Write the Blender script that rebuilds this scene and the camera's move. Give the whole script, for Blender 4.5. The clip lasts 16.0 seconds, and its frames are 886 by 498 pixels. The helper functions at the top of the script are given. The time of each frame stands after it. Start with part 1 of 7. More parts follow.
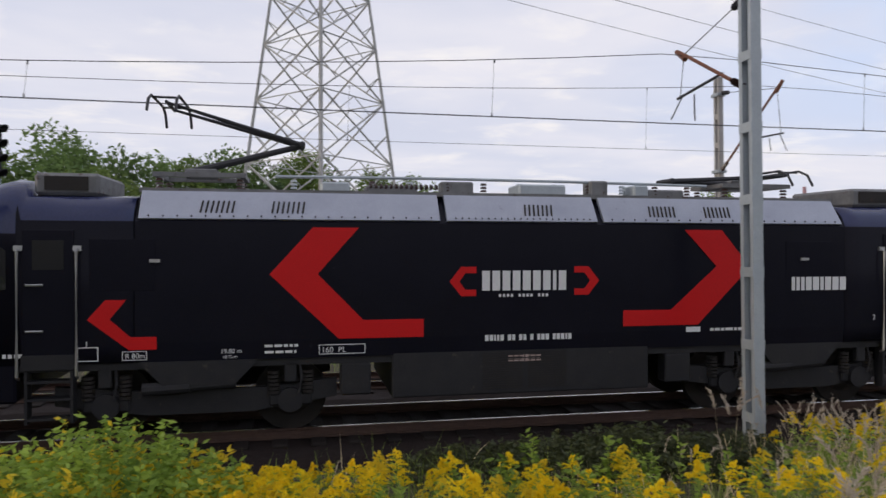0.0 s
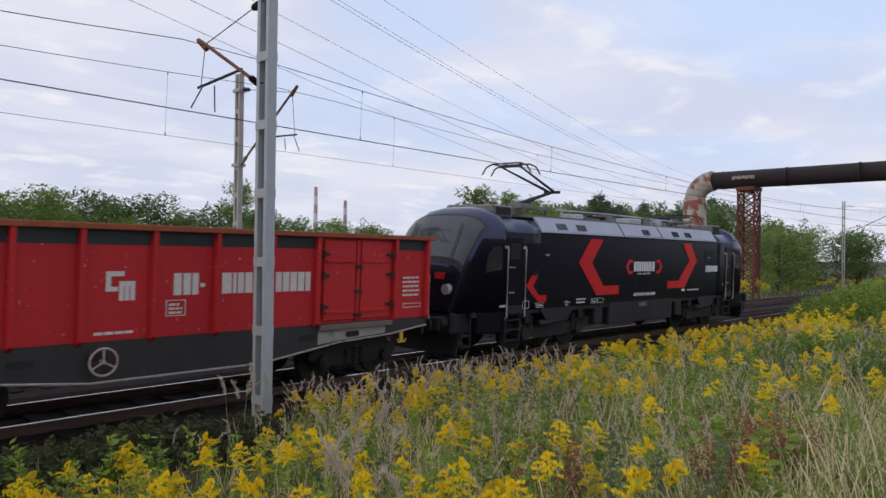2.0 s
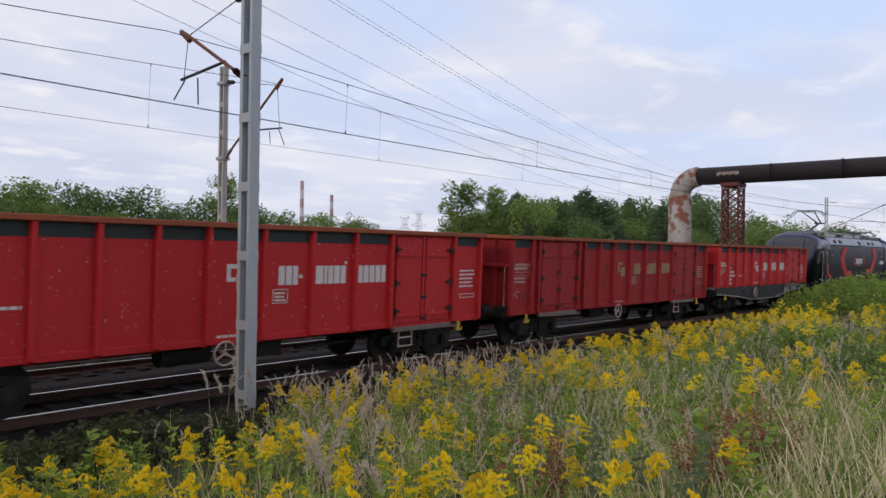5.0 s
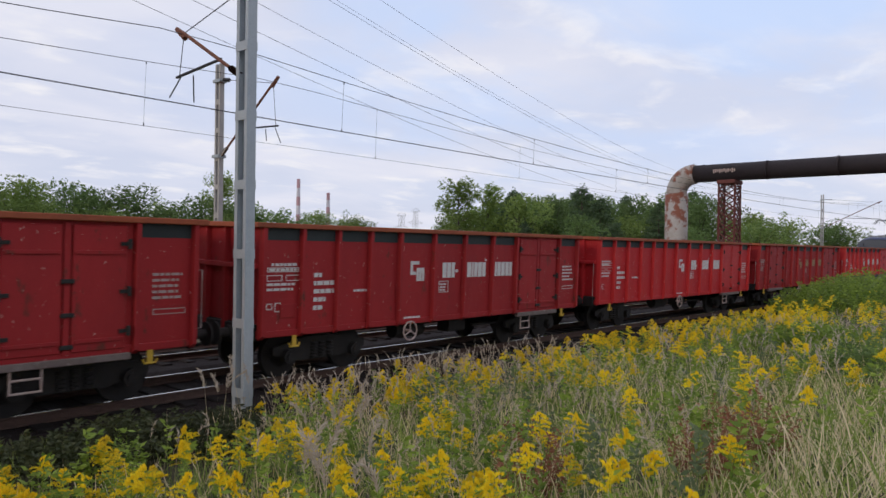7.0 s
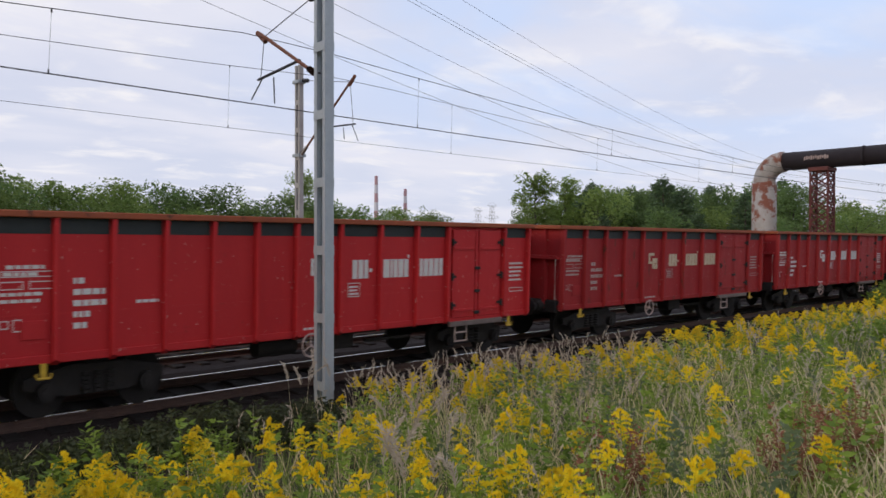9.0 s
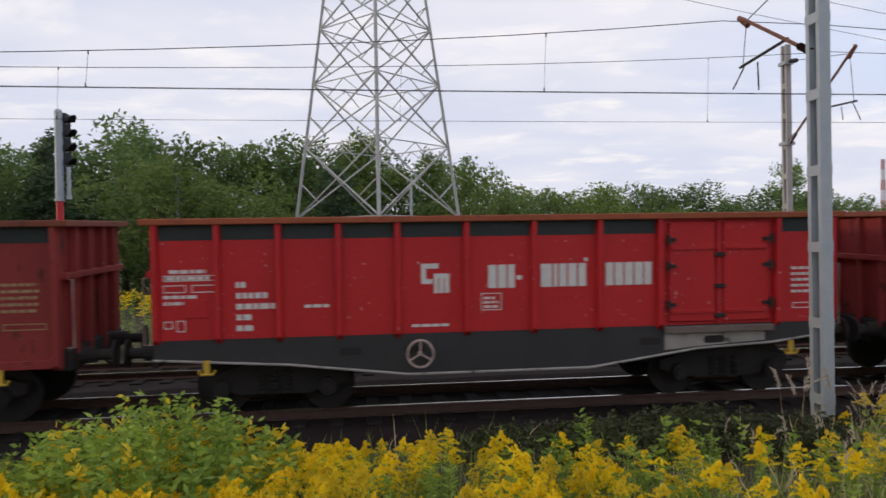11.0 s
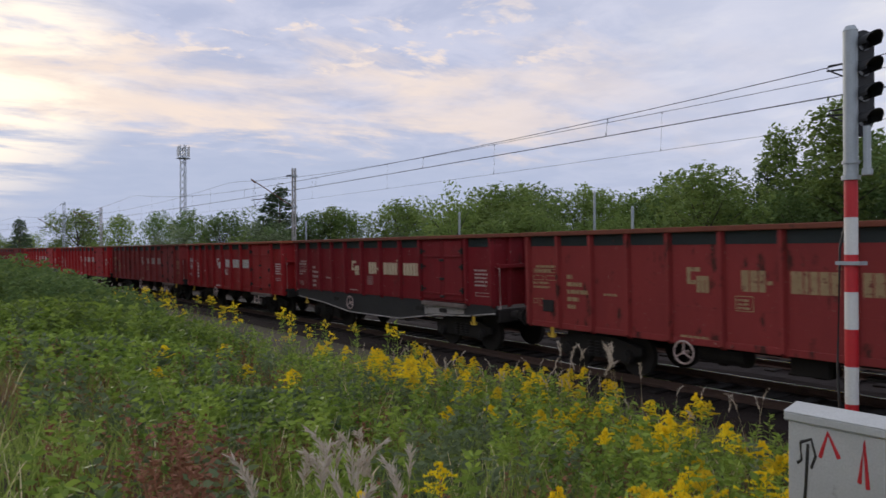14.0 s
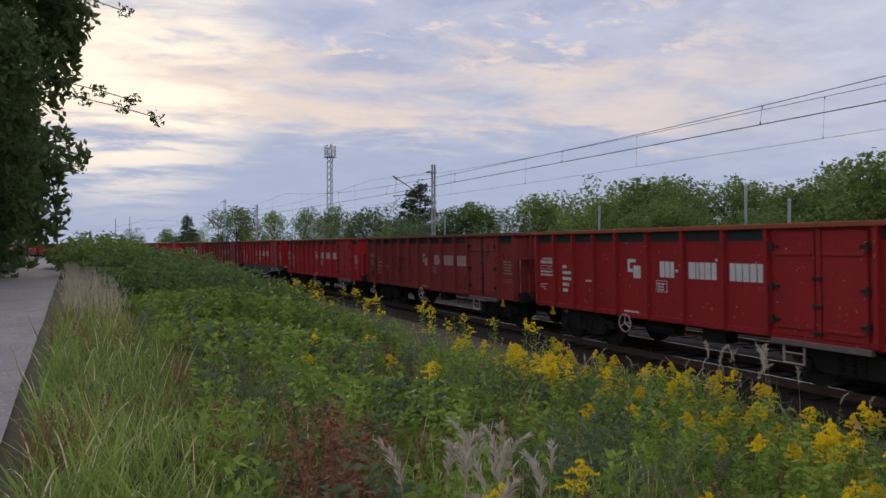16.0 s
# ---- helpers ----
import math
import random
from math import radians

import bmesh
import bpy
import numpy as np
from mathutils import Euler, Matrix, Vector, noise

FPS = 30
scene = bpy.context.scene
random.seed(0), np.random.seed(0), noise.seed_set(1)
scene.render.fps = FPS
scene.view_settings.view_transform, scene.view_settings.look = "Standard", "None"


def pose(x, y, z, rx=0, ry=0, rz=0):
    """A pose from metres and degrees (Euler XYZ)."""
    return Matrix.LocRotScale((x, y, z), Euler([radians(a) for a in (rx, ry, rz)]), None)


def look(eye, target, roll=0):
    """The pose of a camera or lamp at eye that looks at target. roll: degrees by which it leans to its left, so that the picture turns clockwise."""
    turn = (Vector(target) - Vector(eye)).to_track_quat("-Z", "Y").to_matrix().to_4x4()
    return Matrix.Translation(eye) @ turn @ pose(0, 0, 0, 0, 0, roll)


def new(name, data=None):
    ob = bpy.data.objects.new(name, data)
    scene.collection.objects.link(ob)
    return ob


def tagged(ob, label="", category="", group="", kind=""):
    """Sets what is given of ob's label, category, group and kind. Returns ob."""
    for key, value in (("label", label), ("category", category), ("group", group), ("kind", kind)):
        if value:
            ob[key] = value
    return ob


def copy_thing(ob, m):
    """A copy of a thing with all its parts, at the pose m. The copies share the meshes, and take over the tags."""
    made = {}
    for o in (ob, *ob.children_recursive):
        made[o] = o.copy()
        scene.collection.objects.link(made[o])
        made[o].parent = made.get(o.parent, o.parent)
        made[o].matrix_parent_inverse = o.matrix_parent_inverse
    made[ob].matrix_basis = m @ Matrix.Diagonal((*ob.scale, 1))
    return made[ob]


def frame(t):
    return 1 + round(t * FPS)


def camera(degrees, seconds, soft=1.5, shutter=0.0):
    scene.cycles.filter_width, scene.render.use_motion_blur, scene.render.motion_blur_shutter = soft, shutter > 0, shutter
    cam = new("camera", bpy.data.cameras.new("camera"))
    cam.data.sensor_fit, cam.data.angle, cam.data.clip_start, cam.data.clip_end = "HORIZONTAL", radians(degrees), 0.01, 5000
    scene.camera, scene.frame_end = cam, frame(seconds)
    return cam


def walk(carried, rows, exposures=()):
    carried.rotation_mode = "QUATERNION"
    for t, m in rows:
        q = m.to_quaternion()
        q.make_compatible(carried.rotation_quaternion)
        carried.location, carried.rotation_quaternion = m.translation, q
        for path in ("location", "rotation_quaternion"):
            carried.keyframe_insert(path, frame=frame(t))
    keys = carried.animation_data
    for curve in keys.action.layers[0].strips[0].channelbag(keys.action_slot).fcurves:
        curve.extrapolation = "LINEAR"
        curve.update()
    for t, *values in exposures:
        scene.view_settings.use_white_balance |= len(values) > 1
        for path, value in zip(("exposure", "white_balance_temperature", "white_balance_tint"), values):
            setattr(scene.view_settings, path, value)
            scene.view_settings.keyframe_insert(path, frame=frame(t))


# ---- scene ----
# camera: carried by hand, turning on the spot beside the line
EYE_Z = 2.71
PATH = [
    (0, -0.056, 0.027, 2.740, -10.20, 1.07, 0.19),
    (0.5, -0.030, 0.022, 2.732, -25.50, 0.77, -0.20),
    (0.6, -0.030, 0.022, 2.732, -28.90, 0.73, -0.32),
    (1, -0.041, -0.003, 2.731, -38.25, 0.64, -0.67),
    (1.5, -0.000, -0.010, 2.721, -44.58, 0.75, -0.60),
    (2, 0.017, -0.020, 2.710, -46.98, 0.56, -0.71),
    (2.5, 0.028, -0.002, 2.707, -48.10, 0.22, -0.83),
    (3, 0.035, -0.014, 2.709, -48.02, 0.15, -0.85),
    (3.5, 0.035, -0.011, 2.709, -47.97, 0.15, -0.85),
    (4, 0.045, -0.034, 2.701, -47.95, 0.17, -0.87),
    (6.5, 0.057, -0.024, 2.708, -48.26, 0.04, -0.77),
    (7, 0.063, -0.018, 2.703, -48.30, -0.02, -0.74),
    (7.5, 0.062, -0.009, 2.702, -48.31, -0.10, -0.69),
    (8, 0.070, -0.019, 2.700, -48.18, -0.20, -0.67),
    (8.2, 0.070, -0.019, 2.700, -47.95, -0.24, -0.60),
    (10.5, 0.103, 0.055, 2.708, -16.36, -0.59, 0.97),
    (11, 0.085, 0.107, 2.697, -5.43, -0.33, 0.96),
    (11.5, 0.148, 0.053, 2.716, 6.56, 0.03, 0.80),
    (12, 0.086, 0.068, 2.717, 18.92, 0.35, 0.82),
    (12.5, 0.029, 0.061, 2.722, 29.46, 0.28, 0.68),
    (13, -0.022, 0.036, 2.718, 38.77, 0.18, 0.37),
    (13.5, -0.097, 0.052, 2.702, 48.57, 0.28, 0.04),
    (14, -0.115, -0.019, 2.703, 57.94, 0.22, 0.14),
    (14.5, -0.111, -0.069, 2.697, 65.21, 0.04, 0.18),
    (15, -0.143, -0.085, 2.701, 68.48, -0.09, 0.16),
    (15.5, -0.136, -0.078, 2.697, 68.72, -0.11, 0.02),
    (16, -0.115, -0.056, 2.699, 68.82, -0.17, -0.08),
]
cam = camera(63.19, 16.0, soft=1.5, shutter=0.12)
walk(cam, [(t, pose(x, y, z, 90 + pitch, roll, yaw)) for t, x, y, z, yaw, pitch, roll in PATH],
     exposures=[(0, 0.12, 6500, 10), (2, 0.08, 6250, 10), (8, 0.08, 6250, 10), (11, 0.18, 6500, 10), (13.5, 0.08, 6400, 10), (14.5, -0.08, 6200, 10), (16, -0.18, 6200, 10)])

# ---- light: late, thinly clouded sky, low veiled sun behind the train's tail ----
SUN_AZ, SUN_EL = 93.0, 14.0        # degrees to the left of straight ahead, and above the horizon
world = bpy.data.worlds.new("sky")
scene.world = world
world.use_nodes = True
wn, wl = world.node_tree.nodes, world.node_tree.links
wn.clear()


def wnode(kind, **values):
    n = wn.new(kind)
    for k, v in values.items():
        if k in n.inputs:
            n.inputs[k].default_value = v
    return n


sky = wn.new("ShaderNodeTexSky")
sky.sky_type, sky.sun_disc = "NISHITA", False
sky.sun_elevation, sky.sun_rotation = radians(SUN_EL), radians(360 - SUN_AZ)
sky.air_density, sky.dust_density, sky.ozone_density = 1.0, 1.2, 2.5
coord = wn.new("ShaderNodeTexCoord")
# clouds lie on a flat layer: divide the direction by its height
sep = wn.new("ShaderNodeSeparateXYZ")
wl.new(coord.outputs["Generated"], sep.inputs[0])
lift = wn.new("ShaderNodeMath")
lift.operation = "ADD"
lift.inputs[1].default_value = 0.12
wl.new(sep.outputs["Z"], lift.inputs[0])
floorz = wn.new("ShaderNodeMath")
floorz.operation = "MAXIMUM"
floorz.inputs[1].default_value = 0.05
wl.new(lift.outputs[0], floorz.inputs[0])
flat = wn.new("ShaderNodeVectorMath")
flat.operation = "DIVIDE"
comb = wn.new("ShaderNodeCombineXYZ")
for k in "XYZ":
    wl.new(floorz.outputs[0], comb.inputs[k])
wl.new(coord.outputs["Generated"], flat.inputs[0])
wl.new(comb.outputs[0], flat.inputs[1])


def cloud(scale, detail, rough, lo, hi, shift, stretch=1.0):
    m = wn.new("ShaderNodeMapping")
    m.inputs["Location"].default_value = (shift, shift * 0.7, 0)
    m.inputs["Scale"].default_value = (1, stretch, 0)
    n = wnode("ShaderNodeTexNoise", Scale=scale, Detail=detail, Roughness=rough, Distortion=0.35)
    r = wn.new("ShaderNodeMapRange")
    r.interpolation_type = "SMOOTHSTEP"
    r.inputs["From Min"].default_value, r.inputs["From Max"].default_value = lo, hi
    wl.new(flat.outputs[0], m.inputs[0])
    wl.new(m.outputs[0], n.inputs["Vector"])
    wl.new(n.outputs["Fac"], r.inputs["Value"])
    return r.outputs[0]


def wmix(fac, a, b):
    m = wn.new("ShaderNodeMix")
    m.data_type = "RGBA"
    if isinstance(fac, float):
        m.inputs[0].default_value = fac
    else:
        wl.new(fac, m.inputs[0])
    for socket, v in ((m.inputs[6], a), (m.inputs[7], b)):
        if isinstance(v, tuple):
            socket.default_value = (*v, 1)
        else:
            wl.new(v, socket)
    return m.outputs[2]


scaled = wn.new("ShaderNodeVectorMath")
scaled.operation = "SCALE"
scaled.inputs["Scale"].default_value = 0.11
wl.new(sky.outputs[0], scaled.inputs[0])
veil = wmix(0.90, scaled.outputs[0], (0.76, 0.78, 0.92))           # thin high haze
body = wmix(cloud(0.9, 6, 0.5, 0.36, 0.72, 3.1, 1.2), veil, (0.86, 0.85, 0.93))
small = wmix(cloud(2.4, 5, 0.55, 0.50, 0.74, 9.4, 1.3), body, (0.96, 0.93, 0.95))


def wstep(value, lo, hi, top=1.0):
    r = wn.new("ShaderNodeMapRange")
    r.interpolation_type = "SMOOTHSTEP"
    r.inputs["From Min"].default_value, r.inputs["From Max"].default_value = lo, hi
    r.inputs["To Max"].default_value = top
    wl.new(value, r.inputs["Value"])
    return r.outputs[0]


def wmul(*values):
    out = values[0]
    for v in values[1:]:
        m = wn.new("ShaderNodeMath")
        m.operation = "MULTIPLY"
        wl.new(out, m.inputs[0])
        wl.new(v, m.inputs[1])
        out = m.outputs[0]
    return out


# away from the sunset the layer thins out and blue shows through
blue = wmul(cloud(0.75, 5, 0.55, 0.60, 0.36, 1.7, 1.4), wstep(sep.outputs["X"], 0.30, 0.85, 0.85), wstep(sep.outputs["Z"], 0.03, 0.25))
opened = wmix(blue, small, (0.62, 0.76, 1.04))
# towards it the layer is thicker, bluer and mottled
mottled = wmix(cloud(3.4, 5, 0.6, 0.36, 0.66, 6.3, 1.0), (0.53, 0.57, 0.75), (0.70, 0.71, 0.86))
thick = wmix(wstep(sep.outputs["X"], -0.30, -0.85, 0.9), opened, mottled)
low = wmix(wmul(wstep(sep.outputs["X"], -0.45, -0.9, 0.8), wstep(sep.outputs["Z"], 0.20, 0.10)), thick, (0.53, 0.59, 0.76))
# the veiled sun lights a ragged band and the cloudlets over it
sun_dir = Vector((-math.sin(radians(SUN_AZ)) * math.cos(radians(SUN_EL)),
                  math.cos(radians(SUN_AZ)) * math.cos(radians(SUN_EL)), math.sin(radians(SUN_EL))))
dot = wn.new("ShaderNodeVectorMath")
dot.operation = "DOT_PRODUCT"
dot.inputs[1].default_value = sun_dir
wl.new(coord.outputs["Generated"], dot.inputs[0])
ragged = wn.new("ShaderNodeMath")
ragged.operation = "MULTIPLY_ADD"
ragged.inputs[1].default_value = 0.09
wl.new(cloud(2.0, 6, 0.62, 0.25, 0.75, 2.2, 0.6), ragged.inputs[0])
wl.new(sep.outputs["Z"], ragged.inputs[2])
band = wmul(wstep(ragged.outputs[0], 0.175, 0.225), wstep(ragged.outputs[0], 0.325, 0.265),
            wstep(dot.outputs["Value"], 0.45, 0.95, 0.95), cloud(1.3, 6, 0.6, 0.30, 0.58, 5.2, 0.5))
banded = wmix(band, low, (1.10, 0.90, 0.76))
flecks = wmul(cloud(6.5, 4, 0.6, 0.53, 0.66, 8.1, 0.8), wstep(sep.outputs["Z"], 0.20, 0.25), wstep(sep.outputs["Z"], 0.40, 0.28),
              wstep(dot.outputs["Value"], 0.62, 0.82, 0.85))
flecked = wmix(flecks, banded, (1.08, 0.90, 0.78))
core = wmul(wstep(dot.outputs["Value"], 0.975, 0.998), cloud(2.6, 6, 0.6, 0.34, 0.60, 4.4, 0.6))
glow = wmix(core, flecked, (1.55, 1.30, 1.0))
bg = wn.new("ShaderNodeBackground")
wl.new(glow, bg.inputs["Color"])
bg.inputs["Strength"].default_value = 0.88
wout = wn.new("ShaderNodeOutputWorld")
wl.new(bg.outputs[0], wout.inputs[0])

sun = bpy.data.lights.new("sun", "SUN")
sun.energy, sun.angle, sun.color = 0.9, radians(14), (1.0, 0.86, 0.70)
sun_ob = new("sun", sun)
sun_ob.matrix_world = look(sun_dir * 100, (0, 0, 0))


# ---- materials ----
def surf(name, c1, c2, scale=3.0, rough=0.6, metal=0.0, bump=0.15, spots=None, spot_scale=6.0, spot_lo=0.60,
         fine=60.0, streak=1.0, spec=0.5, random_value=0.0, chips=None, dents=0.0):
    """Two-scale varied surface: c1..c2 by large noise, optional spots (rust, dirt) of a colour of their own, fine grain."""
    m = bpy.data.materials.new(name)
    m.use_nodes = True
    nt = m.node_tree
    b = nt.nodes["Principled BSDF"]
    b.inputs["Roughness"].default_value, b.inputs["Metallic"].default_value = rough, metal
    b.inputs["Specular IOR Level"].default_value = spec
    tc = nt.nodes.new("ShaderNodeTexCoord")
    mp = nt.nodes.new("ShaderNodeMapping")
    mp.inputs["Scale"].default_value = (1, 1, streak)
    info = nt.nodes.new("ShaderNodeObjectInfo")
    off = nt.nodes.new("ShaderNodeVectorMath")
    off.operation = "SCALE"
    off.inputs[0].default_value = (37, 19, 11)
    nt.links.new(info.outputs["Random"], off.inputs["Scale"])
    add = nt.nodes.new("ShaderNodeVectorMath")
    nt.links.new(tc.outputs["Object"], mp.inputs[0])
    nt.links.new(mp.outputs[0], add.inputs[0])
    nt.links.new(off.outputs[0], add.inputs[1])

    def noise_of(s, d=5, r=0.6):
        n = nt.nodes.new("ShaderNodeTexNoise")
        n.inputs["Scale"].default_value, n.inputs["Detail"].default_value, n.inputs["Roughness"].default_value = s, d, r
        nt.links.new(add.outputs[0], n.inputs["Vector"])
        return n.outputs["Fac"]

    def ramp(v, lo, hi):
        r = nt.nodes.new("ShaderNodeMapRange")
        r.inputs["From Min"].default_value, r.inputs["From Max"].default_value = lo, hi
        nt.links.new(v, r.inputs["Value"])
        return r.outputs[0]

    def mix(f, a, bb, mode="MIX"):
        x = nt.nodes.new("ShaderNodeMix")
        x.data_type, x.blend_type = "RGBA", mode
        nt.links.new(f, x.inputs[0])
        for s, v in ((x.inputs[6], a), (x.inputs[7], bb)):
            if isinstance(v, tuple):
                s.default_value = (*v, 1)
            else:
                nt.links.new(v, s)
        return x.outputs[2]

    col = mix(ramp(noise_of(scale), 0.3, 0.7), c1, c2)
    grain = noise_of(fine, 3)
    col = mix(ramp(grain, 0.35, 0.9), col, tuple(x * 0.72 for x in c1))
    if spots:
        col = mix(ramp(noise_of(spot_scale, 7, 0.68), spot_lo, spot_lo + 0.07), col, spots)
    if chips:
        col = mix(ramp(noise_of(24.0, 3, 0.5), 0.70, 0.73), col, chips)
    if random_value:
        hsv = nt.nodes.new("ShaderNodeHueSaturation")
        mr = nt.nodes.new("ShaderNodeMapRange")
        mr.inputs["To Min"].default_value, mr.inputs["To Max"].default_value = 1 - random_value, 1 + random_value
        nt.links.new(info.outputs["Random"], mr.inputs["Value"])
        nt.links.new(mr.outputs[0], hsv.inputs["Value"])
        nt.links.new(col, hsv.inputs["Color"])
        col = hsv.outputs[0]
    nt.links.new(col, b.inputs["Base Color"])
    rr = nt.nodes.new("ShaderNodeMapRange")
    rr.inputs["To Min"].default_value, rr.inputs["To Max"].default_value = max(0.03, rough - 0.12), min(1, rough + 0.15)
    nt.links.new(noise_of(scale * 4), rr.inputs["Value"])
    nt.links.new(rr.outputs[0], b.inputs["Roughness"])
    if bump:
        bp = nt.nodes.new("ShaderNodeBump")
        bp.inputs["Strength"].default_value, bp.inputs["Distance"].default_value = bump, 0.02
        nt.links.new(grain, bp.inputs["Height"])
        nt.links.new(bp.outputs[0], b.inputs["Normal"])
        if dents:
            b2 = nt.nodes.new("ShaderNodeBump")
            b2.inputs["Strength"].default_value, b2.inputs["Distance"].default_value = dents, 0.06
            nt.links.new(noise_of(1.6, 2), b2.inputs["Height"])
            nt.links.new(bp.outputs[0], b2.inputs["Normal"])
            nt.links.new(b2.outputs[0], b.inputs["Normal"])
    return m


def leafy(name, c1, c2, rough=0.6, trans=0.25, scale=0.6):
    """Leaves: colour varies from clump to clump and piece to piece, with some light passing through."""
    m = bpy.data.materials.new(name)
    m.use_nodes = True
    nt = m.node_tree
    b = nt.nodes["Principled BSDF"]
    b.inputs["Roughness"].default_value = rough
    b.inputs["Specular IOR Level"].default_value = 0.25
    geo = nt.nodes.new("ShaderNodeNewGeometry")
    info = nt.nodes.new("ShaderNodeObjectInfo")
    n = nt.nodes.new("ShaderNodeTexNoise")
    n.inputs["Scale"].default_value, n.inputs["Detail"].default_value = scale, 3
    nt.links.new(geo.outputs["Position"], n.inputs["Vector"])
    mixn = nt.nodes.new("ShaderNodeMath")
    mixn.operation = "MULTIPLY_ADD"
    mixn.inputs[1].default_value = 0.5
    nt.links.new(geo.outputs["Random Per Island"], mixn.inputs[0])
    half = nt.nodes.new("ShaderNodeMapRange")
    half.inputs["From Min"].default_value, half.inputs["From Max"].default_value = 0.3, 0.7
    half.inputs["To Max"].default_value = 0.5
    nt.links.new(n.outputs["Fac"], half.inputs["Value"])
    nt.links.new(half.outputs[0], mixn.inputs[2])
    x = nt.nodes.new("ShaderNodeMix")
    x.data_type = "RGBA"
    x.inputs[6].default_value, x.inputs[7].default_value = (*c1, 1), (*c2, 1)
    nt.links.new(mixn.outputs[0], x.inputs[0])
    hsv = nt.nodes.new("ShaderNodeHueSaturation")
    mr = nt.nodes.new("ShaderNodeMapRange")
    mr.inputs["To Min"].default_value, mr.inputs["To Max"].default_value = 0.75, 1.25
    nt.links.new(info.outputs["Random"], mr.inputs["Value"])
    nt.links.new(mr.outputs[0], hsv.inputs["Value"])
    nt.links.new(x.outputs[2], hsv.inputs["Color"])
    nt.links.new(hsv.outputs[0], b.inputs["Base Color"])
    tr = nt.nodes.new("ShaderNodeBsdfTranslucent")
    nt.links.new(hsv.outputs[0], tr.inputs["Color"])
    ms = nt.nodes.new("ShaderNodeMixShader")
    ms.inputs[0].default_value = trans
    nt.links.new(b.outputs[0], ms.inputs[1])
    nt.links.new(tr.outputs[0], ms.inputs[2])
    nt.links.new(ms.outputs[0], nt.nodes["Material Output"].inputs[0])
    return m


RUST = (0.13, 0.045, 0.02)
RED_BRIGHT = surf("fresh_red_paint", (0.54, 0.026, 0.028), (0.45, 0.020, 0.025), 0.8, 0.5, spec=0.25, spots=(0.17, 0.03, 0.02), spot_scale=4, spot_lo=0.66, streak=0.4, chips=(0.55, 0.34, 0.30), dents=0.35)
RED_MID = surf("worn_red_paint", (0.37, 0.022, 0.024), (0.27, 0.019, 0.021), 0.9, 0.58, spec=0.25, spots=(0.12, 0.03, 0.02), spot_scale=3.5, spot_lo=0.60, streak=0.4, chips=(0.50, 0.33, 0.29), dents=0.4)
RED_DARK = surf("weathered_brown_red_paint", (0.305, 0.043, 0.040), (0.225, 0.036, 0.034), 0.9, 0.65, spec=0.25, spots=(0.07, 0.022, 0.016), spot_scale=3, spot_lo=0.58, streak=0.4, chips=(0.30, 0.16, 0.13), dents=0.4)
RED_DEEP = surf("worn_crimson_paint", (0.235, 0.017, 0.023), (0.170, 0.014, 0.019), 0.9, 0.58, spec=0.25, spots=(0.09, 0.02, 0.018), spot_scale=3.5, spot_lo=0.60, streak=0.4, chips=(0.40, 0.26, 0.23), dents=0.4)
RIM = surf("orange_rust_rim", (0.36, 0.085, 0.03), (0.24, 0.06, 0.025), 2.5, 0.75, spots=(0.10, 0.035, 0.02), spot_scale=5, spot_lo=0.62, streak=1)
RIM_DARK = surf("dull_rust_rim", (0.22, 0.06, 0.03), (0.15, 0.045, 0.025), 2.5, 0.8, spots=(0.07, 0.03, 0.02), spot_scale=5, spot_lo=0.6)
STRIPE = surf("dark_green_rail_stripe", (0.012, 0.020, 0.020), (0.02, 0.026, 0.026), 2, 0.6, spots=(0.10, 0.03, 0.02), spot_scale=5, spot_lo=0.66)
UNDER = surf("brake_dust_black", (0.014, 0.012, 0.011), (0.028, 0.022, 0.018), 3, 0.8, spots=(0.05, 0.028, 0.018), spot_scale=6, spot_lo=0.63)
SILL_BLACK = surf("black_sill_paint", (0.022, 0.022, 0.024), (0.035, 0.033, 0.033), 2, 0.6, spots=(0.10, 0.09, 0.085), spot_scale=3, spot_lo=0.70)
SILL_GREY = surf("chalky_grey_sill", (0.42, 0.39, 0.36), (0.26, 0.23, 0.21), 3, 0.8, spots=(0.08, 0.07, 0.06), spot_scale=3, spot_lo=0.60)
WHITE = surf("white_marking_paint", (0.72, 0.70, 0.66), (0.60, 0.57, 0.54), 8, 0.6, bump=0.05)
CREAM = surf("faded_cream_marking_paint", (0.42, 0.30, 0.15), (0.30, 0.19, 0.10), 8, 0.7, spots=(0.15, 0.03, 0.02), spot_scale=9, spot_lo=0.56, bump=0.05)
CREAM_PALE = surf("cream_marking_paint", (0.66, 0.56, 0.38), (0.52, 0.40, 0.26), 8, 0.7, spots=(0.28, 0.06, 0.05), spot_scale=9, spot_lo=0.64, bump=0.05)
DULL_WHITE = surf("dirty_white_marking_paint", (0.50, 0.40, 0.36), (0.36, 0.24, 0.21), 8, 0.7, bump=0.05)
YELLOW = surf("yellow_hook_paint", (0.62, 0.40, 0.03), (0.48, 0.30, 0.03), 8, 0.6)
RAIL_STEEL = surf("polished_rail_steel", (0.50, 0.48, 0.46), (0.38, 0.36, 0.34), 5, 0.22, metal=1.0, bump=0.03)
RAIL_RUST = surf("rusty_rail_web", (0.09, 0.05, 0.035), (0.06, 0.035, 0.028), 6, 0.85)
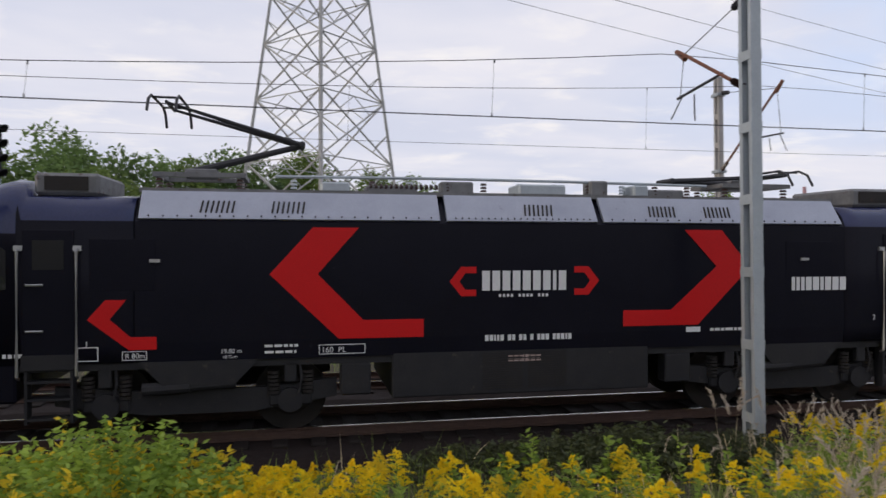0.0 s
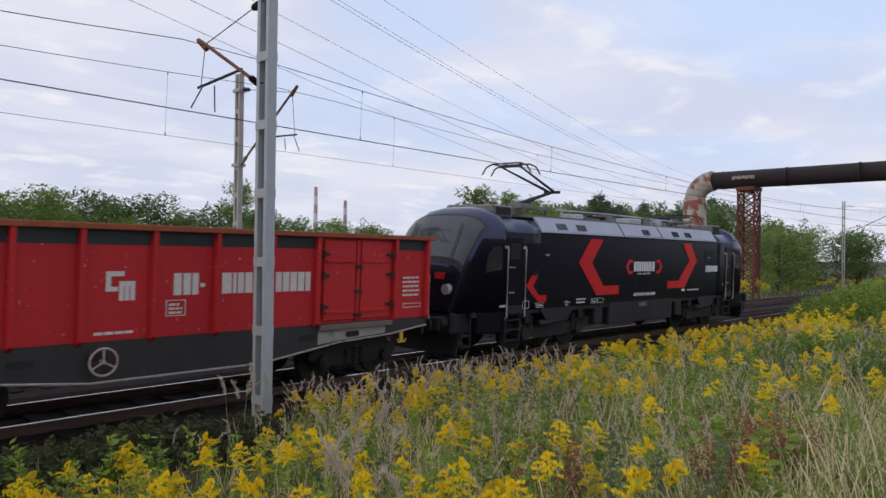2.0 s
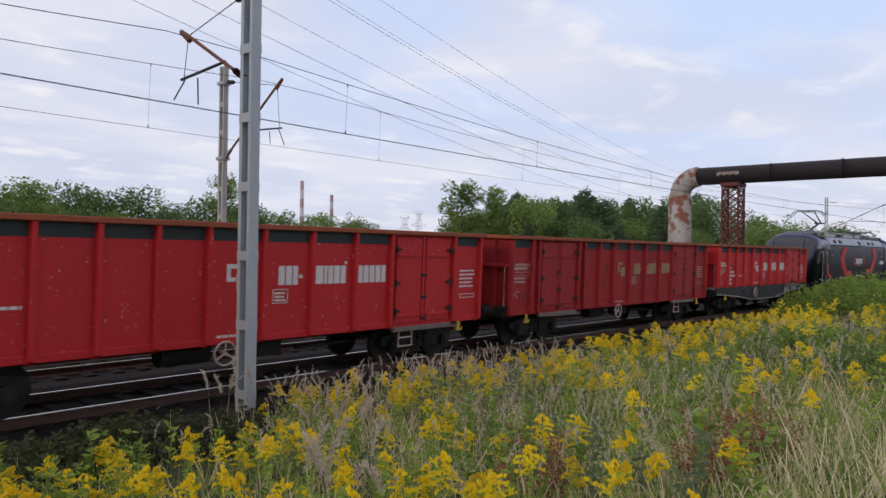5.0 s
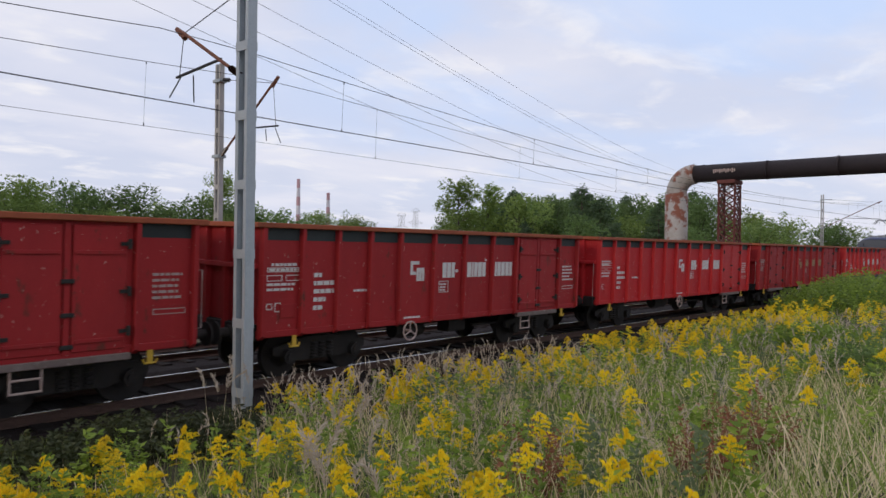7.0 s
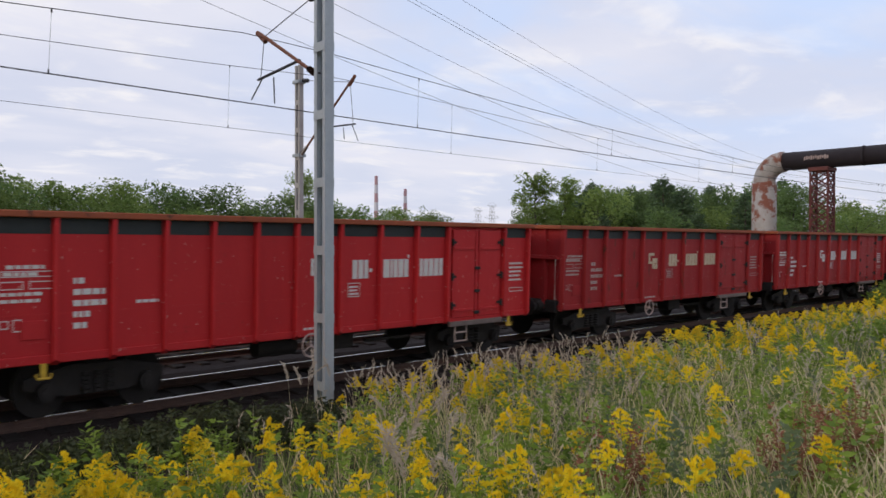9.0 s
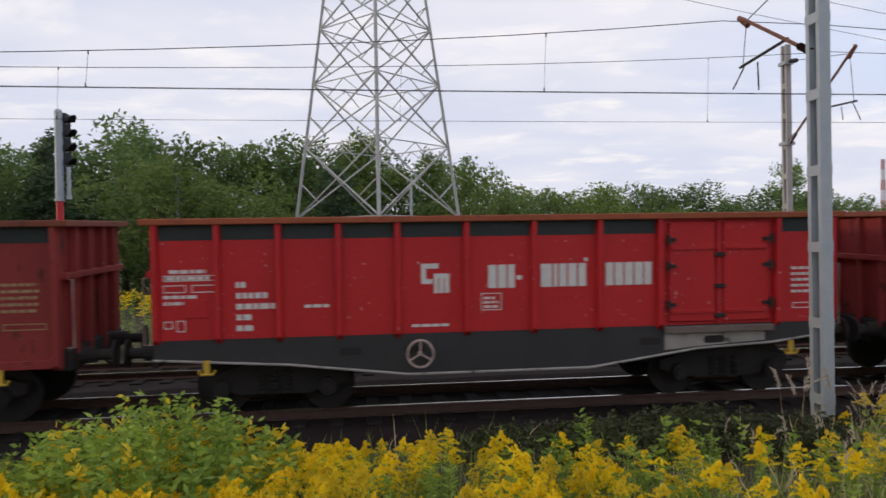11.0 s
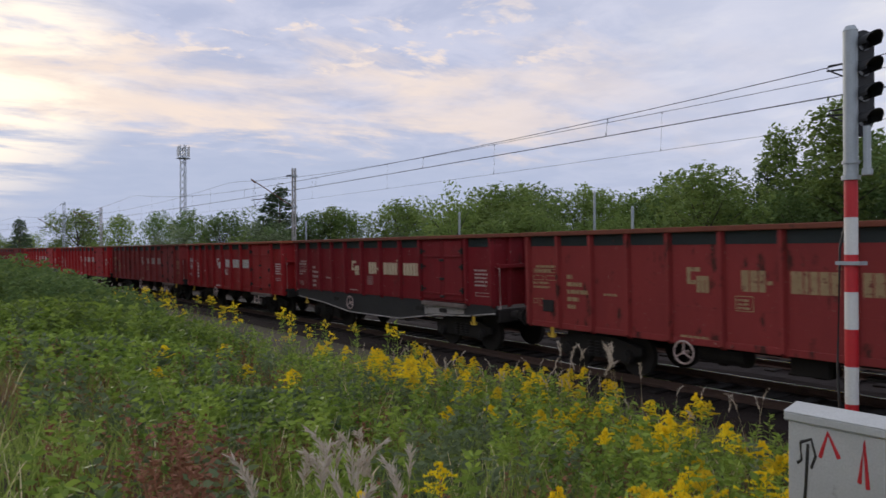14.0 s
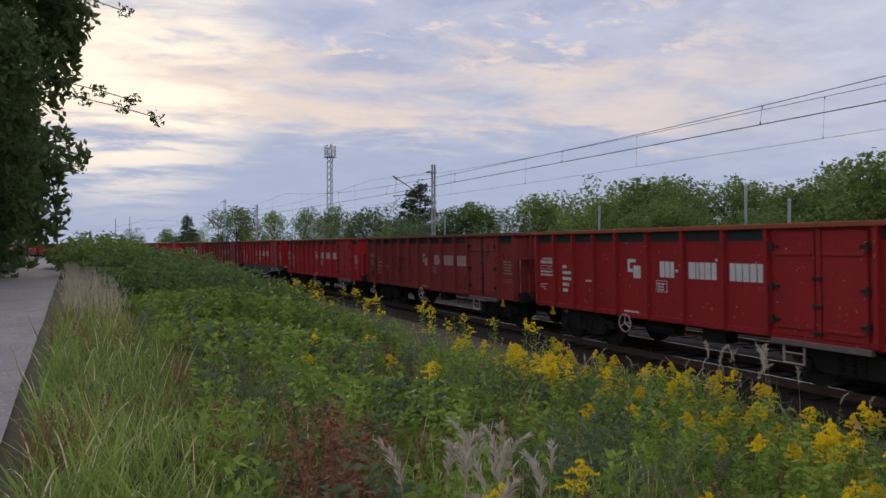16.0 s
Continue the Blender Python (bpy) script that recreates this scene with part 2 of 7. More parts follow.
# track stone and sleepers: stained, and darkened further for the shade beneath wagons
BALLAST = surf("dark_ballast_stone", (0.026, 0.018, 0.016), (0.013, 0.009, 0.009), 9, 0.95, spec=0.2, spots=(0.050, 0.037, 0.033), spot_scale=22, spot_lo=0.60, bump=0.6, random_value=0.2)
SLEEPER = surf("stained_shade_dark_sleeper", (0.024, 0.019, 0.017), (0.014, 0.011, 0.010), 5, 0.9, spec=0.2, random_value=0.2)
GALV = surf("galvanised_grey_steel", (0.44, 0.48, 0.50), (0.36, 0.40, 0.43), 3, 0.5, metal=0.25, spots=(0.20, 0.14, 0.11), spot_scale=4, spot_lo=0.72, bump=0.05)
CONCRETE = surf("pale_concrete_mast", (0.46, 0.44, 0.41), (0.36, 0.34, 0.32), 3, 0.85, spots=(0.22, 0.2, 0.19), spot_scale=4, spot_lo=0.66)
RUST_STEEL = surf("rusty_bracket_steel", (0.20, 0.075, 0.04), (0.11, 0.045, 0.03), 6, 0.8, spots=(0.3, 0.15, 0.1), spot_scale=7, spot_lo=0.68)
WIRE = surf("dark_copper_wire", (0.05, 0.05, 0.055), (0.035, 0.035, 0.04), 4, 0.6, metal=0.4, bump=0)
INSULATOR = surf("brown_glazed_insulator", (0.045, 0.022, 0.018), (0.06, 0.03, 0.022), 5, 0.25)
PIPE_DARK = surf("dark_bitumen_pipe_wrap", (0.018, 0.013, 0.016), (0.028, 0.018, 0.020), 2, 0.75, spots=(0.06, 0.03, 0.026), spot_scale=2, spot_lo=0.68)
PIPE_TORN = surf("torn_rusty_pipe_jacket", (0.42, 0.39, 0.36), (0.30, 0.27, 0.24), 2, 0.7, spots=(0.20, 0.065, 0.035), spot_scale=1.1, spot_lo=0.50)
LATTICE_RUST = surf("rust_red_lattice_steel", (0.16, 0.045, 0.035), (0.10, 0.032, 0.028), 3, 0.8)
PYLON = surf("pale_galvanised_lattice", (0.50, 0.50, 0.48), (0.36, 0.36, 0.35), 2, 0.6, metal=0.1, spots=(0.2, 0.17, 0.15), spot_scale=3, spot_lo=0.68)
LOCO_BLACK = surf("gloss_black_body_paint", (0.0095, 0.0095, 0.0155), (0.012, 0.012, 0.019), 1.2, 0.20, bump=0.008, spec=0.08)
LOCO_BLUE = surf("midnight_blue_cab_paint", (0.022, 0.028, 0.080), (0.028, 0.034, 0.095), 1.2, 0.16, bump=0.006, spec=0.35)
LOCO_ROOF = surf("silver_grey_roof_panel", (0.40, 0.42, 0.49), (0.32, 0.34, 0.41), 1.4, 0.45, metal=0.2, bump=0.05, spots=(0.2, 0.2, 0.23), spot_scale=3, spot_lo=0.66)
LOCO_GREY = surf("dark_grey_bogie_paint", (0.021, 0.021, 0.024), (0.033, 0.032, 0.033), 3, 0.6, spec=0.25, spots=(0.06, 0.05, 0.042), spot_scale=5, spot_lo=0.62)
ROOF_KIT = surf("weathered_roof_equipment", (0.20, 0.20, 0.20), (0.11, 0.11, 0.11), 4, 0.6, spots=(0.08, 0.05, 0.04), spot_scale=6, spot_lo=0.6)
ARROW_RED = surf("signal_red_vinyl", (0.62, 0.010, 0.012), (0.58, 0.010, 0.012), 2, 0.42, bump=0.01, spec=0.2)
LETTER_WHITE = surf("white_vinyl", (0.78, 0.78, 0.78), (0.72, 0.72, 0.72), 2, 0.4, bump=0.01)
CHROME = surf("brushed_steel_handrail", (0.5, 0.5, 0.5), (0.42, 0.42, 0.42), 4, 0.35, metal=0.9, bump=0.02)
SIG_RED = surf("signal_post_red", (0.55, 0.018, 0.028), (0.48, 0.016, 0.024), 3, 0.45, bump=0.03)
SIG_WHITE = surf("signal_post_white", (0.74, 0.74, 0.72), (0.66, 0.66, 0.64), 3, 0.5, spots=(0.4, 0.38, 0.35), spot_scale=5, spot_lo=0.68, bump=0.03)
SIG_BLACK = surf("matt_black_signal_head", (0.018, 0.018, 0.020), (0.026, 0.026, 0.028), 3, 0.6, bump=0.05)
BOX_GREY = surf("pale_grey_cabinet_paint", (0.52, 0.53, 0.51), (0.44, 0.45, 0.43), 2, 0.6, spots=(0.3, 0.29, 0.27), spot_scale=4, spot_lo=0.66, bump=0.06)
GRAFFITI_BLACK = surf("black_spray_paint", (0.02, 0.02, 0.022), (0.03, 0.03, 0.03), 6, 0.5)
GRAFFITI_RED = surf("red_spray_paint", (0.55, 0.02, 0.03), (0.48, 0.02, 0.03), 6, 0.5)
GRAVEL = surf("grey_gravel_path", (0.30, 0.27, 0.265), (0.19, 0.17, 0.165), 1.3, 0.95, spots=(0.42, 0.40, 0.38), spot_scale=14, spot_lo=0.57, bump=0.5, fine=35)
SOIL = surf("dry_grass_soil", (0.066, 0.052, 0.028), (0.046, 0.048, 0.020), 0.25, 1.0, spots=(0.06, 0.042, 0.026), spot_scale=1.2, spot_lo=0.58, bump=0.6, fine=14)
BARK = surf("grey_brown_bark", (0.10, 0.08, 0.065), (0.06, 0.048, 0.04), 4, 0.9, bump=0.5)
LEAF_DARK = leafy("dark_green_leaves", (0.085, 0.148, 0.048), (0.19, 0.270, 0.085), trans=0.46)
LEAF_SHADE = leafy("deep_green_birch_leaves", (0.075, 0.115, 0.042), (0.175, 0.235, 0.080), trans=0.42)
LEAF_MID = leafy("green_leaves", (0.120, 0.190, 0.046), (0.250, 0.325, 0.086), trans=0.44)
LEAF_PINE = leafy("blue_green_needles", (0.064, 0.110, 0.054), (0.125, 0.185, 0.084), trans=0.36)
LEAF_PALE = leafy("grey_green_leaves", (0.11, 0.155, 0.075), (0.20, 0.25, 0.125), trans=0.4)
# the first colour is kept very dark to paint in shadow between blades
GRASS_GREEN = leafy("fresh_grass", (0.045, 0.105, 0.018), (0.44, 0.52, 0.125), 0.5, 0.46, 1.1)
GRASS_DRY = leafy("dry_straw_grass", (0.66, 0.53, 0.31), (0.84, 0.73, 0.50), 0.6, 0.45, 0.5)
GRASS_RUST = leafy("rusty_dying_grass", (0.16, 0.085, 0.040), (0.30, 0.17, 0.085), 0.6, 0.3, 0.9)
# dark first colour here too, for shadow among the weed stems
HERB = leafy("weed_leaves", (0.070, 0.145, 0.022), (0.42, 0.55, 0.095), 0.5, 0.46, 1.3)
BRAMBLE = leafy("bramble_leaves", (0.028, 0.038, 0.016), (0.080, 0.090, 0.038), 0.5, 0.25, 1.6)
GOLD = leafy("goldenrod_blossom", (0.70, 0.50, 0.012), (0.88, 0.74, 0.035), 0.7, 0.45, 0.8)
OCHRE = leafy("fading_goldenrod_blossom", (0.58, 0.42, 0.025), (0.72, 0.58, 0.04), 0.7, 0.40, 0.6)
PLUME = leafy("pale_seed_plumes", (0.50, 0.41, 0.31), (0.74, 0.66, 0.55), 0.7, 0.35, 0.7)
RUSSET = leafy("russet_dock_seed", (0.20, 0.075, 0.045), (0.34, 0.16, 0.09), 0.8, 0.1, 0.8)


def glassy(name, colour, rough, metal=0.0):
    m = bpy.data.materials.new(name)
    m.use_nodes = True
    b = m.node_tree.nodes["Principled BSDF"]
    b.inputs["Base Color"].default_value = (*colour, 1)
    b.inputs["Roughness"].default_value = rough
    b.inputs["Metallic"].default_value = metal
    b.inputs["Coat Weight"].default_value = 0.8
    return m


STEP = surf("rusty_grey_threshold", (0.20, 0.16, 0.14), (0.12, 0.08, 0.07), 4, 0.8, spots=(0.3, 0.26, 0.23), spot_scale=4, spot_lo=0.62)
# chimney bands: distance haze is mixed into the red and white
HAZY_RED = surf("haze_pale_chimney_red", (0.52, 0.32, 0.34), (0.48, 0.30, 0.32), 0.1, 0.9)
HAZY_WHITE = surf("haze_pale_chimney_white", (0.66, 0.64, 0.68), (0.60, 0.58, 0.62), 0.1, 0.9)
GLASS = glassy("tinted_cab_glass", (0.012, 0.013, 0.016), 0.04)
LENS = glassy("dark_signal_lens", (0.02, 0.02, 0.022), 0.15)
LAMP_GLASS = glassy("headlight_glass", (0.35, 0.36, 0.38), 0.12)


# ---- building helpers ----
def part(name, bm, material, parent, label="", m=None, smooth=False):
    """Links a bmesh as one mesh object under a thing or part (or at top level if parent is None)."""
    me = bpy.data.meshes.new(name)
    if smooth:
        for f in bm.faces:
            f.smooth = True
    bm.to_mesh(me)
    bm.free()
    for mat in (material if isinstance(material, (list, tuple)) else [material]):
        me.materials.append(mat)
    return link(name, me, parent, label, m)


def link(name, me, parent, label="", m=None):
    ob = new(name, me)
    if parent is not None:
        ob.parent = parent
    if m is not None:
        ob.matrix_basis = m
    if label:
        ob["label"] = label
    return ob


def thing(name, label, category, group="", kind="", m=None):
    e = tagged(new(name), label, category, group, kind)
    e.empty_display_size = 0.3
    if m is not None:
        e.matrix_basis = m
    return e


def box(bm, x0, x1, y0, y1, z0, z1, bevel=0.0):
    """An axis-aligned box between two corners."""
    vs = [bm.verts.new(p) for p in ((x0, y0, z0), (x1, y0, z0), (x1, y1, z0), (x0, y1, z0),
                                    (x0, y0, z1), (x1, y0, z1), (x1, y1, z1), (x0, y1, z1))]
    fs = [bm.faces.new([vs[i] for i in q]) for q in ((3, 2, 1, 0), (4, 5, 6, 7), (0, 1, 5, 4), (1, 2, 6, 5), (2, 3, 7, 6), (3, 0, 4, 7))]
    if bevel:
        es = list({e for f in fs for e in f.edges})
        bmesh.ops.bevel(bm, geom=es, offset=bevel, segments=1, affect="EDGES")
    return bm


def boxm(*a, **k):
    return box(bmesh.new(), *a, **k)


def rod(bm, a, b, r, r2=None, n=6, caps=True):
    """A round bar from a to b."""
    a, b = Vector(a), Vector(b)
    r2 = r if r2 is None else r2
    d = (b - a).normalized()
    u = d.orthogonal().normalized()
    v = d.cross(u)
    ring = []
    for p, rr in ((a, r), (b, r2)):
        ring.append([bm.verts.new(p + (u * math.cos(2 * math.pi * i / n) + v * math.sin(2 * math.pi * i / n)) * rr) for i in range(n)])
    for i in range(n):
        bm.faces.new((ring[0][i], ring[0][(i + 1) % n], ring[1][(i + 1) % n], ring[1][i]))
    if caps:
        bm.faces.new(ring[0][::-1])
        bm.faces.new(ring[1])
    return bm


def tube(bm, pts, r, n=6, closed=False):
    """A bent bar through points, with mitred joints."""
    pts = [Vector(p) for p in pts]
    rings = []
    for i, p in enumerate(pts):
        a = pts[i - 1] if i or closed else p
        b = pts[(i + 1) % len(pts)] if i + 1 < len(pts) or closed else p
        d = (b - a).normalized()
        u = Vector((0, 0, 1)).cross(d)
        u = u.normalized() if u.length > 1e-3 else Vector((1, 0, 0))
        v = d.cross(u)
        rings.append([bm.verts.new(p + (u * math.cos(2 * math.pi * k / n) + v * math.sin(2 * math.pi * k / n)) * r) for k in range(n)])
    for i in range(len(rings) if closed else len(rings) - 1):
        A, B = rings[i], rings[(i + 1) % len(rings)]
        for k in range(n):
            bm.faces.new((A[k], A[(k + 1) % n], B[(k + 1) % n], B[k]))
    if not closed:
        bm.faces.new(rings[0][::-1])
        bm.faces.new(rings[-1])
    return bm


def beam(bm, a, b, w):
    """A thin square bar, for lattice work."""
    return rod(bm, a, b, w, n=4, caps=False)


def plate(bm, pts, y0, y1):
    """A flat outline in x, z (counter-clockwise seen from -y), given thickness from y0 (front) to y1."""
    f = [bm.verts.new((x, y0, z)) for x, z in pts]
    k = [bm.verts.new((x, y1, z)) for x, z in pts]
    bm.faces.new(f)
    bm.faces.new(k[::-1])
    n = len(pts)
    for i in range(n):
        bm.faces.new((f[(i + 1) % n], f[i], k[i], k[(i + 1) % n]))
    return bm


# ---- the line: a gentle curve round the camera's side, canted ----
def track_y(x):
    x = x * 1.0
    return 13.18 + 0.0298 * x - 0.001474 * x * x / 2 + 8.43e-6 * x ** 3 / 6


def track_slope(x):
    return 0.0298 - 0.001474 * x + 8.43e-6 * x * x / 2


XS = np.linspace(-330, 260, 1771)
ARC = np.concatenate([[0], np.cumsum(np.hypot(np.diff(XS), np.diff(track_y(XS))))])
ARC -= np.interp(0, XS, ARC)
CANT = 1.6          # degrees; the far rail lies higher


def on_track(s, across=0.0, z=0.0):
    """Pose at the arc length s along the line, across metres to the far side."""
    x = float(np.interp(s, ARC, XS))
    a = math.atan(track_slope(x))
    return Matrix.Translation((x - math.sin(a) * across, track_y(x) + math.cos(a) * across, z)) @ Matrix.Rotation(a, 4, "Z")


def ground_z(x, y):
    """Height of the ground: the formation, a shallow ditch, and the bank that climbs to the path."""
    xc = max(-250.0, min(170.0, x))
    c = track_y(xc) + track_slope(xc) * (x - xc)
    d = (y - c) / math.sqrt(1 + track_slope(xc) ** 2)
    if d > -2.3:
        base = -0.42
    else:
        u = min(1, max(0, (-2.3 - d) / 11.2))
        base = -0.42 + 0.22 * min(1, (-2.3 - d) / 1.2) + 1.34 * u ** 2.1
    bumps = 0.09 * noise.noise(Vector((x * 0.35, y * 0.35, 0))) + 0.03 * noise.noise(Vector((x * 1.3, y * 1.3, 4)))
    if -2.6 < d < 7:
        bumps = 0.0
    return base + bumps


# ---- ground, path, tracks ----
def strip_mesh(x0, x1, nx, ys, zf):
    bm = bmesh.new()
    rows = []
    for i in range(nx + 1):
        x = x0 + (x1 - x0) * i / nx
        rows.append([bm.verts.new((x, y, zf(x, y))) for y in ys(x)])
    for a, b in zip(rows, rows[1:]):
        for j in range(len(a) - 1):
            bm.faces.new((a[j], b[j], b[j + 1], a[j + 1]))
    return bm


def make_ground():
    def axis(near, far, step, grow):
        v, out = 0.0, [0.0]
        while v < far:
            v += step if v < near else step * (1 + (v - near) * grow)
            out.append(v)
        return out
    xs = [-v for v in axis(30, 2500, 0.7, 0.06)[::-1]] + axis(30, 2500, 0.7, 0.06)[1:]
    ys = [-v for v in axis(8, 2500, 0.6, 0.08)[::-1]] + axis(26, 2500, 0.6, 0.08)[1:]
    bm = bmesh.new()
    rows = [[bm.verts.new((x, y, ground_z(x, y))) for y in ys] for x in xs]
    for a, b in zip(rows, rows[1:]):
        for j in range(len(a) - 1):
            bm.faces.new((a[j], b[j], b[j + 1], a[j + 1]))
    tagged(part("ground", bm, SOIL, None, smooth=True), "dry soil bank and verge under grass and weeds", "ground", kind="structure")


def path_right(x):
    return -0.52 + 0.109 * x


def make_path():
    bm = strip_mesh(-230, 30, 260, lambda x: [path_right(x) - w for w in (2.5, 1.9, 1.2, 0.6, 0.0)],
                    lambda x, y: ground_z(x, y) + 0.05 + 0.02 * noise.noise(Vector((x, y, 0))))
    tagged(part("path", bm, GRAVEL, None, smooth=True), "pale grey gravel path beside the railway", "path", kind="structure")


def make_track(name, across, cant, label):
    root = thing(name, label, "railway track", kind="structure")
    s0, s1 = -300.0, 230.0
    # ballast bed: one shouldered strip
    bm = bmesh.new()
    prof = [(-2.2, -0.40), (-1.75, -0.22), (-1.0, -0.19), (1.0, -0.19), (1.75, -0.22), (2.2, -0.40)]
    rows = []
    n = 700
    for i in range(n + 1):
        m = on_track(s0 + (s1 - s0) * i / n, across)
        rows.append([bm.verts.new(m @ Vector((0, y, z + math.tan(radians(cant)) * y + random.uniform(-0.025, 0.025)))) for y, z in prof])
    for a, b in zip(rows, rows[1:]):
        for j in range(len(prof) - 1):
            bm.faces.new((a[j], b[j], b[j + 1], a[j + 1]))
    part("ballast_bed", bm, BALLAST, root, "brown-stained crushed stone ballast, coloured darker for shade under wagons")
    # rails with head, web and foot
    sec = [(-0.07, -0.17), (0.07, -0.17), (0.07, -0.155), (0.012, -0.13), (0.012, -0.045), (0.036, -0.035), (0.036, 0.0),
           (-0.036, 0.0), (-0.036, -0.035), (-0.012, -0.045), (-0.012, -0.13), (-0.07, -0.155)]
    for side in (-1, 1):
        bm = bmesh.new()
        rows = []
        n = 280
        for i in range(n + 1):
            m = on_track(s0 + (s1 - s0) * i / n, across)
            y0 = side * 0.7535
            rows.append([bm.verts.new(m @ Vector((0, y0 + y, z + math.tan(radians(cant)) * y0))) for y, z in sec])
        for a, b in zip(rows, rows[1:]):
            for j in range(len(sec)):
                f = bm.faces.new((a[j], b[j], b[(j + 1) % len(sec)], a[(j + 1) % len(sec)]))
                f.material_index = 1 if j == 6 else 0
        part("rail", bm, [RAIL_RUST, RAIL_STEEL], root, "rusty steel rail with a polished running surface")
    return root


def make_sleepers(root, across, cant):
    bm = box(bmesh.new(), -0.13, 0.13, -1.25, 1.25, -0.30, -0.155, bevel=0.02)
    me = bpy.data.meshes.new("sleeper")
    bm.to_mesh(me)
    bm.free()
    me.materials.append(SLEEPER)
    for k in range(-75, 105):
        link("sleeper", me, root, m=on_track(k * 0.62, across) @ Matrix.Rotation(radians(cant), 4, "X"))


make_ground()
make_path()
TRACK_A = make_track("railway_track_near", 0.0, CANT, "canted running line with shiny rails on dark ballast")
TRACK_B = make_track("railway_track_far", 4.3, 0.0, "second running line beyond the train on dark ballast")


# ---- freight wagons ----
def letters(bm, x, z, widths, h, y, gap=0.05, pitch=0.0):
    """A word as a row of plain upright bars, one for each character."""
    for w in widths:
        if w > 0:
            box(bm, x, x + w, y - 0.004, y, z, z + h)
            x += w + gap
        else:
            x -= w
    return x


def marks(bm, x, z, w, rows, h, y, step, rnd):
    """Lines of small illegible writing, as bars of its size."""
    for r in range(rows):
        xx = x
        end = x + w * rnd.uniform(0.75, 1.0)
        while xx < end:
            ww = min(rnd.uniform(0.05, 0.16), end - xx)
            if ww > 0.02:
                box(bm, xx, xx + ww, y - 0.004, y, z - r * step, z - r * step + h)
            xx += ww + 0.025


def outline(bm, x, z, w, h, y, t=0.014):
    for a in ((x, x + w, z, z + t), (x, x + w, z + h - t, z + h), (x, x + t, z + t, z + h - t), (x + w - t, x + w, z + t, z + h - t)):
        box(bm, a[0], a[1], y - 0.004, y, a[2], a[3])


def emblem(bm, x, z, s, y):
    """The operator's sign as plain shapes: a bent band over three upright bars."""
    t = s * 0.17
    box(bm, x, x + s * 0.62, y - 0.004, y, z + s * 0.83, z + s)
    box(bm, x, x + t, y - 0.004, y, z + s * 0.32, z + s * 0.83)
    box(bm, x + t, x + s * 0.40, y - 0.004, y, z + s * 0.32, z + s * 0.48)
    box(bm, x + s * 0.45, x + s * 1.0, y - 0.004, y, z + s * 0.5, z + s * 0.66)
    for k in (0.45, 0.645, 0.84):
        box(bm, x + s * k, x + s * k + t * 0.95, y - 0.004, y, z, z + s * 0.5)


def wheelset(bogie, x, r, half=0.75):
    for side in (-1, 1):
        bm = bmesh.new()
        y = side * half
        rod(bm, (x, y - 0.065, r), (x, y + 0.065, r), r, n=28)
        rod(bm, (x, y + side * 0.065, r), (x, y + side * 0.09, r), r * 0.55, r * 0.3, n=20)
        part("wheel", bm, UNDER, bogie)


def make_bogie(root, x, z_top):
    """A two-axle wagon bogie with cast side frames, springs and axle boxes."""
    bm = bmesh.new()
    for side in (-1, 1):
        y = side * 1.02
        a, b = sorted((y - 0.05, y + 0.05))
        plate(bm, [(x - 1.25, 0.50), (x - 0.55, 0.34), (x + 0.55, 0.34), (x + 1.25, 0.50), (x + 1.25, 0.66), (x + 0.5, 0.82), (x - 0.5, 0.82), (x - 1.25, 0.66)], a, b)
    box(bm, x - 0.25, x + 0.25, -1.0, 1.0, 0.45, z_top, bevel=0.02)
    bogie = part("bogie", bm, UNDER, root, "blackened two-axle bogie caked in brake dust")
    for ax in (-0.9, 0.9):
        wheelset(bogie, x + ax, 0.46)
        bm = bmesh.new()
        rod(bm, (x + ax, -1.20, 0.46), (x + ax, -1.06, 0.46), 0.15, n=14)
        rod(bm, (x + ax, -1.23, 0.46), (x + ax, -1.20, 0.46), 0.09, n=12)
        part("axle_box", bm, UNDER, bogie)
    for dx in (-0.22, 0, 0.22):
        bm = bmesh.new()
        for k in range(5):
            rod(bm, (x + dx, -1.08, 0.37 + k * 0.07), (x + dx, -1.08, 0.42 + k * 0.07), 0.075, n=10)
        part("spring", bm, UNDER, bogie)
    return bogie


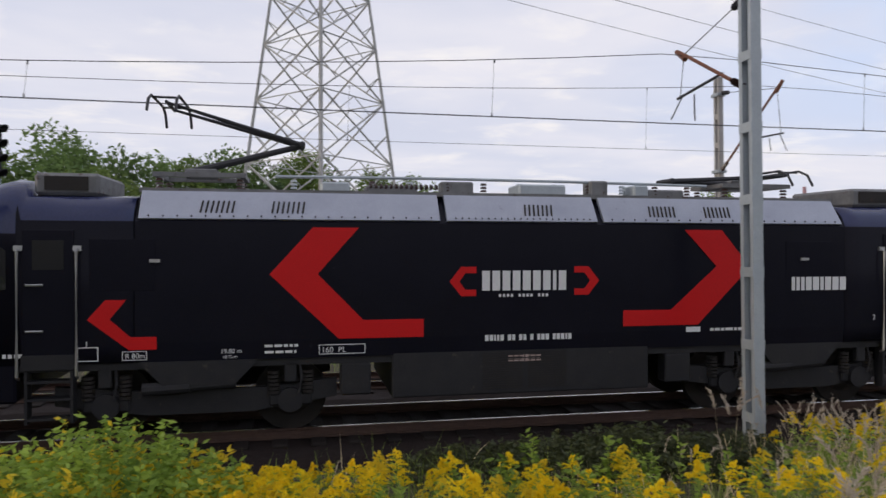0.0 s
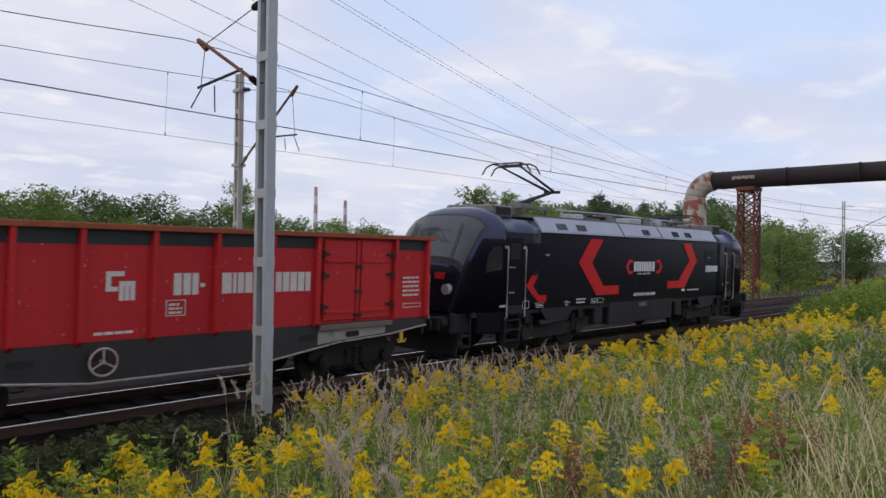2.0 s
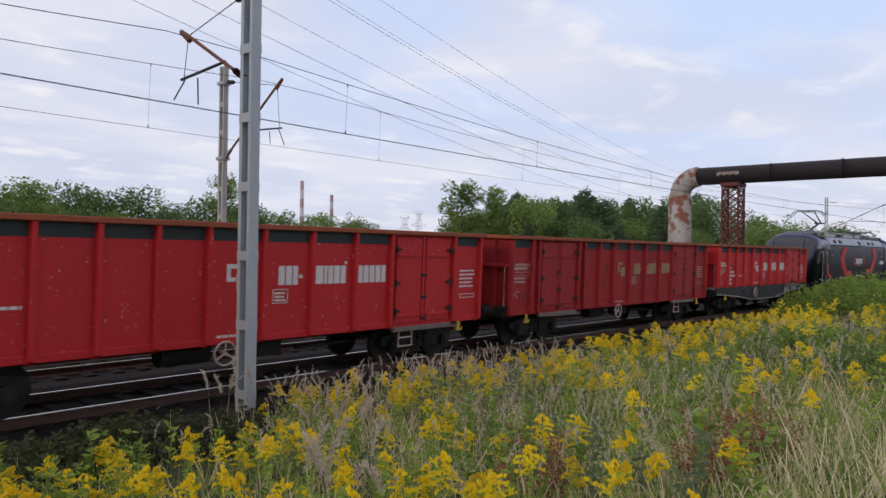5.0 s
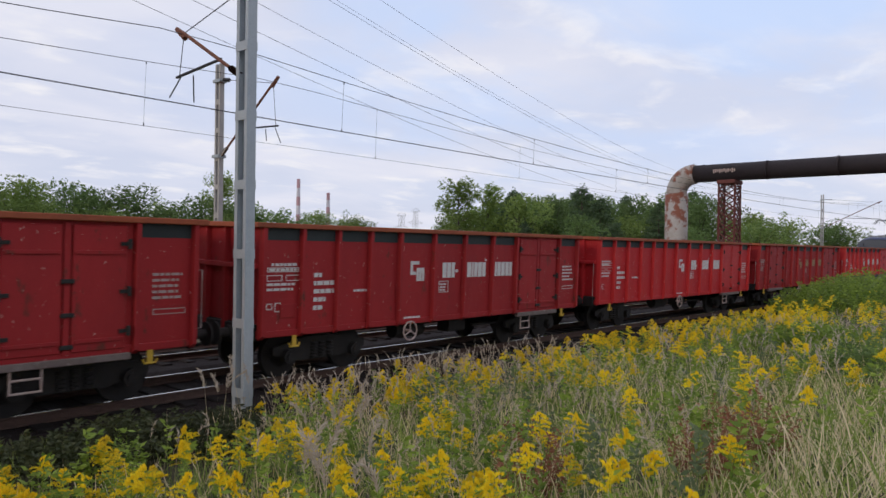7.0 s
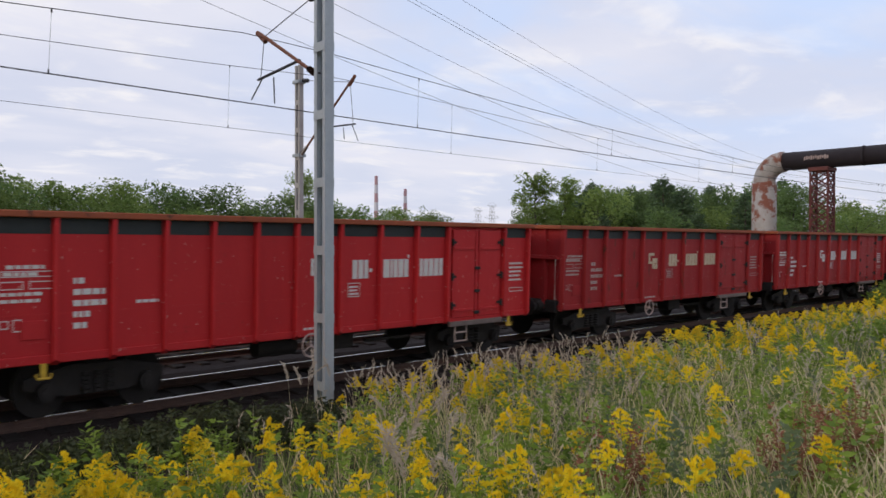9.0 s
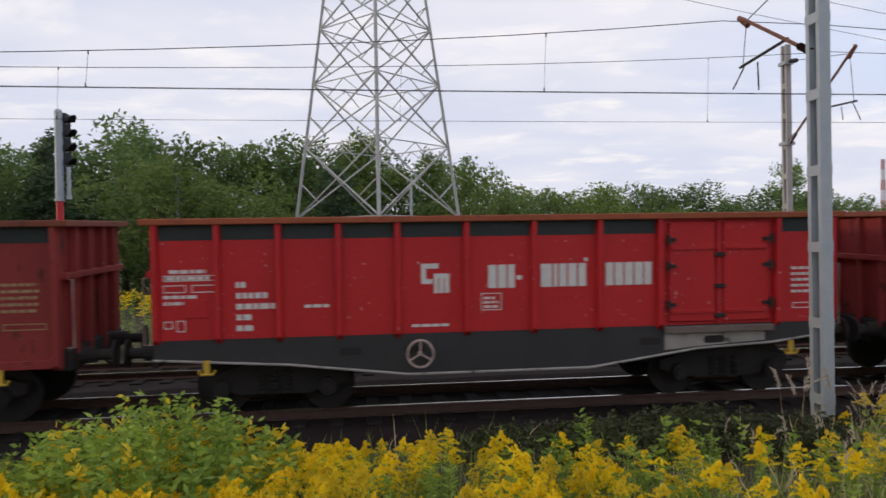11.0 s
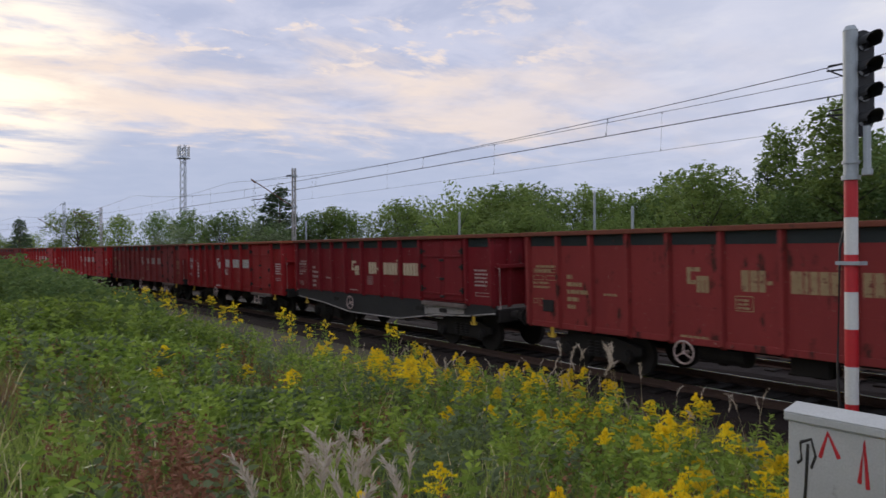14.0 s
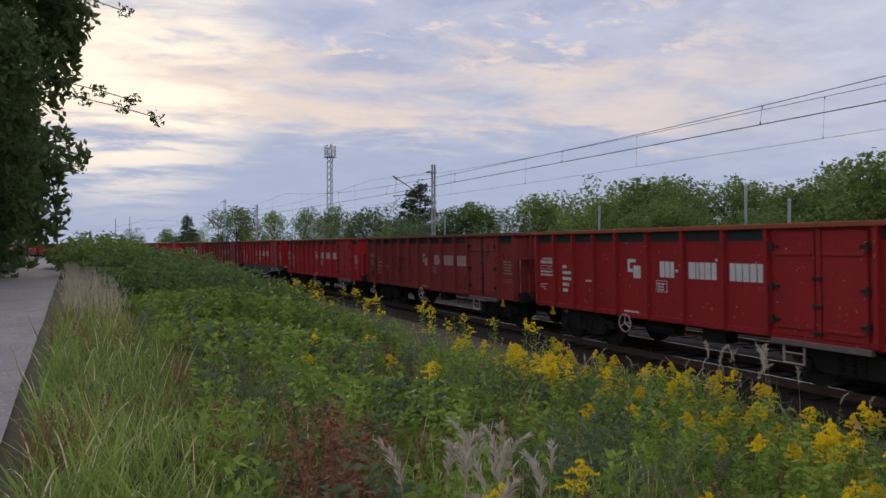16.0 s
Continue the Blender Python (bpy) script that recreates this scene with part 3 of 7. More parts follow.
def make_wagon(length, style, paint, rim, ink, seed, label="", second_door=False, doorless=False):
    """An open high-sided bogie wagon. length: over the body; style: 'belly' (fish-bellied sill) or 'straight'."""
    rnd = random.Random(seed)
    root = thing("freight_wagon", label, "freight wagon", "goods train")
    hx, W, top = length / 2, 1.45, 3.21
    z0 = 1.32 if style == "belly" else 0.98
    yf = -W
    part("floor", boxm(-hx, hx, -W + 0.02, W - 0.02, 1.10, 1.22), UNDER, root)
    for side in (-1, 1):
        a, b = (yf, yf + 0.05) if side < 0 else (W - 0.05, W)
        part("side_wall", boxm(-hx, hx, a, b, z0, top - 0.06), paint, root)
        e0, e1 = (-hx + 0.02, -hx + 0.07) if side < 0 else (hx - 0.07, hx - 0.02)
        part("end_wall", boxm(e0, e1, -W + 0.05, W - 0.05, z0, top - 0.06), paint, root)
        c, d = (yf - 0.13, yf + 0.07) if side < 0 else (W - 0.07, W + 0.13)
        part("top_rail", boxm(-hx - 0.16, hx + 0.16, c, d, top - 0.10, top, bevel=0.012), rim, root, "rust-orange top rail")
        c, d = (-hx - 0.16, -hx + 0.07) if side < 0 else (hx - 0.07, hx + 0.16)
        part("end_top_rail", boxm(c, d, -W + 0.07, W - 0.07, top - 0.10, top, bevel=0.012), rim, root)
    # ribs on the sides; a wide post each side of the doors
    dw = 2.06
    dc = hx - 1.20 - dw / 2
    bay = 1.18          # the four bays with the sign are wider than those before them
    rest = length - 1.20 - dw - 4 * bay - 0.06
    nb = round(rest / 1.0)
    edges = [-hx + 0.06 + rest * i / nb for i in range(nb)] + [-hx + 0.06 + rest + bay * i for i in range(4)]
    doors = [dc] + ([-hx + 0.06 + 2.5 * rest / nb] if second_door else [])
    if doorless:
        nb = round(length / 1.15)
        bay = (length - 0.12) / nb
        doors = []
        edges = [-hx + 0.06 + bay * i for i in range(nb)]
    stations = []
    for x in edges:
        if not any(abs(x - c) < dw / 2 + 0.28 for c in doors):
            stations.append(x)
    for c in doors:
        stations += [c - dw / 2 - 0.08, c + dw / 2 + 0.08]
    if not any(abs(s - (hx - 0.06)) < 0.5 for s in stations):
        stations.append(hx - 0.06)
    bm = plate(bmesh.new(), [(-0.055, 0), (0.055, 0), (0.055, 1), (-0.055, 1)], -0.11, 0)
    rib_me = bpy.data.meshes.new("rib")
    for v in bm.verts:
        v.co.z = (z0 - 0.06) + v.co.z * (top - 0.10 - z0 + 0.06)
        if v.co.y < -0.05:
            v.co.x *= 0.72
            if v.co.z < z0:
                v.co.z += 0.08
    bm.to_mesh(rib_me)
    bm.free()
    rib_me.materials.append(paint)
    for s in stations:
        link("rib", rib_me, root, m=pose(s, yf, 0))
        link("rib", rib_me, root, m=pose(s, W, 0, 0, 0, 180))
    for e in (-1, 1):
        for yy in (-0.95, -0.35, 0.35, 0.95):
            link("rib", rib_me, root, m=pose(e * (hx - 0.02), yy, 0, 0, 0, 90 if e > 0 else -90))
        bm = boxm(*sorted((e * (hx - 0.03), e * (hx + 0.10))), -W + 0.05, W - 0.05, 2.30, 2.40, bevel=0.01)
        part("end_beam", bm, paint, root)
    part("seam", boxm(-hx + 0.1, hx - 0.1, yf - 0.006, yf, (z0 + top) / 2 - 0.42, (z0 + top) / 2 - 0.402), paint, root)
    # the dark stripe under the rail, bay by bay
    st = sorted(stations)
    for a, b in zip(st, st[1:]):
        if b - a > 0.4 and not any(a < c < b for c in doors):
            part("stripe", boxm(a + 0.06, b - 0.06, yf - 0.005, yf, top - 0.34, top - 0.10), STRIPE, root, "dark green stripe below the top rail")
    # doors: two leaves with pressed panels, hinges and bars
    for c in doors:
        part("door_post", boxm(c - 0.05, c + 0.05, yf - 0.05, yf, z0 + 0.02, top - 0.12, bevel=0.008), paint if paint is not RED_DARK else UNDER, root)
        for sgn in (-1, 1):
            a, b = sorted((c + sgn * 0.08, c + sgn * 0.94))
            leaf = part("door", boxm(a, b, yf - 0.055, yf - 0.002, z0 + 0.06, top - 0.16, bevel=0.012), paint, root)
            for zb in (z0 + 0.20, top - 0.62):
                part("door_bar", boxm(a + 0.04, b - 0.04, yf - 0.085, yf - 0.055, zb, zb + 0.06, bevel=0.006), paint, leaf)
            for zz in (z0 + 0.35, z0 + 1.0, top - 0.45):
                bm = bmesh.new()
                hxx = b if sgn > 0 else a
                rod(bm, (hxx + sgn * 0.03, yf - 0.09, zz - 0.08), (hxx + sgn * 0.03, yf - 0.09, zz + 0.08), 0.035, n=8)
                box(bm, *sorted((hxx - sgn * 0.12, hxx + sgn * 0.03)), yf - 0.085, yf - 0.055, zz - 0.03, zz + 0.03)
                part("hinge", bm, UNDER, leaf)
        for zz in (z0 + 0.12, z0 + 0.62, z0 + 1.15):
            part("latch", boxm(c - 0.10, c + 0.10, yf - 0.095, yf - 0.05, zz, zz + 0.07, bevel=0.008), UNDER, root, "blackened door latch")
        part("door_step", boxm(c - 1.02, c + 1.02, yf - 0.10, yf + 0.02, z0 - 0.13, z0 - 0.02, bevel=0.01), STEP, root, "rusty grey door threshold")
    # sill
    if style == "belly":
        pts = [(-hx, 1.22), (-hx, 1.02), (-hx + 2.2, 0.88), (-hx + 4.2, 0.66), (hx - 4.6, 0.66), (hx - 2.6, 0.92), (hx - 1.2, 0.98), (hx, 1.12), (hx, 1.22)]
        pts = [(-hx, 1.32), *pts[1:-1], (hx, 1.32)]
        part("sill", plate(bmesh.new(), pts, yf + 0.01, yf + 0.06), SILL_BLACK, root, "black fish-bellied side sill")
        c = doors[0]
        part("sill_patch", plate(bmesh.new(), [(c - 1.0, 1.30), (c - 1.0, 0.90), (c - 0.4, 0.95), (c + 0.9, 1.02), (c + 0.9, 1.30)], yf + 0.004, yf + 0.01), SILL_GREY, root, "chalky grey wear on the sill")
        bm = bmesh.new()
        for a, b in zip(pts[1:-1], pts[2:-1]):
            rod(bm, (a[0], yf - 0.01, a[1]), (b[0], yf - 0.01, b[1]), 0.022, n=6)
        part("sill_flange", bm, SILL_GREY, root, "pale worn lower flange")
        for cx in (-hx + 3.2, -hx + 4.3, hx - 3.5, hx - 2.3):
            bm = bmesh.new()
            n = 14
            plate(bm, [(cx + (0.13 if math.cos(q) > 0 else -0.13) + 0.065 * math.cos(q), 1.06 + 0.065 * math.sin(q)) for q in [2 * math.pi * (i + 0.5) / n for i in range(n)]], yf - 0.002, yf + 0.01)
            part("sill_opening", bm, UNDER, root, "dark oval lightening hole")
        part("far_sill", boxm(-hx, hx, W - 0.06, W - 0.01, 0.85, 1.32), SILL_BLACK, root)
    else:
        part("sill", boxm(-hx, hx, yf - 0.03, yf + 0.06, z0 - 0.03, z0 + 0.10, bevel=0.01), paint, root)
        part("centre_sill", boxm(-hx + 0.2, hx - 0.2, -0.35, 0.35, 0.72, 1.10), UNDER, root)
    part("underframe", boxm(-hx + 0.1, hx - 0.1, -0.9, 0.9, 0.85, 1.10), UNDER, root)
    bm = bmesh.new()
    rod(bm, (-1.6, -0.8, 0.72), (-0.6, -0.8, 0.72), 0.19, n=14)
    part("air_tank", bm, UNDER, root)
    part("brake_valve", boxm(0.3, 1.0, -1.0, -0.6, 0.55, 0.9, bevel=0.02), UNDER, root)
    part("brake_rod", boxm(1.5, 3.0, -0.85, -0.75, 0.6, 0.66), UNDER, root)
    for e in (-1, 1):
        make_bogie(root, e * (hx - 1.9), 1.0)
        for yy in (-0.875, 0.875):
            bm = bmesh.new()
            rod(bm, (e * hx, yy, 1.05), (e * (hx + 0.30), yy, 1.05), 0.13, n=12)
            rod(bm, (e * (hx + 0.28), yy, 1.05), (e * (hx + 0.56), yy, 1.05), 0.09, n=12)
            rod(bm, (e * (hx + 0.56), yy, 1.05), (e * (hx + 0.60), yy, 1.05), 0.23, n=16)
            part("buffer", bm, UNDER, root)
        part("headstock", boxm(*sorted((e * (hx - 0.05), e * (hx + 0.06))), -1.35, 1.35, 0.88, 1.20, bevel=0.015), UNDER, root)
        bm = tube(bmesh.new(), [(e * (hx + 0.06), -0.15, 1.0), (e * (hx + 0.3), -0.15, 0.75), (e * (hx + 0.55), -0.1, 0.72)], 0.035)
        part("brake_hose", bm, UNDER, root)
        # corner handrail and shunter's hook
        xx = e * (hx + 0.05)
        bm = tube(bmesh.new(), [(xx, yf + 0.1, 2.30), (xx + e * 0.10, yf + 0.05, 2.30), (xx + e * 0.10, yf + 0.05, 1.25), (xx, yf + 0.1, 1.25)], 0.014)
        part("handrail", bm, DULL_WHITE, root, "pale corner handrail")
        bm = bmesh.new()
        hz = z0 - 0.04 if style != "belly" else 0.98
        cx = e * (hx - 0.85)
        box(bm, cx - 0.05, cx + 0.05, yf - 0.05, yf - 0.03, hz - 0.20, hz + 0.02)
        tube(bm, [(cx - 0.13, yf - 0.05, hz - 0.13), (cx - 0.10, yf - 0.05, hz - 0.20), (cx + 0.10, yf - 0.05, hz - 0.20), (cx + 0.13, yf - 0.05, hz - 0.13)], 0.02)
        part("tow_hook", bm, YELLOW, root, "yellow painted rope hook")
    # ladder under the doors and the brake handwheel
    if style == "straight":
        lx = dc - 0.55 if not doorless else -hx + 1.9
        bm = tube(bmesh.new(), [(lx - 0.22, yf - 0.03, z0 - 0.05), (lx - 0.22, yf - 0.03, 0.50), (lx + 0.22, yf - 0.03, 0.50), (lx + 0.22, yf - 0.03, z0 - 0.05)], 0.025, n=5)
        rod(bm, (lx - 0.22, yf - 0.03, 0.70), (lx + 0.22, yf - 0.03, 0.70), 0.02)
        part("step_ladder", bm, DULL_WHITE, root, "pale steel step ladder")
    wx, wz = dc - dw / 2 - bay * 4 + 0.36, (1.00 if style == "belly" else 0.80)
    bm = bmesh.new()
    n = 20
    tube(bm, [(wx + 0.22 * math.cos(2 * math.pi * i / n), yf - 0.10, wz + 0.22 * math.sin(2 * math.pi * i / n)) for i in range(n)], 0.020, n=5, closed=True)
    for q in (90, 210, 330):
        rod(bm, (wx, yf - 0.10, wz), (wx + 0.21 * math.cos(radians(q)), yf - 0.10, wz + 0.21 * math.sin(radians(q))), 0.016)
    rod(bm, (wx, yf - 0.12, wz), (wx, yf + 0.05, wz), 0.035)
    part("handwheel", bm, DULL_WHITE, root, "pale brake handwheel")
    # markings
    y = yf - 0.0045
    b0 = dc - dw / 2 - bay * 4 if doors else hx + 0.36 - 8 * bay          # left edge of the bay with the sign
    bm = bmesh.new()
    emblem(bm, b0 + 0.40, 1.96, 0.48, y)
    sign = part("sign", bm, ink, root, "operator's sign in plain pale shapes")

    def word(x, widths):
        for w in widths:
            part("letter", boxm(x, x + w, y - 0.004, y, 2.02, 2.40), ink, sign)
            x += w + 0.028
    word(b0 + bay + 0.38, [0.145, 0.145, 0.12])
    part("letter", boxm(b0 + bay + 0.88, b0 + bay + 0.97, y - 0.004, y, 2.15, 2.22), ink, sign)
    word(b0 + 2 * bay + 0.13, [0.20, 0.075, 0.13, 0.155, 0.14])
    part("letter", boxm(b0 + 3 * bay - 0.27, b0 + 3 * bay - 0.21, y - 0.004, y, 2.43, 2.49), ink, sign)
    word(b0 + 3 * bay + 0.12, [0.14, 0.15, 0.155, 0.155, 0.13])
    x6 = b0 + bay
    bm = bmesh.new()
    sm = WHITE if ink is WHITE else (CREAM if paint is RED_DARK else DULL_WHITE)
    x0 = -hx + 0.18
    marks(bm, x0 + 0.1, 2.36, 0.75, 1, 0.055, y, 0.1, rnd)
    outline(bm, x0, 2.24, 0.88, 0.09, y)
    marks(bm, x0 + 0.05, 2.26, 0.75, 1, 0.05, y, 0.1, rnd)
    outline(bm, x0, 2.06, 0.36, 0.12, y)
    outline(bm, x0 + 0.45, 2.06, 0.40, 0.12, y)
    marks(bm, x0, 1.97, 0.7, 2, 0.05, y, 0.10, rnd)
    outline(bm, x0, 1.50, 0.14, 0.12, y)
    outline(bm, x0 + 0.2, 1.45, 0.14, 0.18, y)
    for k, w in enumerate((0.22, 0.62, 0.66, 0.36, 0.30)):
        marks(bm, -hx + 1.34, 2.12 - k * 0.17, w, 1, 0.09, y, 0.2, rnd)
    marks(bm, -hx + 2.45, 1.78, 0.5, 1, 0.05, y, 0.1, rnd)
    outline(bm, x6 + 0.25, 1.66, 0.36, 0.28, y)
    marks(bm, x6 + 0.30, 1.84, 0.26, 3, 0.04, y, 0.07, rnd)
    marks(bm, hx - 0.82, 2.22, 0.62, 5, 0.045, y, 0.10, rnd)
    outline(bm, hx - 0.80, 1.55, 0.60, 0.10, y)
    marks(bm, x6 - 0.95, z0 + 0.10, 0.7, 1, 0.045, y, 0.1, rnd)
    part("markings", bm, sm, root, "rows of small worn stencilled markings")["kind"] = "stuff"
    part("placard_holder", boxm(-hx + 0.50, -hx + 0.88, yf - 0.02, yf, z0 + 0.34, z0 + 0.62, bevel=0.008), UNDER if paint is RED_DARK else paint, root)
    return root


PITCH = [13.28, 14.96, 15.26, 13.17, 13.2, 13.05, 13.2, 12.69, 14.92, 13.3, 13.5, 13.55, 13.59, 15.71, 15.73] + [13.4, 13.5, 13.3] * 6
L_BELLY = "bright red open wagon with a black fish-bellied sill"
KINDS = {
    "A": make_wagon(12.0, "belly", RED_BRIGHT, RIM, WHITE, 1, label=L_BELLY),
    "B": make_wagon(13.9, "straight", RED_MID, RIM, CREAM, 2, label="long worn red open wagon with faded cream lettering", second_door=True),
    "C": make_wagon(13.9, "straight", RED_BRIGHT, RIM, WHITE, 3, label="long bright red open wagon with white lettering"),
    "D": make_wagon(11.8, "straight", RED_MID, RIM, WHITE, 4, label="worn red high-sided open wagon with white lettering"),
    "H": make_wagon(11.8, "straight", RED_MID, RIM, CREAM_PALE, 9, label="worn red open wagon with cream lettering"),
    "K": make_wagon(12.0, "belly", RED_DEEP, RIM_DARK, CREAM_PALE, 10, label="worn dark red open wagon with a fish-bellied sill"),
    "E": make_wagon(12.2, "straight", RED_DARK, RIM_DARK, CREAM, 5, label="weathered brown-red open wagon with faded cream lettering"),
    "G": make_wagon(13.0, "straight", RED_DARK, RIM_DARK, CREAM, 8, label="weathered brown-red open wagon without side doors", doorless=True),
    "F": make_wagon(14.36, "straight", RED_DARK, RIM_DARK, DULL_WHITE, 6, label="long weathered brown-red open wagon"),
}
LENGTH = {"A": 12.0, "B": 13.9, "C": 13.9, "D": 11.8, "H": 11.8, "K": 12.0, "E": 12.2, "F": 14.36, "G": 13.0}
TYPES = "ABCDHCEAGEEKDFCAEDCGADFCEADECGDEA"
S0, SPEED, GAIN, SURGE = -6.768, 10.2121, -0.0488, 0.0096


LAG = ((0, 0.5, 1, 1.5, 2, 3, 4, 6.5), (-0.05, -0.34, -0.45, -0.57, -0.62, -0.45, -0.20, 0.0))          # it sets off a little slower


def travelled(t):
    return S0 + SPEED * t + GAIN * t * t / 2 + SURGE * t ** 3 / 6 + float(np.interp(t, *LAG))


TRAIN = []          # (object, distance of its middle behind the first coupling)
used = set()
behind = 0.0
for kind, p in zip(TYPES, PITCH):
    ob = KINDS[kind]
    if kind in used:
        ob = copy_thing(ob, pose(0, 0, 0))
    ob.scale.x = (p - 1.36) / LENGTH[kind]
    used.add(kind)
    TRAIN.append((ob, behind + p / 2))
    behind += p


# ---- locomotive ----
def loco_half(x):
    """Half-width of the body at x."""
    a = abs(x)
    return 1.47 if a < 8.6 else 1.47 - 0.36 * ((a - 8.6) / 1.22) ** 2.0


CAB_X = [7.95, 8.2, 8.5, 8.8, 9.05, 9.3, 9.48, 9.6, 9.7, 9.78, 9.82]
CAB_Z = [4.16, 4.20, 4.12, 3.90, 3.56, 3.10, 2.72, 2.42, 2.05, 1.68, 1.45]


def loco_top(x):
    a = abs(x)
    if a < 7.95:
        return 4.02 if a < 6.31 else 3.93
    return float(np.interp(a, CAB_X, CAB_Z))


def cab_arch(x, q, grow=0.0):
    """A point of the cab's rounded upper surface: q runs from 0 (near side) over the crown to 180."""
    w, t = loco_half(x) + grow, loco_top(x) + grow
    e = min(3.30, max(1.36, t - 0.45))
    c, n = math.cos(radians(q)), math.sin(radians(q))
    return -math.copysign(abs(c) ** 0.62, c) * w, e + (t - e) * abs(n) ** 0.75


def loco_section(x):
    w, t = loco_half(x), loco_top(x)
    if abs(x) > 7.94:
        arch = [cab_arch(x, q) for q in (0, 12, 25, 40, 60, 80, 100, 120, 140, 155, 168, 180)]
        return [(-w * 0.985, 1.30), *arch, (w * 0.985, 1.30)]
    e = min(3.50, t - 0.06)
    tw = w * (0.70 if abs(x) < 6.31 else 0.80)
    sw = w * (0.84 if abs(x) < 6.31 else 0.93)
    return [(-w * 0.985, 1.30), (-w, 1.6), (-w, 2.35), (-w * 0.99, e), (-sw, e + (t - e) * 0.45), (-tw, e + (t - e) * 0.85), (-tw * 0.55, t),
            (tw * 0.55, t), (tw, e + (t - e) * 0.85), (sw, e + (t - e) * 0.45), (w * 0.99, e), (w, 2.35), (w, 1.6), (w * 0.985, 1.30)]


def loft(xs, sections):
    bm = bmesh.new()
    rows = [[bm.verts.new((x, y, z)) for y, z in s] for x, s in zip(xs, sections)]
    n = len(rows[0])
    for a, b in zip(rows, rows[1:]):
        for j in range(n):
            bm.faces.new((a[j], b[j], b[(j + 1) % n], a[(j + 1) % n]))
    bm.faces.new(rows[0])
    bm.faces.new(rows[-1][::-1])
    bmesh.ops.recalc_face_normals(bm, faces=bm.faces)
    return bm


def arrow(bm, pts, y):
    plate(bm, pts, y - 0.006, y)


def make_pantograph(root, x, up, flip):
    """A single-arm pantograph: base frame, insulators, lower arm, knee, upper arm, collector head."""
    s = -1 if flip else 1
    bm = bmesh.new()
    for yy in (-0.55, 0.55):
        box(bm, x - 0.75, x + 0.75, yy - 0.04, yy + 0.04, 4.28, 4.36)
    for xx in (-0.7, 0.7):
        box(bm, x + xx - 0.04, x + xx + 0.04, -0.55, 0.55, 4.28, 4.36)
    box(bm, x - 0.3, x + 0.25, -0.2, 0.2, 4.30, 4.46, bevel=0.02)
    pan = part("pantograph", bm, ROOF_KIT, root, "raised single-arm pantograph" if up else "folded single-arm pantograph")
    for xx in (-0.65, 0.65):
        for yy in (-0.5, 0.5):
            bm = bmesh.new()
            for k in range(4):
                rod(bm, (x + xx, yy, 4.02 + k * 0.065), (x + xx, yy, 4.06 + k * 0.065), 0.075, 0.05, n=10)
            part("insulator", bm, INSULATOR, pan)
    if up:
        knee, head = Vector((x + s * 1.70, 0, 4.93)), Vector((x - s * 0.55, 0, 5.56))
        foot = Vector((x - s * 0.25, 0, 4.40))
    else:
        knee, head = Vector((x + s * 1.65, 0, 4.42)), Vector((x - s * 0.75, 0, 4.55))
        foot = Vector((x - s * 0.25, 0, 4.38))
    bm = bmesh.new()
    rod(bm, foot, knee, 0.07, 0.05, n=8)
    rod(bm, foot + Vector((0.25 * s, 0.1, 0.05)), knee + Vector((-0.1 * s, 0.1, -0.05)), 0.02)
    part("lower_arm", bm, WIRE, pan)
    bm = bmesh.new()
    for yy in (-1, 1):
        rod(bm, knee + Vector((0, 0.10 * yy, 0)), head + Vector((0, 0.36 * yy, 0)), 0.05, 0.026, n=7)
    rod(bm, knee + Vector((0, -0.3, 0)), knee + Vector((0, 0.3, 0)), 0.05, n=8)
    rod(bm, head + Vector((0, -0.45, 0)), head + Vector((0, 0.45, 0)), 0.03, n=6)
    part("upper_arm", bm, WIRE, pan)
    bm = bmesh.new()
    for dx in (-0.22, 0.22):
        tube(bm, [head + Vector((dx, -0.95, -0.24)), head + Vector((dx, -0.80, -0.02)), head + Vector((dx, -0.55, 0.08)), head + Vector((dx, 0.55, 0.08)),
                  head + Vector((dx, 0.80, -0.02)), head + Vector((dx, 0.95, -0.24))], 0.025)
    for yy in (-0.5, 0.5):
        rod(bm, head + Vector((-0.22, yy, 0.06)), head + Vector((0.22, yy, 0.06)), 0.02)
    part("collector_head", bm, WIRE, pan)


def loco_text(root, body, x, z, size, mat, name="lettering", align="LEFT"):
    cu = bpy.data.curves.new(name, "FONT")
    cu.body, cu.size, cu.extrude, cu.align_x = body, size, 0.002, align
    tmp = bpy.data.objects.new(name, cu)
    me = bpy.data.meshes.new_from_object(tmp)
    bpy.data.objects.remove(tmp)
    me.materials.clear()
    me.materials.append(mat)
    link(name, me, root, m=pose(x, -1.478, z, 90, 0, 0))


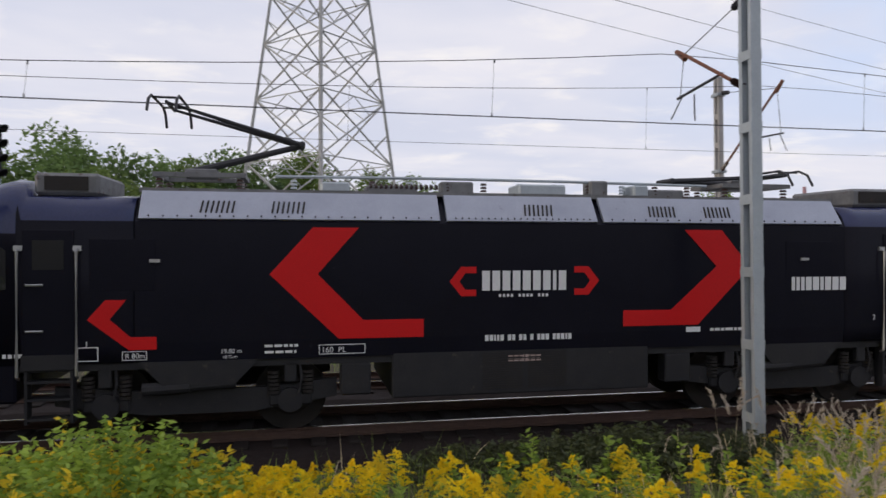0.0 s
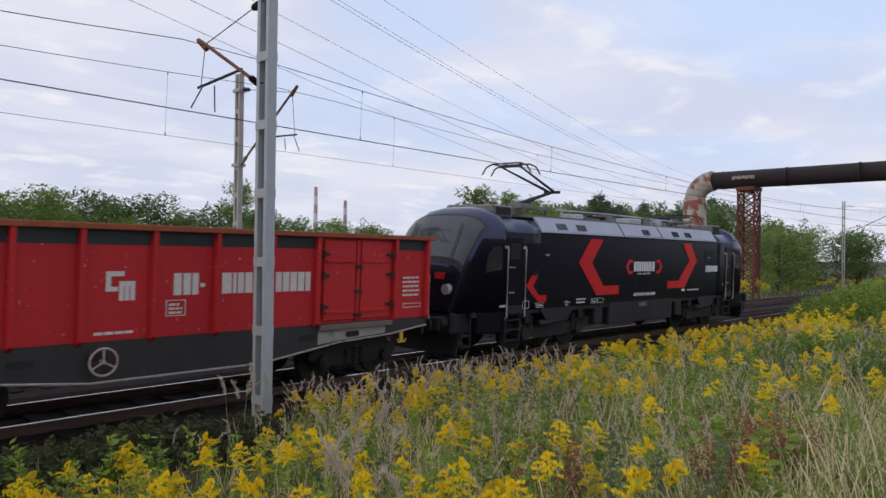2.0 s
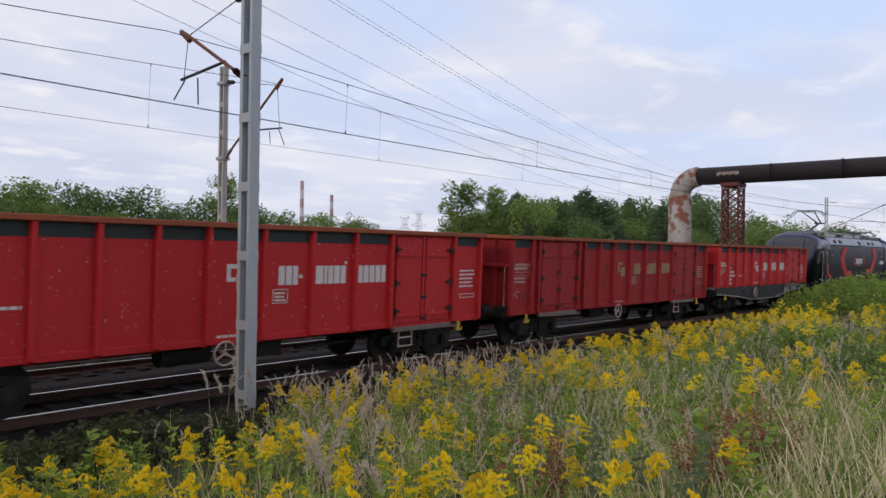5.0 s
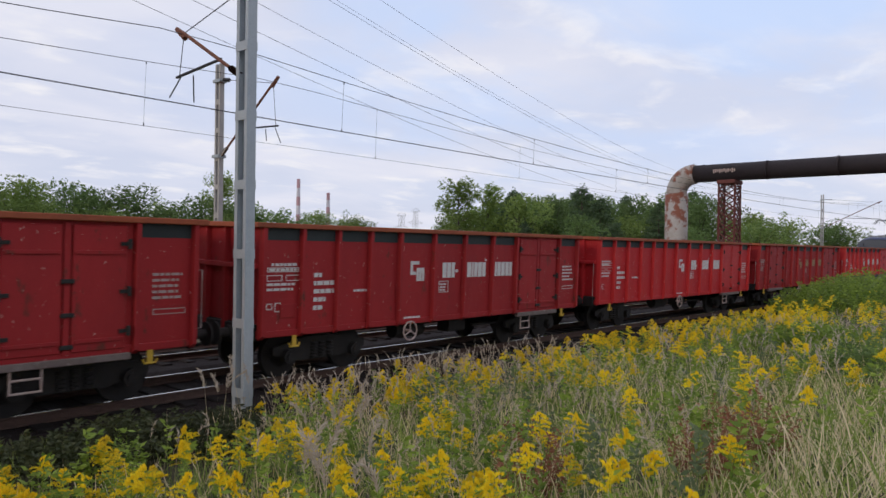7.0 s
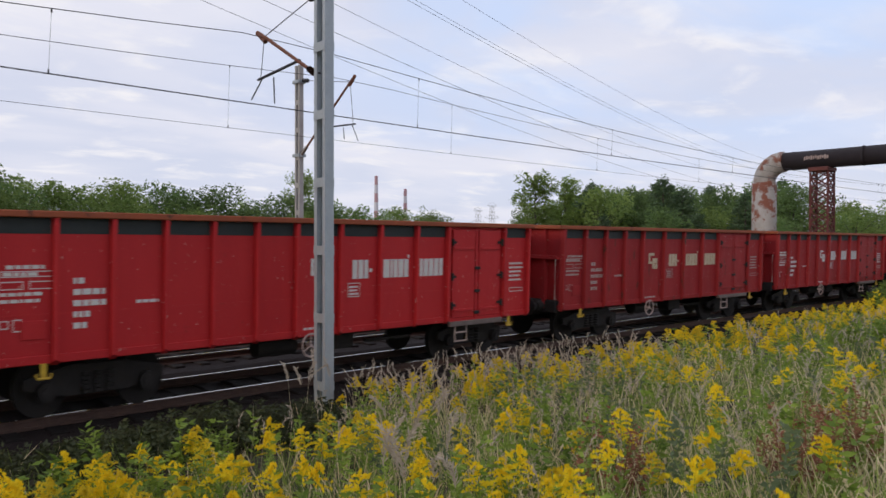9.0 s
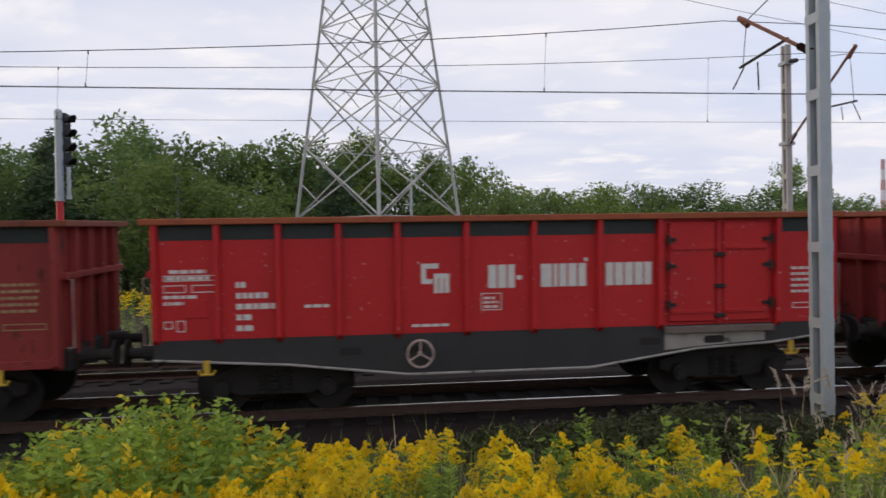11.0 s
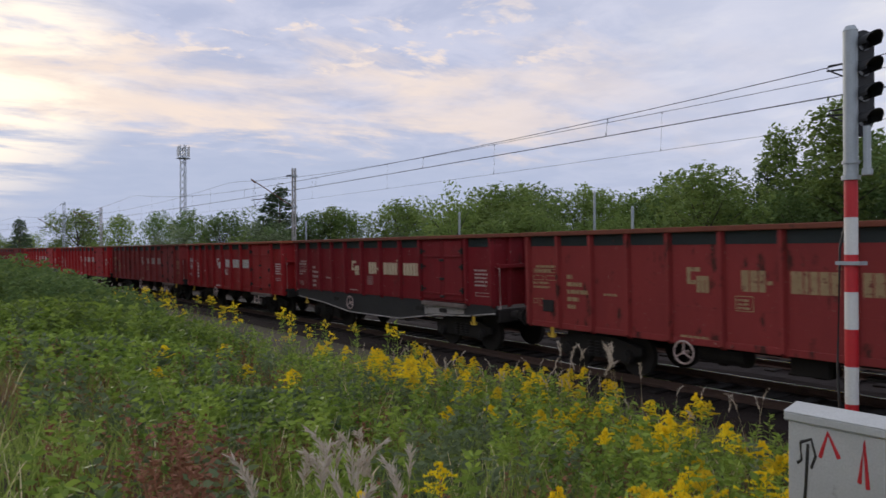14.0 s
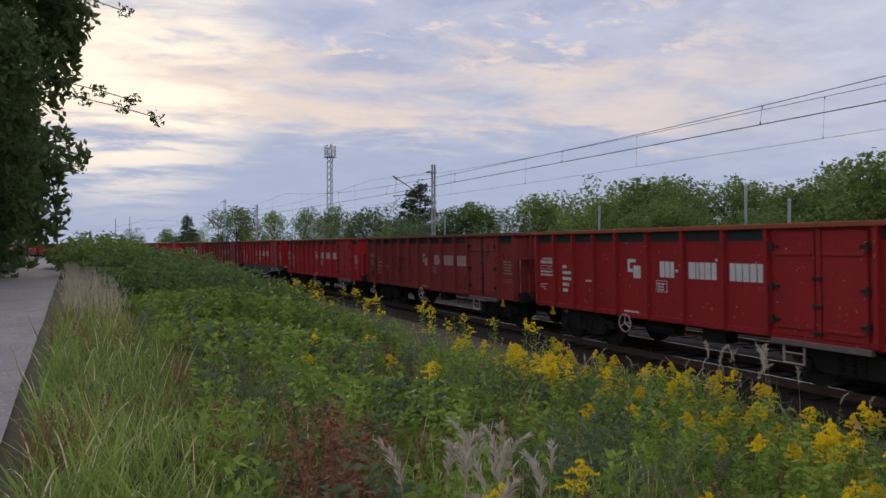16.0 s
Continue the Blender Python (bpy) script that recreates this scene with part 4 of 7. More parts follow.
def make_loco():
    root = thing("electric_locomotive", "glossy black electric locomotive with red arrows and silver roof", "locomotive", "goods train")
    # body, in three lengths: two cabs and the machine room
    mid = [-6.3 + 12.6 * i / 8 for i in range(9)]
    part("body", loft(mid, [loco_section(x) for x in mid]), LOCO_BLACK, root)
    for e in (-1, 1):
        xs = [6.32, 6.7, 7.3, 7.90, 7.97, 8.2, 8.35, 8.5, 8.65, 8.8, 8.92, 9.05, 9.18, 9.3, 9.4, 9.48, 9.55, 9.6, 9.66, 9.7, 9.75, 9.78, 9.82]
        bm = loft([e * x for x in xs], [loco_section(x) for x in xs])
        cab = part("cab", bm, [LOCO_BLACK, LOCO_BLUE], root, "midnight blue rounded driver's cab", smooth=False)
        for f in cab.data.polygons:
            f.use_smooth = True
            if f.center.z > (3.42 if abs(f.center.x) < 8.2 else 3.42 - 0.62 * (abs(f.center.x) - 8.2)):
                f.material_index = 1
        # windscreen laid on the raked front, with a dark surround and two wipers
        def pane(x0, x1, q0, grow):
            bm = bmesh.new()
            rows = [[bm.verts.new((e * (x + 0.8 * grow), *cab_arch(x, q, grow))) for q in np.linspace(q0, 180 - q0, 17)] for x in np.linspace(x0, x1, 9)]
            for a, b in zip(rows, rows[1:]):
                for j in range(16):
                    bm.faces.new((a[j], b[j], b[j + 1], a[j + 1]))
            bmesh.ops.recalc_face_normals(bm, faces=bm.faces)
            return bm
        part("windscreen_surround", pane(8.72, 9.52, 16, 0.008), SIG_BLACK, cab, smooth=True)
        part("windscreen", pane(8.80, 9.46, 22, 0.018), GLASS, cab, "dark glossy windscreen", smooth=True)
        for q in (62, 112):
            bm = tube(bmesh.new(), [(e * (x + 0.05), *cab_arch(x, q + (9.5 - x) * 14, 0.05)) for x in (9.5, 9.3, 9.1, 8.95)], 0.014, n=5)
            part("wiper", bm, SIG_BLACK, cab)
        for yy in (-0.62, 0.62):
            bm = plate(bmesh.new(), [(yy - 0.15, 2.18), (yy + 0.15, 2.18), (yy + 0.18, 2.36), (yy - 0.18, 2.36)], 0, 0.05)
            part("marker_light", bm, SIG_RED, cab, "slim red marker light", m=pose(e * 9.64, 0, 0, 0, 0, 90))
        # side window, raked to the front
        bm = plate(bmesh.new(), [(e * a, b) for a, b in ((8.10, 2.46), (8.82, 2.38), (8.72, 2.84), (8.52, 3.06), (8.20, 3.12), (8.10, 3.04))][::e], -1.478, -1.40)
        part("side_window", bm, GLASS, cab, "dark cab side window")
        # door with window, handle and long handrails
        dx = e * 7.52
        door = part("cab_door", boxm(dx - 0.36, dx + 0.36, -1.486, -1.44, 1.30, 3.36, bevel=0.008), LOCO_BLACK, root)
        bm = plate(bmesh.new(), [(dx - 0.22, 2.75), (dx + 0.22, 2.75), (dx + 0.22, 3.20), (dx - 0.22, 3.20)], -1.488, -1.478)
        part("door_window", bm, GLASS, door)
        part("door_sill", boxm(dx - 0.38, dx + 0.38, -1.49, -1.44, 1.22, 1.46, bevel=0.008), LOCO_GREY, door)
        bm = bmesh.new()
        for zz in (2.52, 1.82):
            rod(bm, (dx - 0.30, -1.52, zz), (dx - 0.06, -1.52, zz), 0.018)
        part("door_handle", bm, CHROME, door, "bright steel door handles")
        for sgn in (-1, 1):
            xx = dx + sgn * 0.41
            bm = tube(bmesh.new(), [(xx, -1.47, 3.08), (xx, -1.55, 3.04), (xx, -1.55, 1.14), (xx, -1.47, 1.10)], 0.024)
            box(bm, xx - 0.06, xx + 0.06, -1.50, -1.46, 3.04, 3.12)
            part("handrail", bm, CHROME, root, "steel handrail beside the cab door")
        # steps under the door
        bm = bmesh.new()
        for zz in (0.45, 0.75, 1.02):
            box(bm, dx - 0.30, dx + 0.30, -1.46, -1.22, zz, zz + 0.035)
        for sgn in (-1, 1):
            box(bm, dx + sgn * 0.32 - 0.02, dx + sgn * 0.32 + 0.02, -1.46, -1.25, 0.40, 1.28)
        part("cab_steps", bm, LOCO_GREY, root)
        # headlights and buffer beam, plough, buffers
        for yy in (-0.95, 0.95):
            bm = bmesh.new()
            rod(bm, (e * 9.55, yy, 1.94), (e * 9.80, yy, 1.92), 0.15, 0.14, n=16)
            part("headlight", bm, LAMP_GLASS, cab, "round headlight in a black bezel")
            bm = bmesh.new()
            rod(bm, (e * 9.75, yy, 1.06), (e * 10.02, yy, 1.06), 0.16, n=14)
            rod(bm, (e * 10.0, yy, 1.06), (e * 10.24, yy, 1.06), 0.11, n=14)
            box(bm, *sorted((e * 10.24, e * 10.30)), yy - 0.30, yy + 0.30, 0.88, 1.24, bevel=0.03)
            part("buffer", bm, LOCO_GREY, root)
        part("buffer_beam", boxm(*sorted((e * 9.0, e * 9.80)), -1.22, 1.22, 0.74, 1.32, bevel=0.05), LOCO_GREY, root)
        part("apron", boxm(*sorted((e * 7.98, e * 9.02)), -1.44, 1.44, 0.72, 1.33, bevel=0.04), LOCO_BLACK, root, "black apron under the cab")
        bm = bmesh.new()
        for zz in (0.42, 0.70):
            box(bm, *sorted((e * 9.25, e * 9.60)), -1.42, -1.20, zz, zz + 0.04)
        for xx in (9.25, 9.60):
            box(bm, *sorted((e * xx, e * (xx + 0.03))), -1.42, -1.38, 0.40, 1.30)
        part("shunter_step", bm, LOCO_GREY, root)
        bm = plate(bmesh.new(), [(-1.25, 0.18), (1.25, 0.18), (1.35, 0.82), (-1.35, 0.82)], 0, 0.04)
        part("plough", bm, LOCO_GREY, root, m=pose(e * 9.6, 0, 0, 0, 0, 90))
    # skirt, lower box and bogies
    part("skirt", boxm(-9.2, 9.2, -1.40, 1.44, 1.18, 1.32), LOCO_GREY, root)
    equipment = part("equipment_case", boxm(-2.30, 2.30, -1.45, 1.45, 0.58, 1.40, bevel=0.02), LOCO_GREY, root, "dark grey equipment case between the bogies")
    bm = bmesh.new()
    for i in range(16):
        for x0 in (-0.75, 0.05):
            box(bm, x0, x0 + 0.7, -1.458, -1.45, 0.68 + i * 0.040, 0.695 + i * 0.040)
    part("vent_louvre", bm, UNDER, equipment)
    bm = bmesh.new()
    for k in range(6):
        box(bm, -0.30 + k * 0.10, -0.22 + k * 0.10, -1.456, -1.45, 1.20, 1.25)
        box(bm, -0.30 + k * 0.10, -0.22 + k * 0.10, -1.456, -1.45, 1.13, 1.18)
    part("data_plate", bm, DULL_WHITE, equipment)
    for bx in (-5.35, 5.35):
        bm = bmesh.new()
        for side in (-1, 1):
            a, b = sorted((side * 1.12, side * 1.24))
            plate(bm, [(bx - 2.15, 0.62), (bx - 0.8, 0.42), (bx + 0.8, 0.42), (bx + 2.15, 0.62), (bx + 2.15, 0.92), (bx + 0.9, 0.80), (bx - 0.9, 0.80), (bx - 2.15, 0.92)], a, b)
        box(bm, bx - 0.35, bx + 0.35, -1.1, 1.1, 0.4, 1.15)
        bogie = part("bogie", bm, LOCO_GREY, root, "dark grey two-axle powered bogie")
        for ax in (-1.4, 1.4):
            for side in (-1, 1):
                bm = bmesh.new()
                rod(bm, (bx + ax, side * 0.69, 0.60), (bx + ax, side * 0.83, 0.60), 0.60, n=32)
                rod(bm, (bx + ax, side * 0.83, 0.60), (bx + ax, side * 0.86, 0.60), 0.36, 0.30, n=24)
                part("wheel", bm, UNDER, bogie)
            bm = bmesh.new()
            rod(bm, (bx + ax, -1.36, 0.60), (bx + ax, -1.10, 0.60), 0.20, n=16)
            box(bm, bx + ax - 0.34, bx + ax + 0.34, -1.30, -1.12, 0.50, 0.70, bevel=0.03)
            part("axle_box", bm, LOCO_GREY, bogie)
            for sx in (-0.27, 0.27):
                bm = bmesh.new()
                for k in range(6):
                    rod(bm, (bx + ax + sx, -1.24, 0.70 + k * 0.065), (bx + ax + sx, -1.24, 0.745 + k * 0.065), 0.10, n=12)
                part("spring", bm, UNDER, bogie)
            bm = bmesh.new()
            box(bm, bx + ax - 0.10, bx + ax + 0.10, -1.40, -1.28, 0.90, 1.25, bevel=0.02)
            tube(bm, [(bx + ax + 0.15, -1.36, 1.20), (bx + ax + 0.18, -1.42, 0.95), (bx + ax + 0.12, -1.40, 0.70)], 0.022)
            part("damper", bm, LOCO_GREY, bogie)
        bm = bmesh.new()
        rod(bm, (bx - 0.75, -1.38, 0.86), (bx + 0.55, -1.38, 0.92), 0.075, n=10)
        rod(bm, (bx - 0.85, -1.38, 0.86), (bx - 0.15, -1.38, 0.885), 0.10, n=10)
        part("yaw_damper", bm, LOCO_GREY, bogie)
        part("sand_box", boxm(bx + (1 if bx < 0 else -1) * 2.45 - 0.25, bx + (1 if bx < 0 else -1) * 2.45 + 0.25, -1.42, -1.1, 0.65, 1.18, bevel=0.03), LOCO_GREY, bogie)
        bm = plate(bmesh.new(), [(bx - 0.9, 1.30), (bx - 0.55, 0.92), (bx + 0.55, 0.92), (bx + 0.9, 1.30)], -1.462, -1.43)
        part("bogie_skirt", bm, LOCO_GREY, root)
    # silver roof slope panels, in three lengths, with slots
    for a, b in ((-6.25, -1.50), (-1.38, 1.32), (1.44, 6.25)):
        for side in (1, -1):
            bm = bmesh.new()
            q = [(a, -1.462, 3.55), (b, -1.462, 3.55), (b, -1.15, 4.00), (a, -1.15, 4.00)]
            vs = [bm.verts.new((x, -side * y, z)) for x, y, z in q]
            back = [bm.verts.new((x, -side * (y + 0.06), z - 0.03)) for x, y, z in q]
            bm.faces.new(vs)
            bm.faces.new(back[::-1])
            for i in range(4):
                bm.faces.new((vs[i], back[i], back[(i + 1) % 4], vs[(i + 1) % 4]))
            bmesh.ops.recalc_face_normals(bm, faces=bm.faces)
            panel = part("roof_panel", bm, LOCO_ROOF, root, "silver-grey sloping roof panel")
            if side > 0:
                bm = bmesh.new()
                n = 22
                for i in range(n):
                    x = a + 0.15 + (b - a - 0.3) * i / (n - 1)
                    rod(bm, (x, -1.468, 3.585), (x, -1.455, 3.60), 0.014, n=5)
                part("bolt", bm, UNDER, panel)
                for c in ((a + 1.15, a + 2.25) if b - a > 3 else (0.25,)):
                    bm = bmesh.new()
                    for i in range(7):
                        x = c - 0.24 + i * 0.08
                        rod(bm, (x, -1.40, 3.65), (x + 0.03, -1.27, 3.84), 0.016, n=5)
                    part("slot", bm, UNDER, panel)
    part("roof_deck", boxm(-6.3, 6.3, -1.12, 1.12, 3.98, 4.05), ROOF_KIT, root)
    # roof equipment
    rnd = random.Random(12)
    make_pantograph(root, -5.45, True, False)
    make_pantograph(root, 5.05, False, True)
    for e in (-1, 1):
        unit = part("aircon_unit", boxm(e * 7.42 - 0.48, e * 7.42 + 0.48, -0.9, 0.9, 3.92, 4.28, bevel=0.05), ROOF_KIT, root, "boxy roof air-conditioning unit")
        bm = boxm(e * 7.42 - 0.32, e * 7.42 + 0.32, -0.93, -0.90, 4.00, 4.22)
        part("grille", bm, UNDER, unit)
    for i, (x, w, h) in enumerate(((-3.2, 0.5, 0.18), (-2.2, 0.9, 0.14), (-1.0, 0.6, 0.24), (0.55, 0.9, 0.20), (1.7, 0.35, 0.30), (3.1, 0.8, 0.16), (2.5, 0.3, 0.22))):
        part("roof_box", boxm(x - w / 2, x + w / 2, -0.75 + 0.1 * (i % 3), -0.25 + 0.2 * (i % 2), 4.05, 4.05 + h, bevel=0.03), ROOF_KIT if i % 3 else GALV, root)
    for i in range(12):
        x = -3.9 + i * 0.68
        bm = bmesh.new()
        for k in range(4):
            rod(bm, (x, -0.5, 4.05 + k * 0.06), (x, -0.5, 4.09 + k * 0.06), 0.065, 0.045, n=8)
        part("insulator", bm, INSULATOR if i % 3 else GALV, root)
    bm = tube(bmesh.new(), [(-4.2, -0.5, 4.32), (-1.5, -0.5, 4.34), (1.2, -0.5, 4.33), (4.0, -0.5, 4.30)], 0.03)
    part("busbar", bm, GALV, root)
    bm = bmesh.new()
    for k in range(14):
        rod(bm, (-2.6 + k * 0.09, -0.62, 4.17), (-2.55 + k * 0.09, -0.62, 4.17), 0.06, 0.04, n=8)
    part("surge_arrester", bm, INSULATOR, root)
    # livery: red arrows and plain blocks for the lettering
    y = -1.474
    bm = bmesh.new()
    arrow(bm, [(-4.28, 2.66), (-3.18, 1.60), (-1.78, 1.60), (-1.78, 1.90), (-2.78, 1.90), (-3.52, 2.66), (-2.86, 3.42), (-3.60, 3.42)], y)
    part("arrow", bm, ARROW_RED, root, "large red arrow pointing backwards")
    bm = bmesh.new()
    arrow(bm, [(4.30, 2.74), (3.25, 1.70), (1.80, 1.70), (1.80, 1.98), (2.72, 1.98), (3.62, 2.76), (2.98, 3.42), (3.72, 3.42)][::-1], y)
    part("arrow", bm, ARROW_RED, root, "large red arrow pointing forwards")
    bm = bmesh.new()
    arrow(bm, [(-6.98, 1.98), (-6.38, 1.50), (-5.98, 1.50), (-5.98, 1.70), (-6.36, 1.70), (-6.66, 1.98), (-6.42, 2.28), (-6.72, 2.28)], y)
    part("arrow", bm, ARROW_RED, root, "small red arrow")
    for s in (-1, 1):
        bm = bmesh.new()
        p = [(1.34, 2.52), (1.14, 2.27), (0.88, 2.27), (0.88, 2.38), (1.07, 2.38), (1.17, 2.52), (1.07, 2.66), (0.88, 2.66), (0.88, 2.77), (1.14, 2.77)]
        pts = [(s * a, b) for a, b in p]
        arrow(bm, pts[::-1] if s > 0 else pts, y)
        part("arrow", bm, ARROW_RED, root)
    bm = bmesh.new()
    letters(bm, -0.775, 2.36, [0.135, 0.135, 0.135, 0.135, 0.14, 0.135, 0.135, 0.06, 0.135], 0.34, y, gap=0.045)
    letters(bm, -0.48, 2.25, [0.04] * 4 + [-0.07] + [0.04] * 4 + [-0.07] + [0.04] * 3, 0.05, y, gap=0.03)
    part("sign", bm, LETTER_WHITE, root, "white block lettering on the body side")
    bm = bmesh.new()
    letters(bm, -0.72, 1.50, [0.06, 0.06, 0.03, 0.04, 0.06, -0.05, 0.06, 0.05, -0.05, 0.06, 0.05, -0.05, 0.06, -0.05, 0.05, 0.06, 0.06, -0.05, 0.05, 0.06, 0.06, 0.03, 0.06], 0.10, y, gap=0.02)
    letters(bm, 4.92 + 0.25, 2.30, [0.07, 0.07, 0.07, 0.12, 0.13, 0.07, 0.13, 0.13, 0.13], 0.25, y, gap=0.03)
    part("number", bm, LETTER_WHITE, root, "white running number in plain bars")
    loco_text(root, "R 80m", -6.44, 1.37, 0.11, LETTER_WHITE)
    loco_text(root, "19.80 m", -5.03, 1.41, 0.10, LETTER_WHITE)
    loco_text(root, "10.70 m", -5.00, 1.33, 0.07, LETTER_WHITE)
    loco_text(root, "160  PL", -3.46, 1.38, 0.13, LETTER_WHITE)
    loco_text(root, "1", -7.02, 1.55, 0.14, LETTER_WHITE)
    loco_text(root, "2", 6.92, 1.72, 0.14, LETTER_WHITE)
    bm = bmesh.new()
    outline(bm, -7.12 + 0.0, 1.34, 0.30, 0.22, y, 0.014)
    outline(bm, -6.48, 1.34, 0.36, 0.14, y, 0.010)
    outline(bm, -3.50, 1.35, 0.75, 0.16, y, 0.012)
    marks(bm, -4.35, 1.49, 0.60, 2, 0.04, y, 0.10, rnd)
    marks(bm, 3.50, 1.58, 1.2, 1, 0.05, y, 0.1, rnd)
    box(bm, 3.02, 3.30, y - 0.004, y, 1.57, 1.66)
    marks(bm, -8.15, 1.42, 0.5, 1, 0.06, y, 0.1, rnd)
    part("markings", bm, LETTER_WHITE, root, "small white technical markings")["kind"] = "stuff"
    for x in (-6.95, 5.05):
        part("access_hatch", boxm(x, x + 0.95, -1.4735, -1.46, 2.42, 3.22, bevel=0.004), LOCO_BLACK, root, "flush dark access hatch")
    bm = bmesh.new()
    for x in (-6.08, 5.35):
        box(bm, x, x + 0.16, -1.51, -1.47, 2.86, 2.91)
    part("camera_bracket", bm, CHROME, root)
    return root


LOCO = make_loco()
LOCO.scale = (0.985, 0.978, 0.978)
LOCO_LEAD = 10.26          # its middle ahead of the first wagon's coupling
TRAIN.append((LOCO, -LOCO_LEAD))


# ---- overhead line ----
def messenger_z(x, knots, hi, spans):
    """Height of the carrying wire: each span has its own sag and steepness at the masts."""
    for i, (a, b) in enumerate(zip(knots, knots[1:])):
        if a <= x <= b:
            sag, power = spans[i % 2]
            return hi - sag * (1 - abs(2 * (x - a) / (b - a) - 1) ** power)
    return hi


def world_on_track(x, across):
    a = math.atan(track_slope(x))
    return x - math.sin(a) * across, track_y(x) + math.cos(a) * across


def catenary(name, across, masts, hi, spans, contact, twin, label):
    root = thing(name, label, "overhead wire", "overhead line", kind="structure")
    lo, up = masts[0], masts[-1]
    n = int((up - lo) / 2)
    xs = [lo + (up - lo) * i / n for i in range(n + 1)]

    def at(x, z, off=0.0):
        px, py = world_on_track(x, across + off)
        return (px, py, z)
    part("messenger_wire", tube(bmesh.new(), [at(x, messenger_z(x, masts, hi, spans)) for x in xs], 0.008, n=4), WIRE, root)
    for off in ((-0.03, 0.03) if twin else (0.0,)):
        part("contact_wire", tube(bmesh.new(), [at(x, contact, off) for x in xs], 0.0055, n=4), WIRE, root)
    for a, b in zip(masts, masts[1:]):
        k = 8
        for i in range(k):
            x = a + (b - a) * (i + 0.5) / k
            zt = messenger_z(x, masts, hi, spans)
            bm = bmesh.new()
            rod(bm, at(x, contact), at(x + 0.05, zt), 0.004, n=3, caps=False)
            rod(bm, at(x, contact - 0.01), at(x, contact + 0.07), 0.014, n=5)
            rod(bm, at(x + 0.05, zt - 0.06), at(x + 0.05, zt + 0.01), 0.014, n=5)
            part("dropper", bm, WIRE, root)


catenary("catenary_near", -0.55, [-178, -116, -55, 7.0, 70, 132, 195], 6.77, ((1.03, 3.0), (0.95, 2.0)), 5.39, True, "dark contact and carrying wires over the running line")
catenary("catenary_far", 4.3, [-178, -112, -49.5, 12.5, 78, 140, 200], 7.56, ((0.72, 3.0), (0.85, 2.0)), 5.70, False, "dark contact and carrying wires over the second line")


def bracket(root, base, tip_y, hi, contact, z_low, z_tie):
    """Hinged arm: rusty raking strut on an insulator, tie, register arm and steady arm, in the mast's own space (track on +y)."""
    low, tip = Vector((0, 0.12, z_low)), Vector((0, tip_y, hi))
    d = (tip - low).normalized()
    bm = bmesh.new()
    rod(bm, low + d * 0.45, tip + d * 0.15, 0.035, n=8)
    rod(bm, tip - d * 0.05 + Vector((0, 0, -0.08)), tip + d * 0.3 + Vector((0, 0, -0.02)), 0.05, n=6)
    arm = part("strut", bm, RUST_STEEL, root, "rusty raking strut of the cantilever")
    bm = bmesh.new()
    for k in range(6):
        rod(bm, low + d * (0.06 + k * 0.065), low + d * (0.10 + k * 0.065), 0.065, 0.04, n=8)
    part("insulator", bm, INSULATOR, arm)
    bm = bmesh.new()
    tie_top = Vector((0, 0.10, z_tie))
    rod(bm, tie_top, tip, 0.010, n=5)
    for k in range(4):
        p = tie_top.lerp(tip, 0.06 + k * 0.03)
        rod(bm, p, p + (tip - tie_top).normalized() * 0.05, 0.07, 0.05, n=8)
    part("tie", bm, WIRE, root)
    bm = bmesh.new()
    mid = low.lerp(tip, 0.42)
    reg = Vector((0, tip_y - 0.35, contact + 0.42))
    rod(bm, mid + Vector((0, -0.15, -0.05)), reg + Vector((0, 0.6, 0.05)), 0.028, n=6)
    rod(bm, reg, Vector((0.25, tip_y + 0.05, contact + 0.02)), 0.014, n=5)
    rod(bm, reg + Vector((0, 0.45, 0.03)), Vector((-0.25, tip_y + 0.05, contact + 0.02)), 0.014, n=5)
    rod(bm, tip, reg + Vector((0, 0.5, 0.04)), 0.008, n=4)
    part("register_arm", bm, WIRE, root)


def battened_mast(x, y, h, z0, toward, tip, hi, contact, label, z_low, mat=None, width=0.17, scale=1.0):
    """Two steel channels joined by batten plates, on a concrete foot."""
    mat = mat or GALV
    root = thing("catenary_mast", label, "catenary mast", "overhead line", m=Matrix.Translation((x, y, 0)) @ Matrix.Rotation(toward, 4, "Z"))
    for s in (-1, 1):
        o, i = s * width, s * (width - 0.015)
        f = s * (width - 0.085)
        ring = [(-0.09, o), (0.09, o), (0.09, f), (0.078, f), (0.078, i), (-0.078, i), (-0.078, f), (-0.09, f)]
        bm = bmesh.new()
        lower, upper = ([bm.verts.new((a, b, z)) for a, b in ring] for z in (z0, h))
        for k in range(8):
            bm.faces.new((lower[k], lower[(k + 1) % 8], upper[(k + 1) % 8], upper[k]))
        bm.faces.new(upper)
        bmesh.ops.recalc_face_normals(bm, faces=bm.faces)
        part("channel", bm, mat, root)
    k = int((h - z0) / 1.18)
    for i in range(k + 1):
        zz = z0 + 0.35 + i * 1.18
        for e in (-1, 1):
            if zz + 0.16 < h:
                part("batten", boxm(*sorted((e * 0.091, e * 0.101)), -width, width, zz, zz + 0.16), mat, root)
    part("cap", boxm(-0.10, 0.10, -width - 0.01, width + 0.01, h, h + 0.02), mat, root)
    part("foundation", boxm(-0.35, 0.35, -0.4, 0.4, z0 - 0.6, z0 - 0.25, bevel=0.03), CONCRETE, root)
    bracket(root, z0, tip, hi, contact, z_low, h - 0.12)
    return root


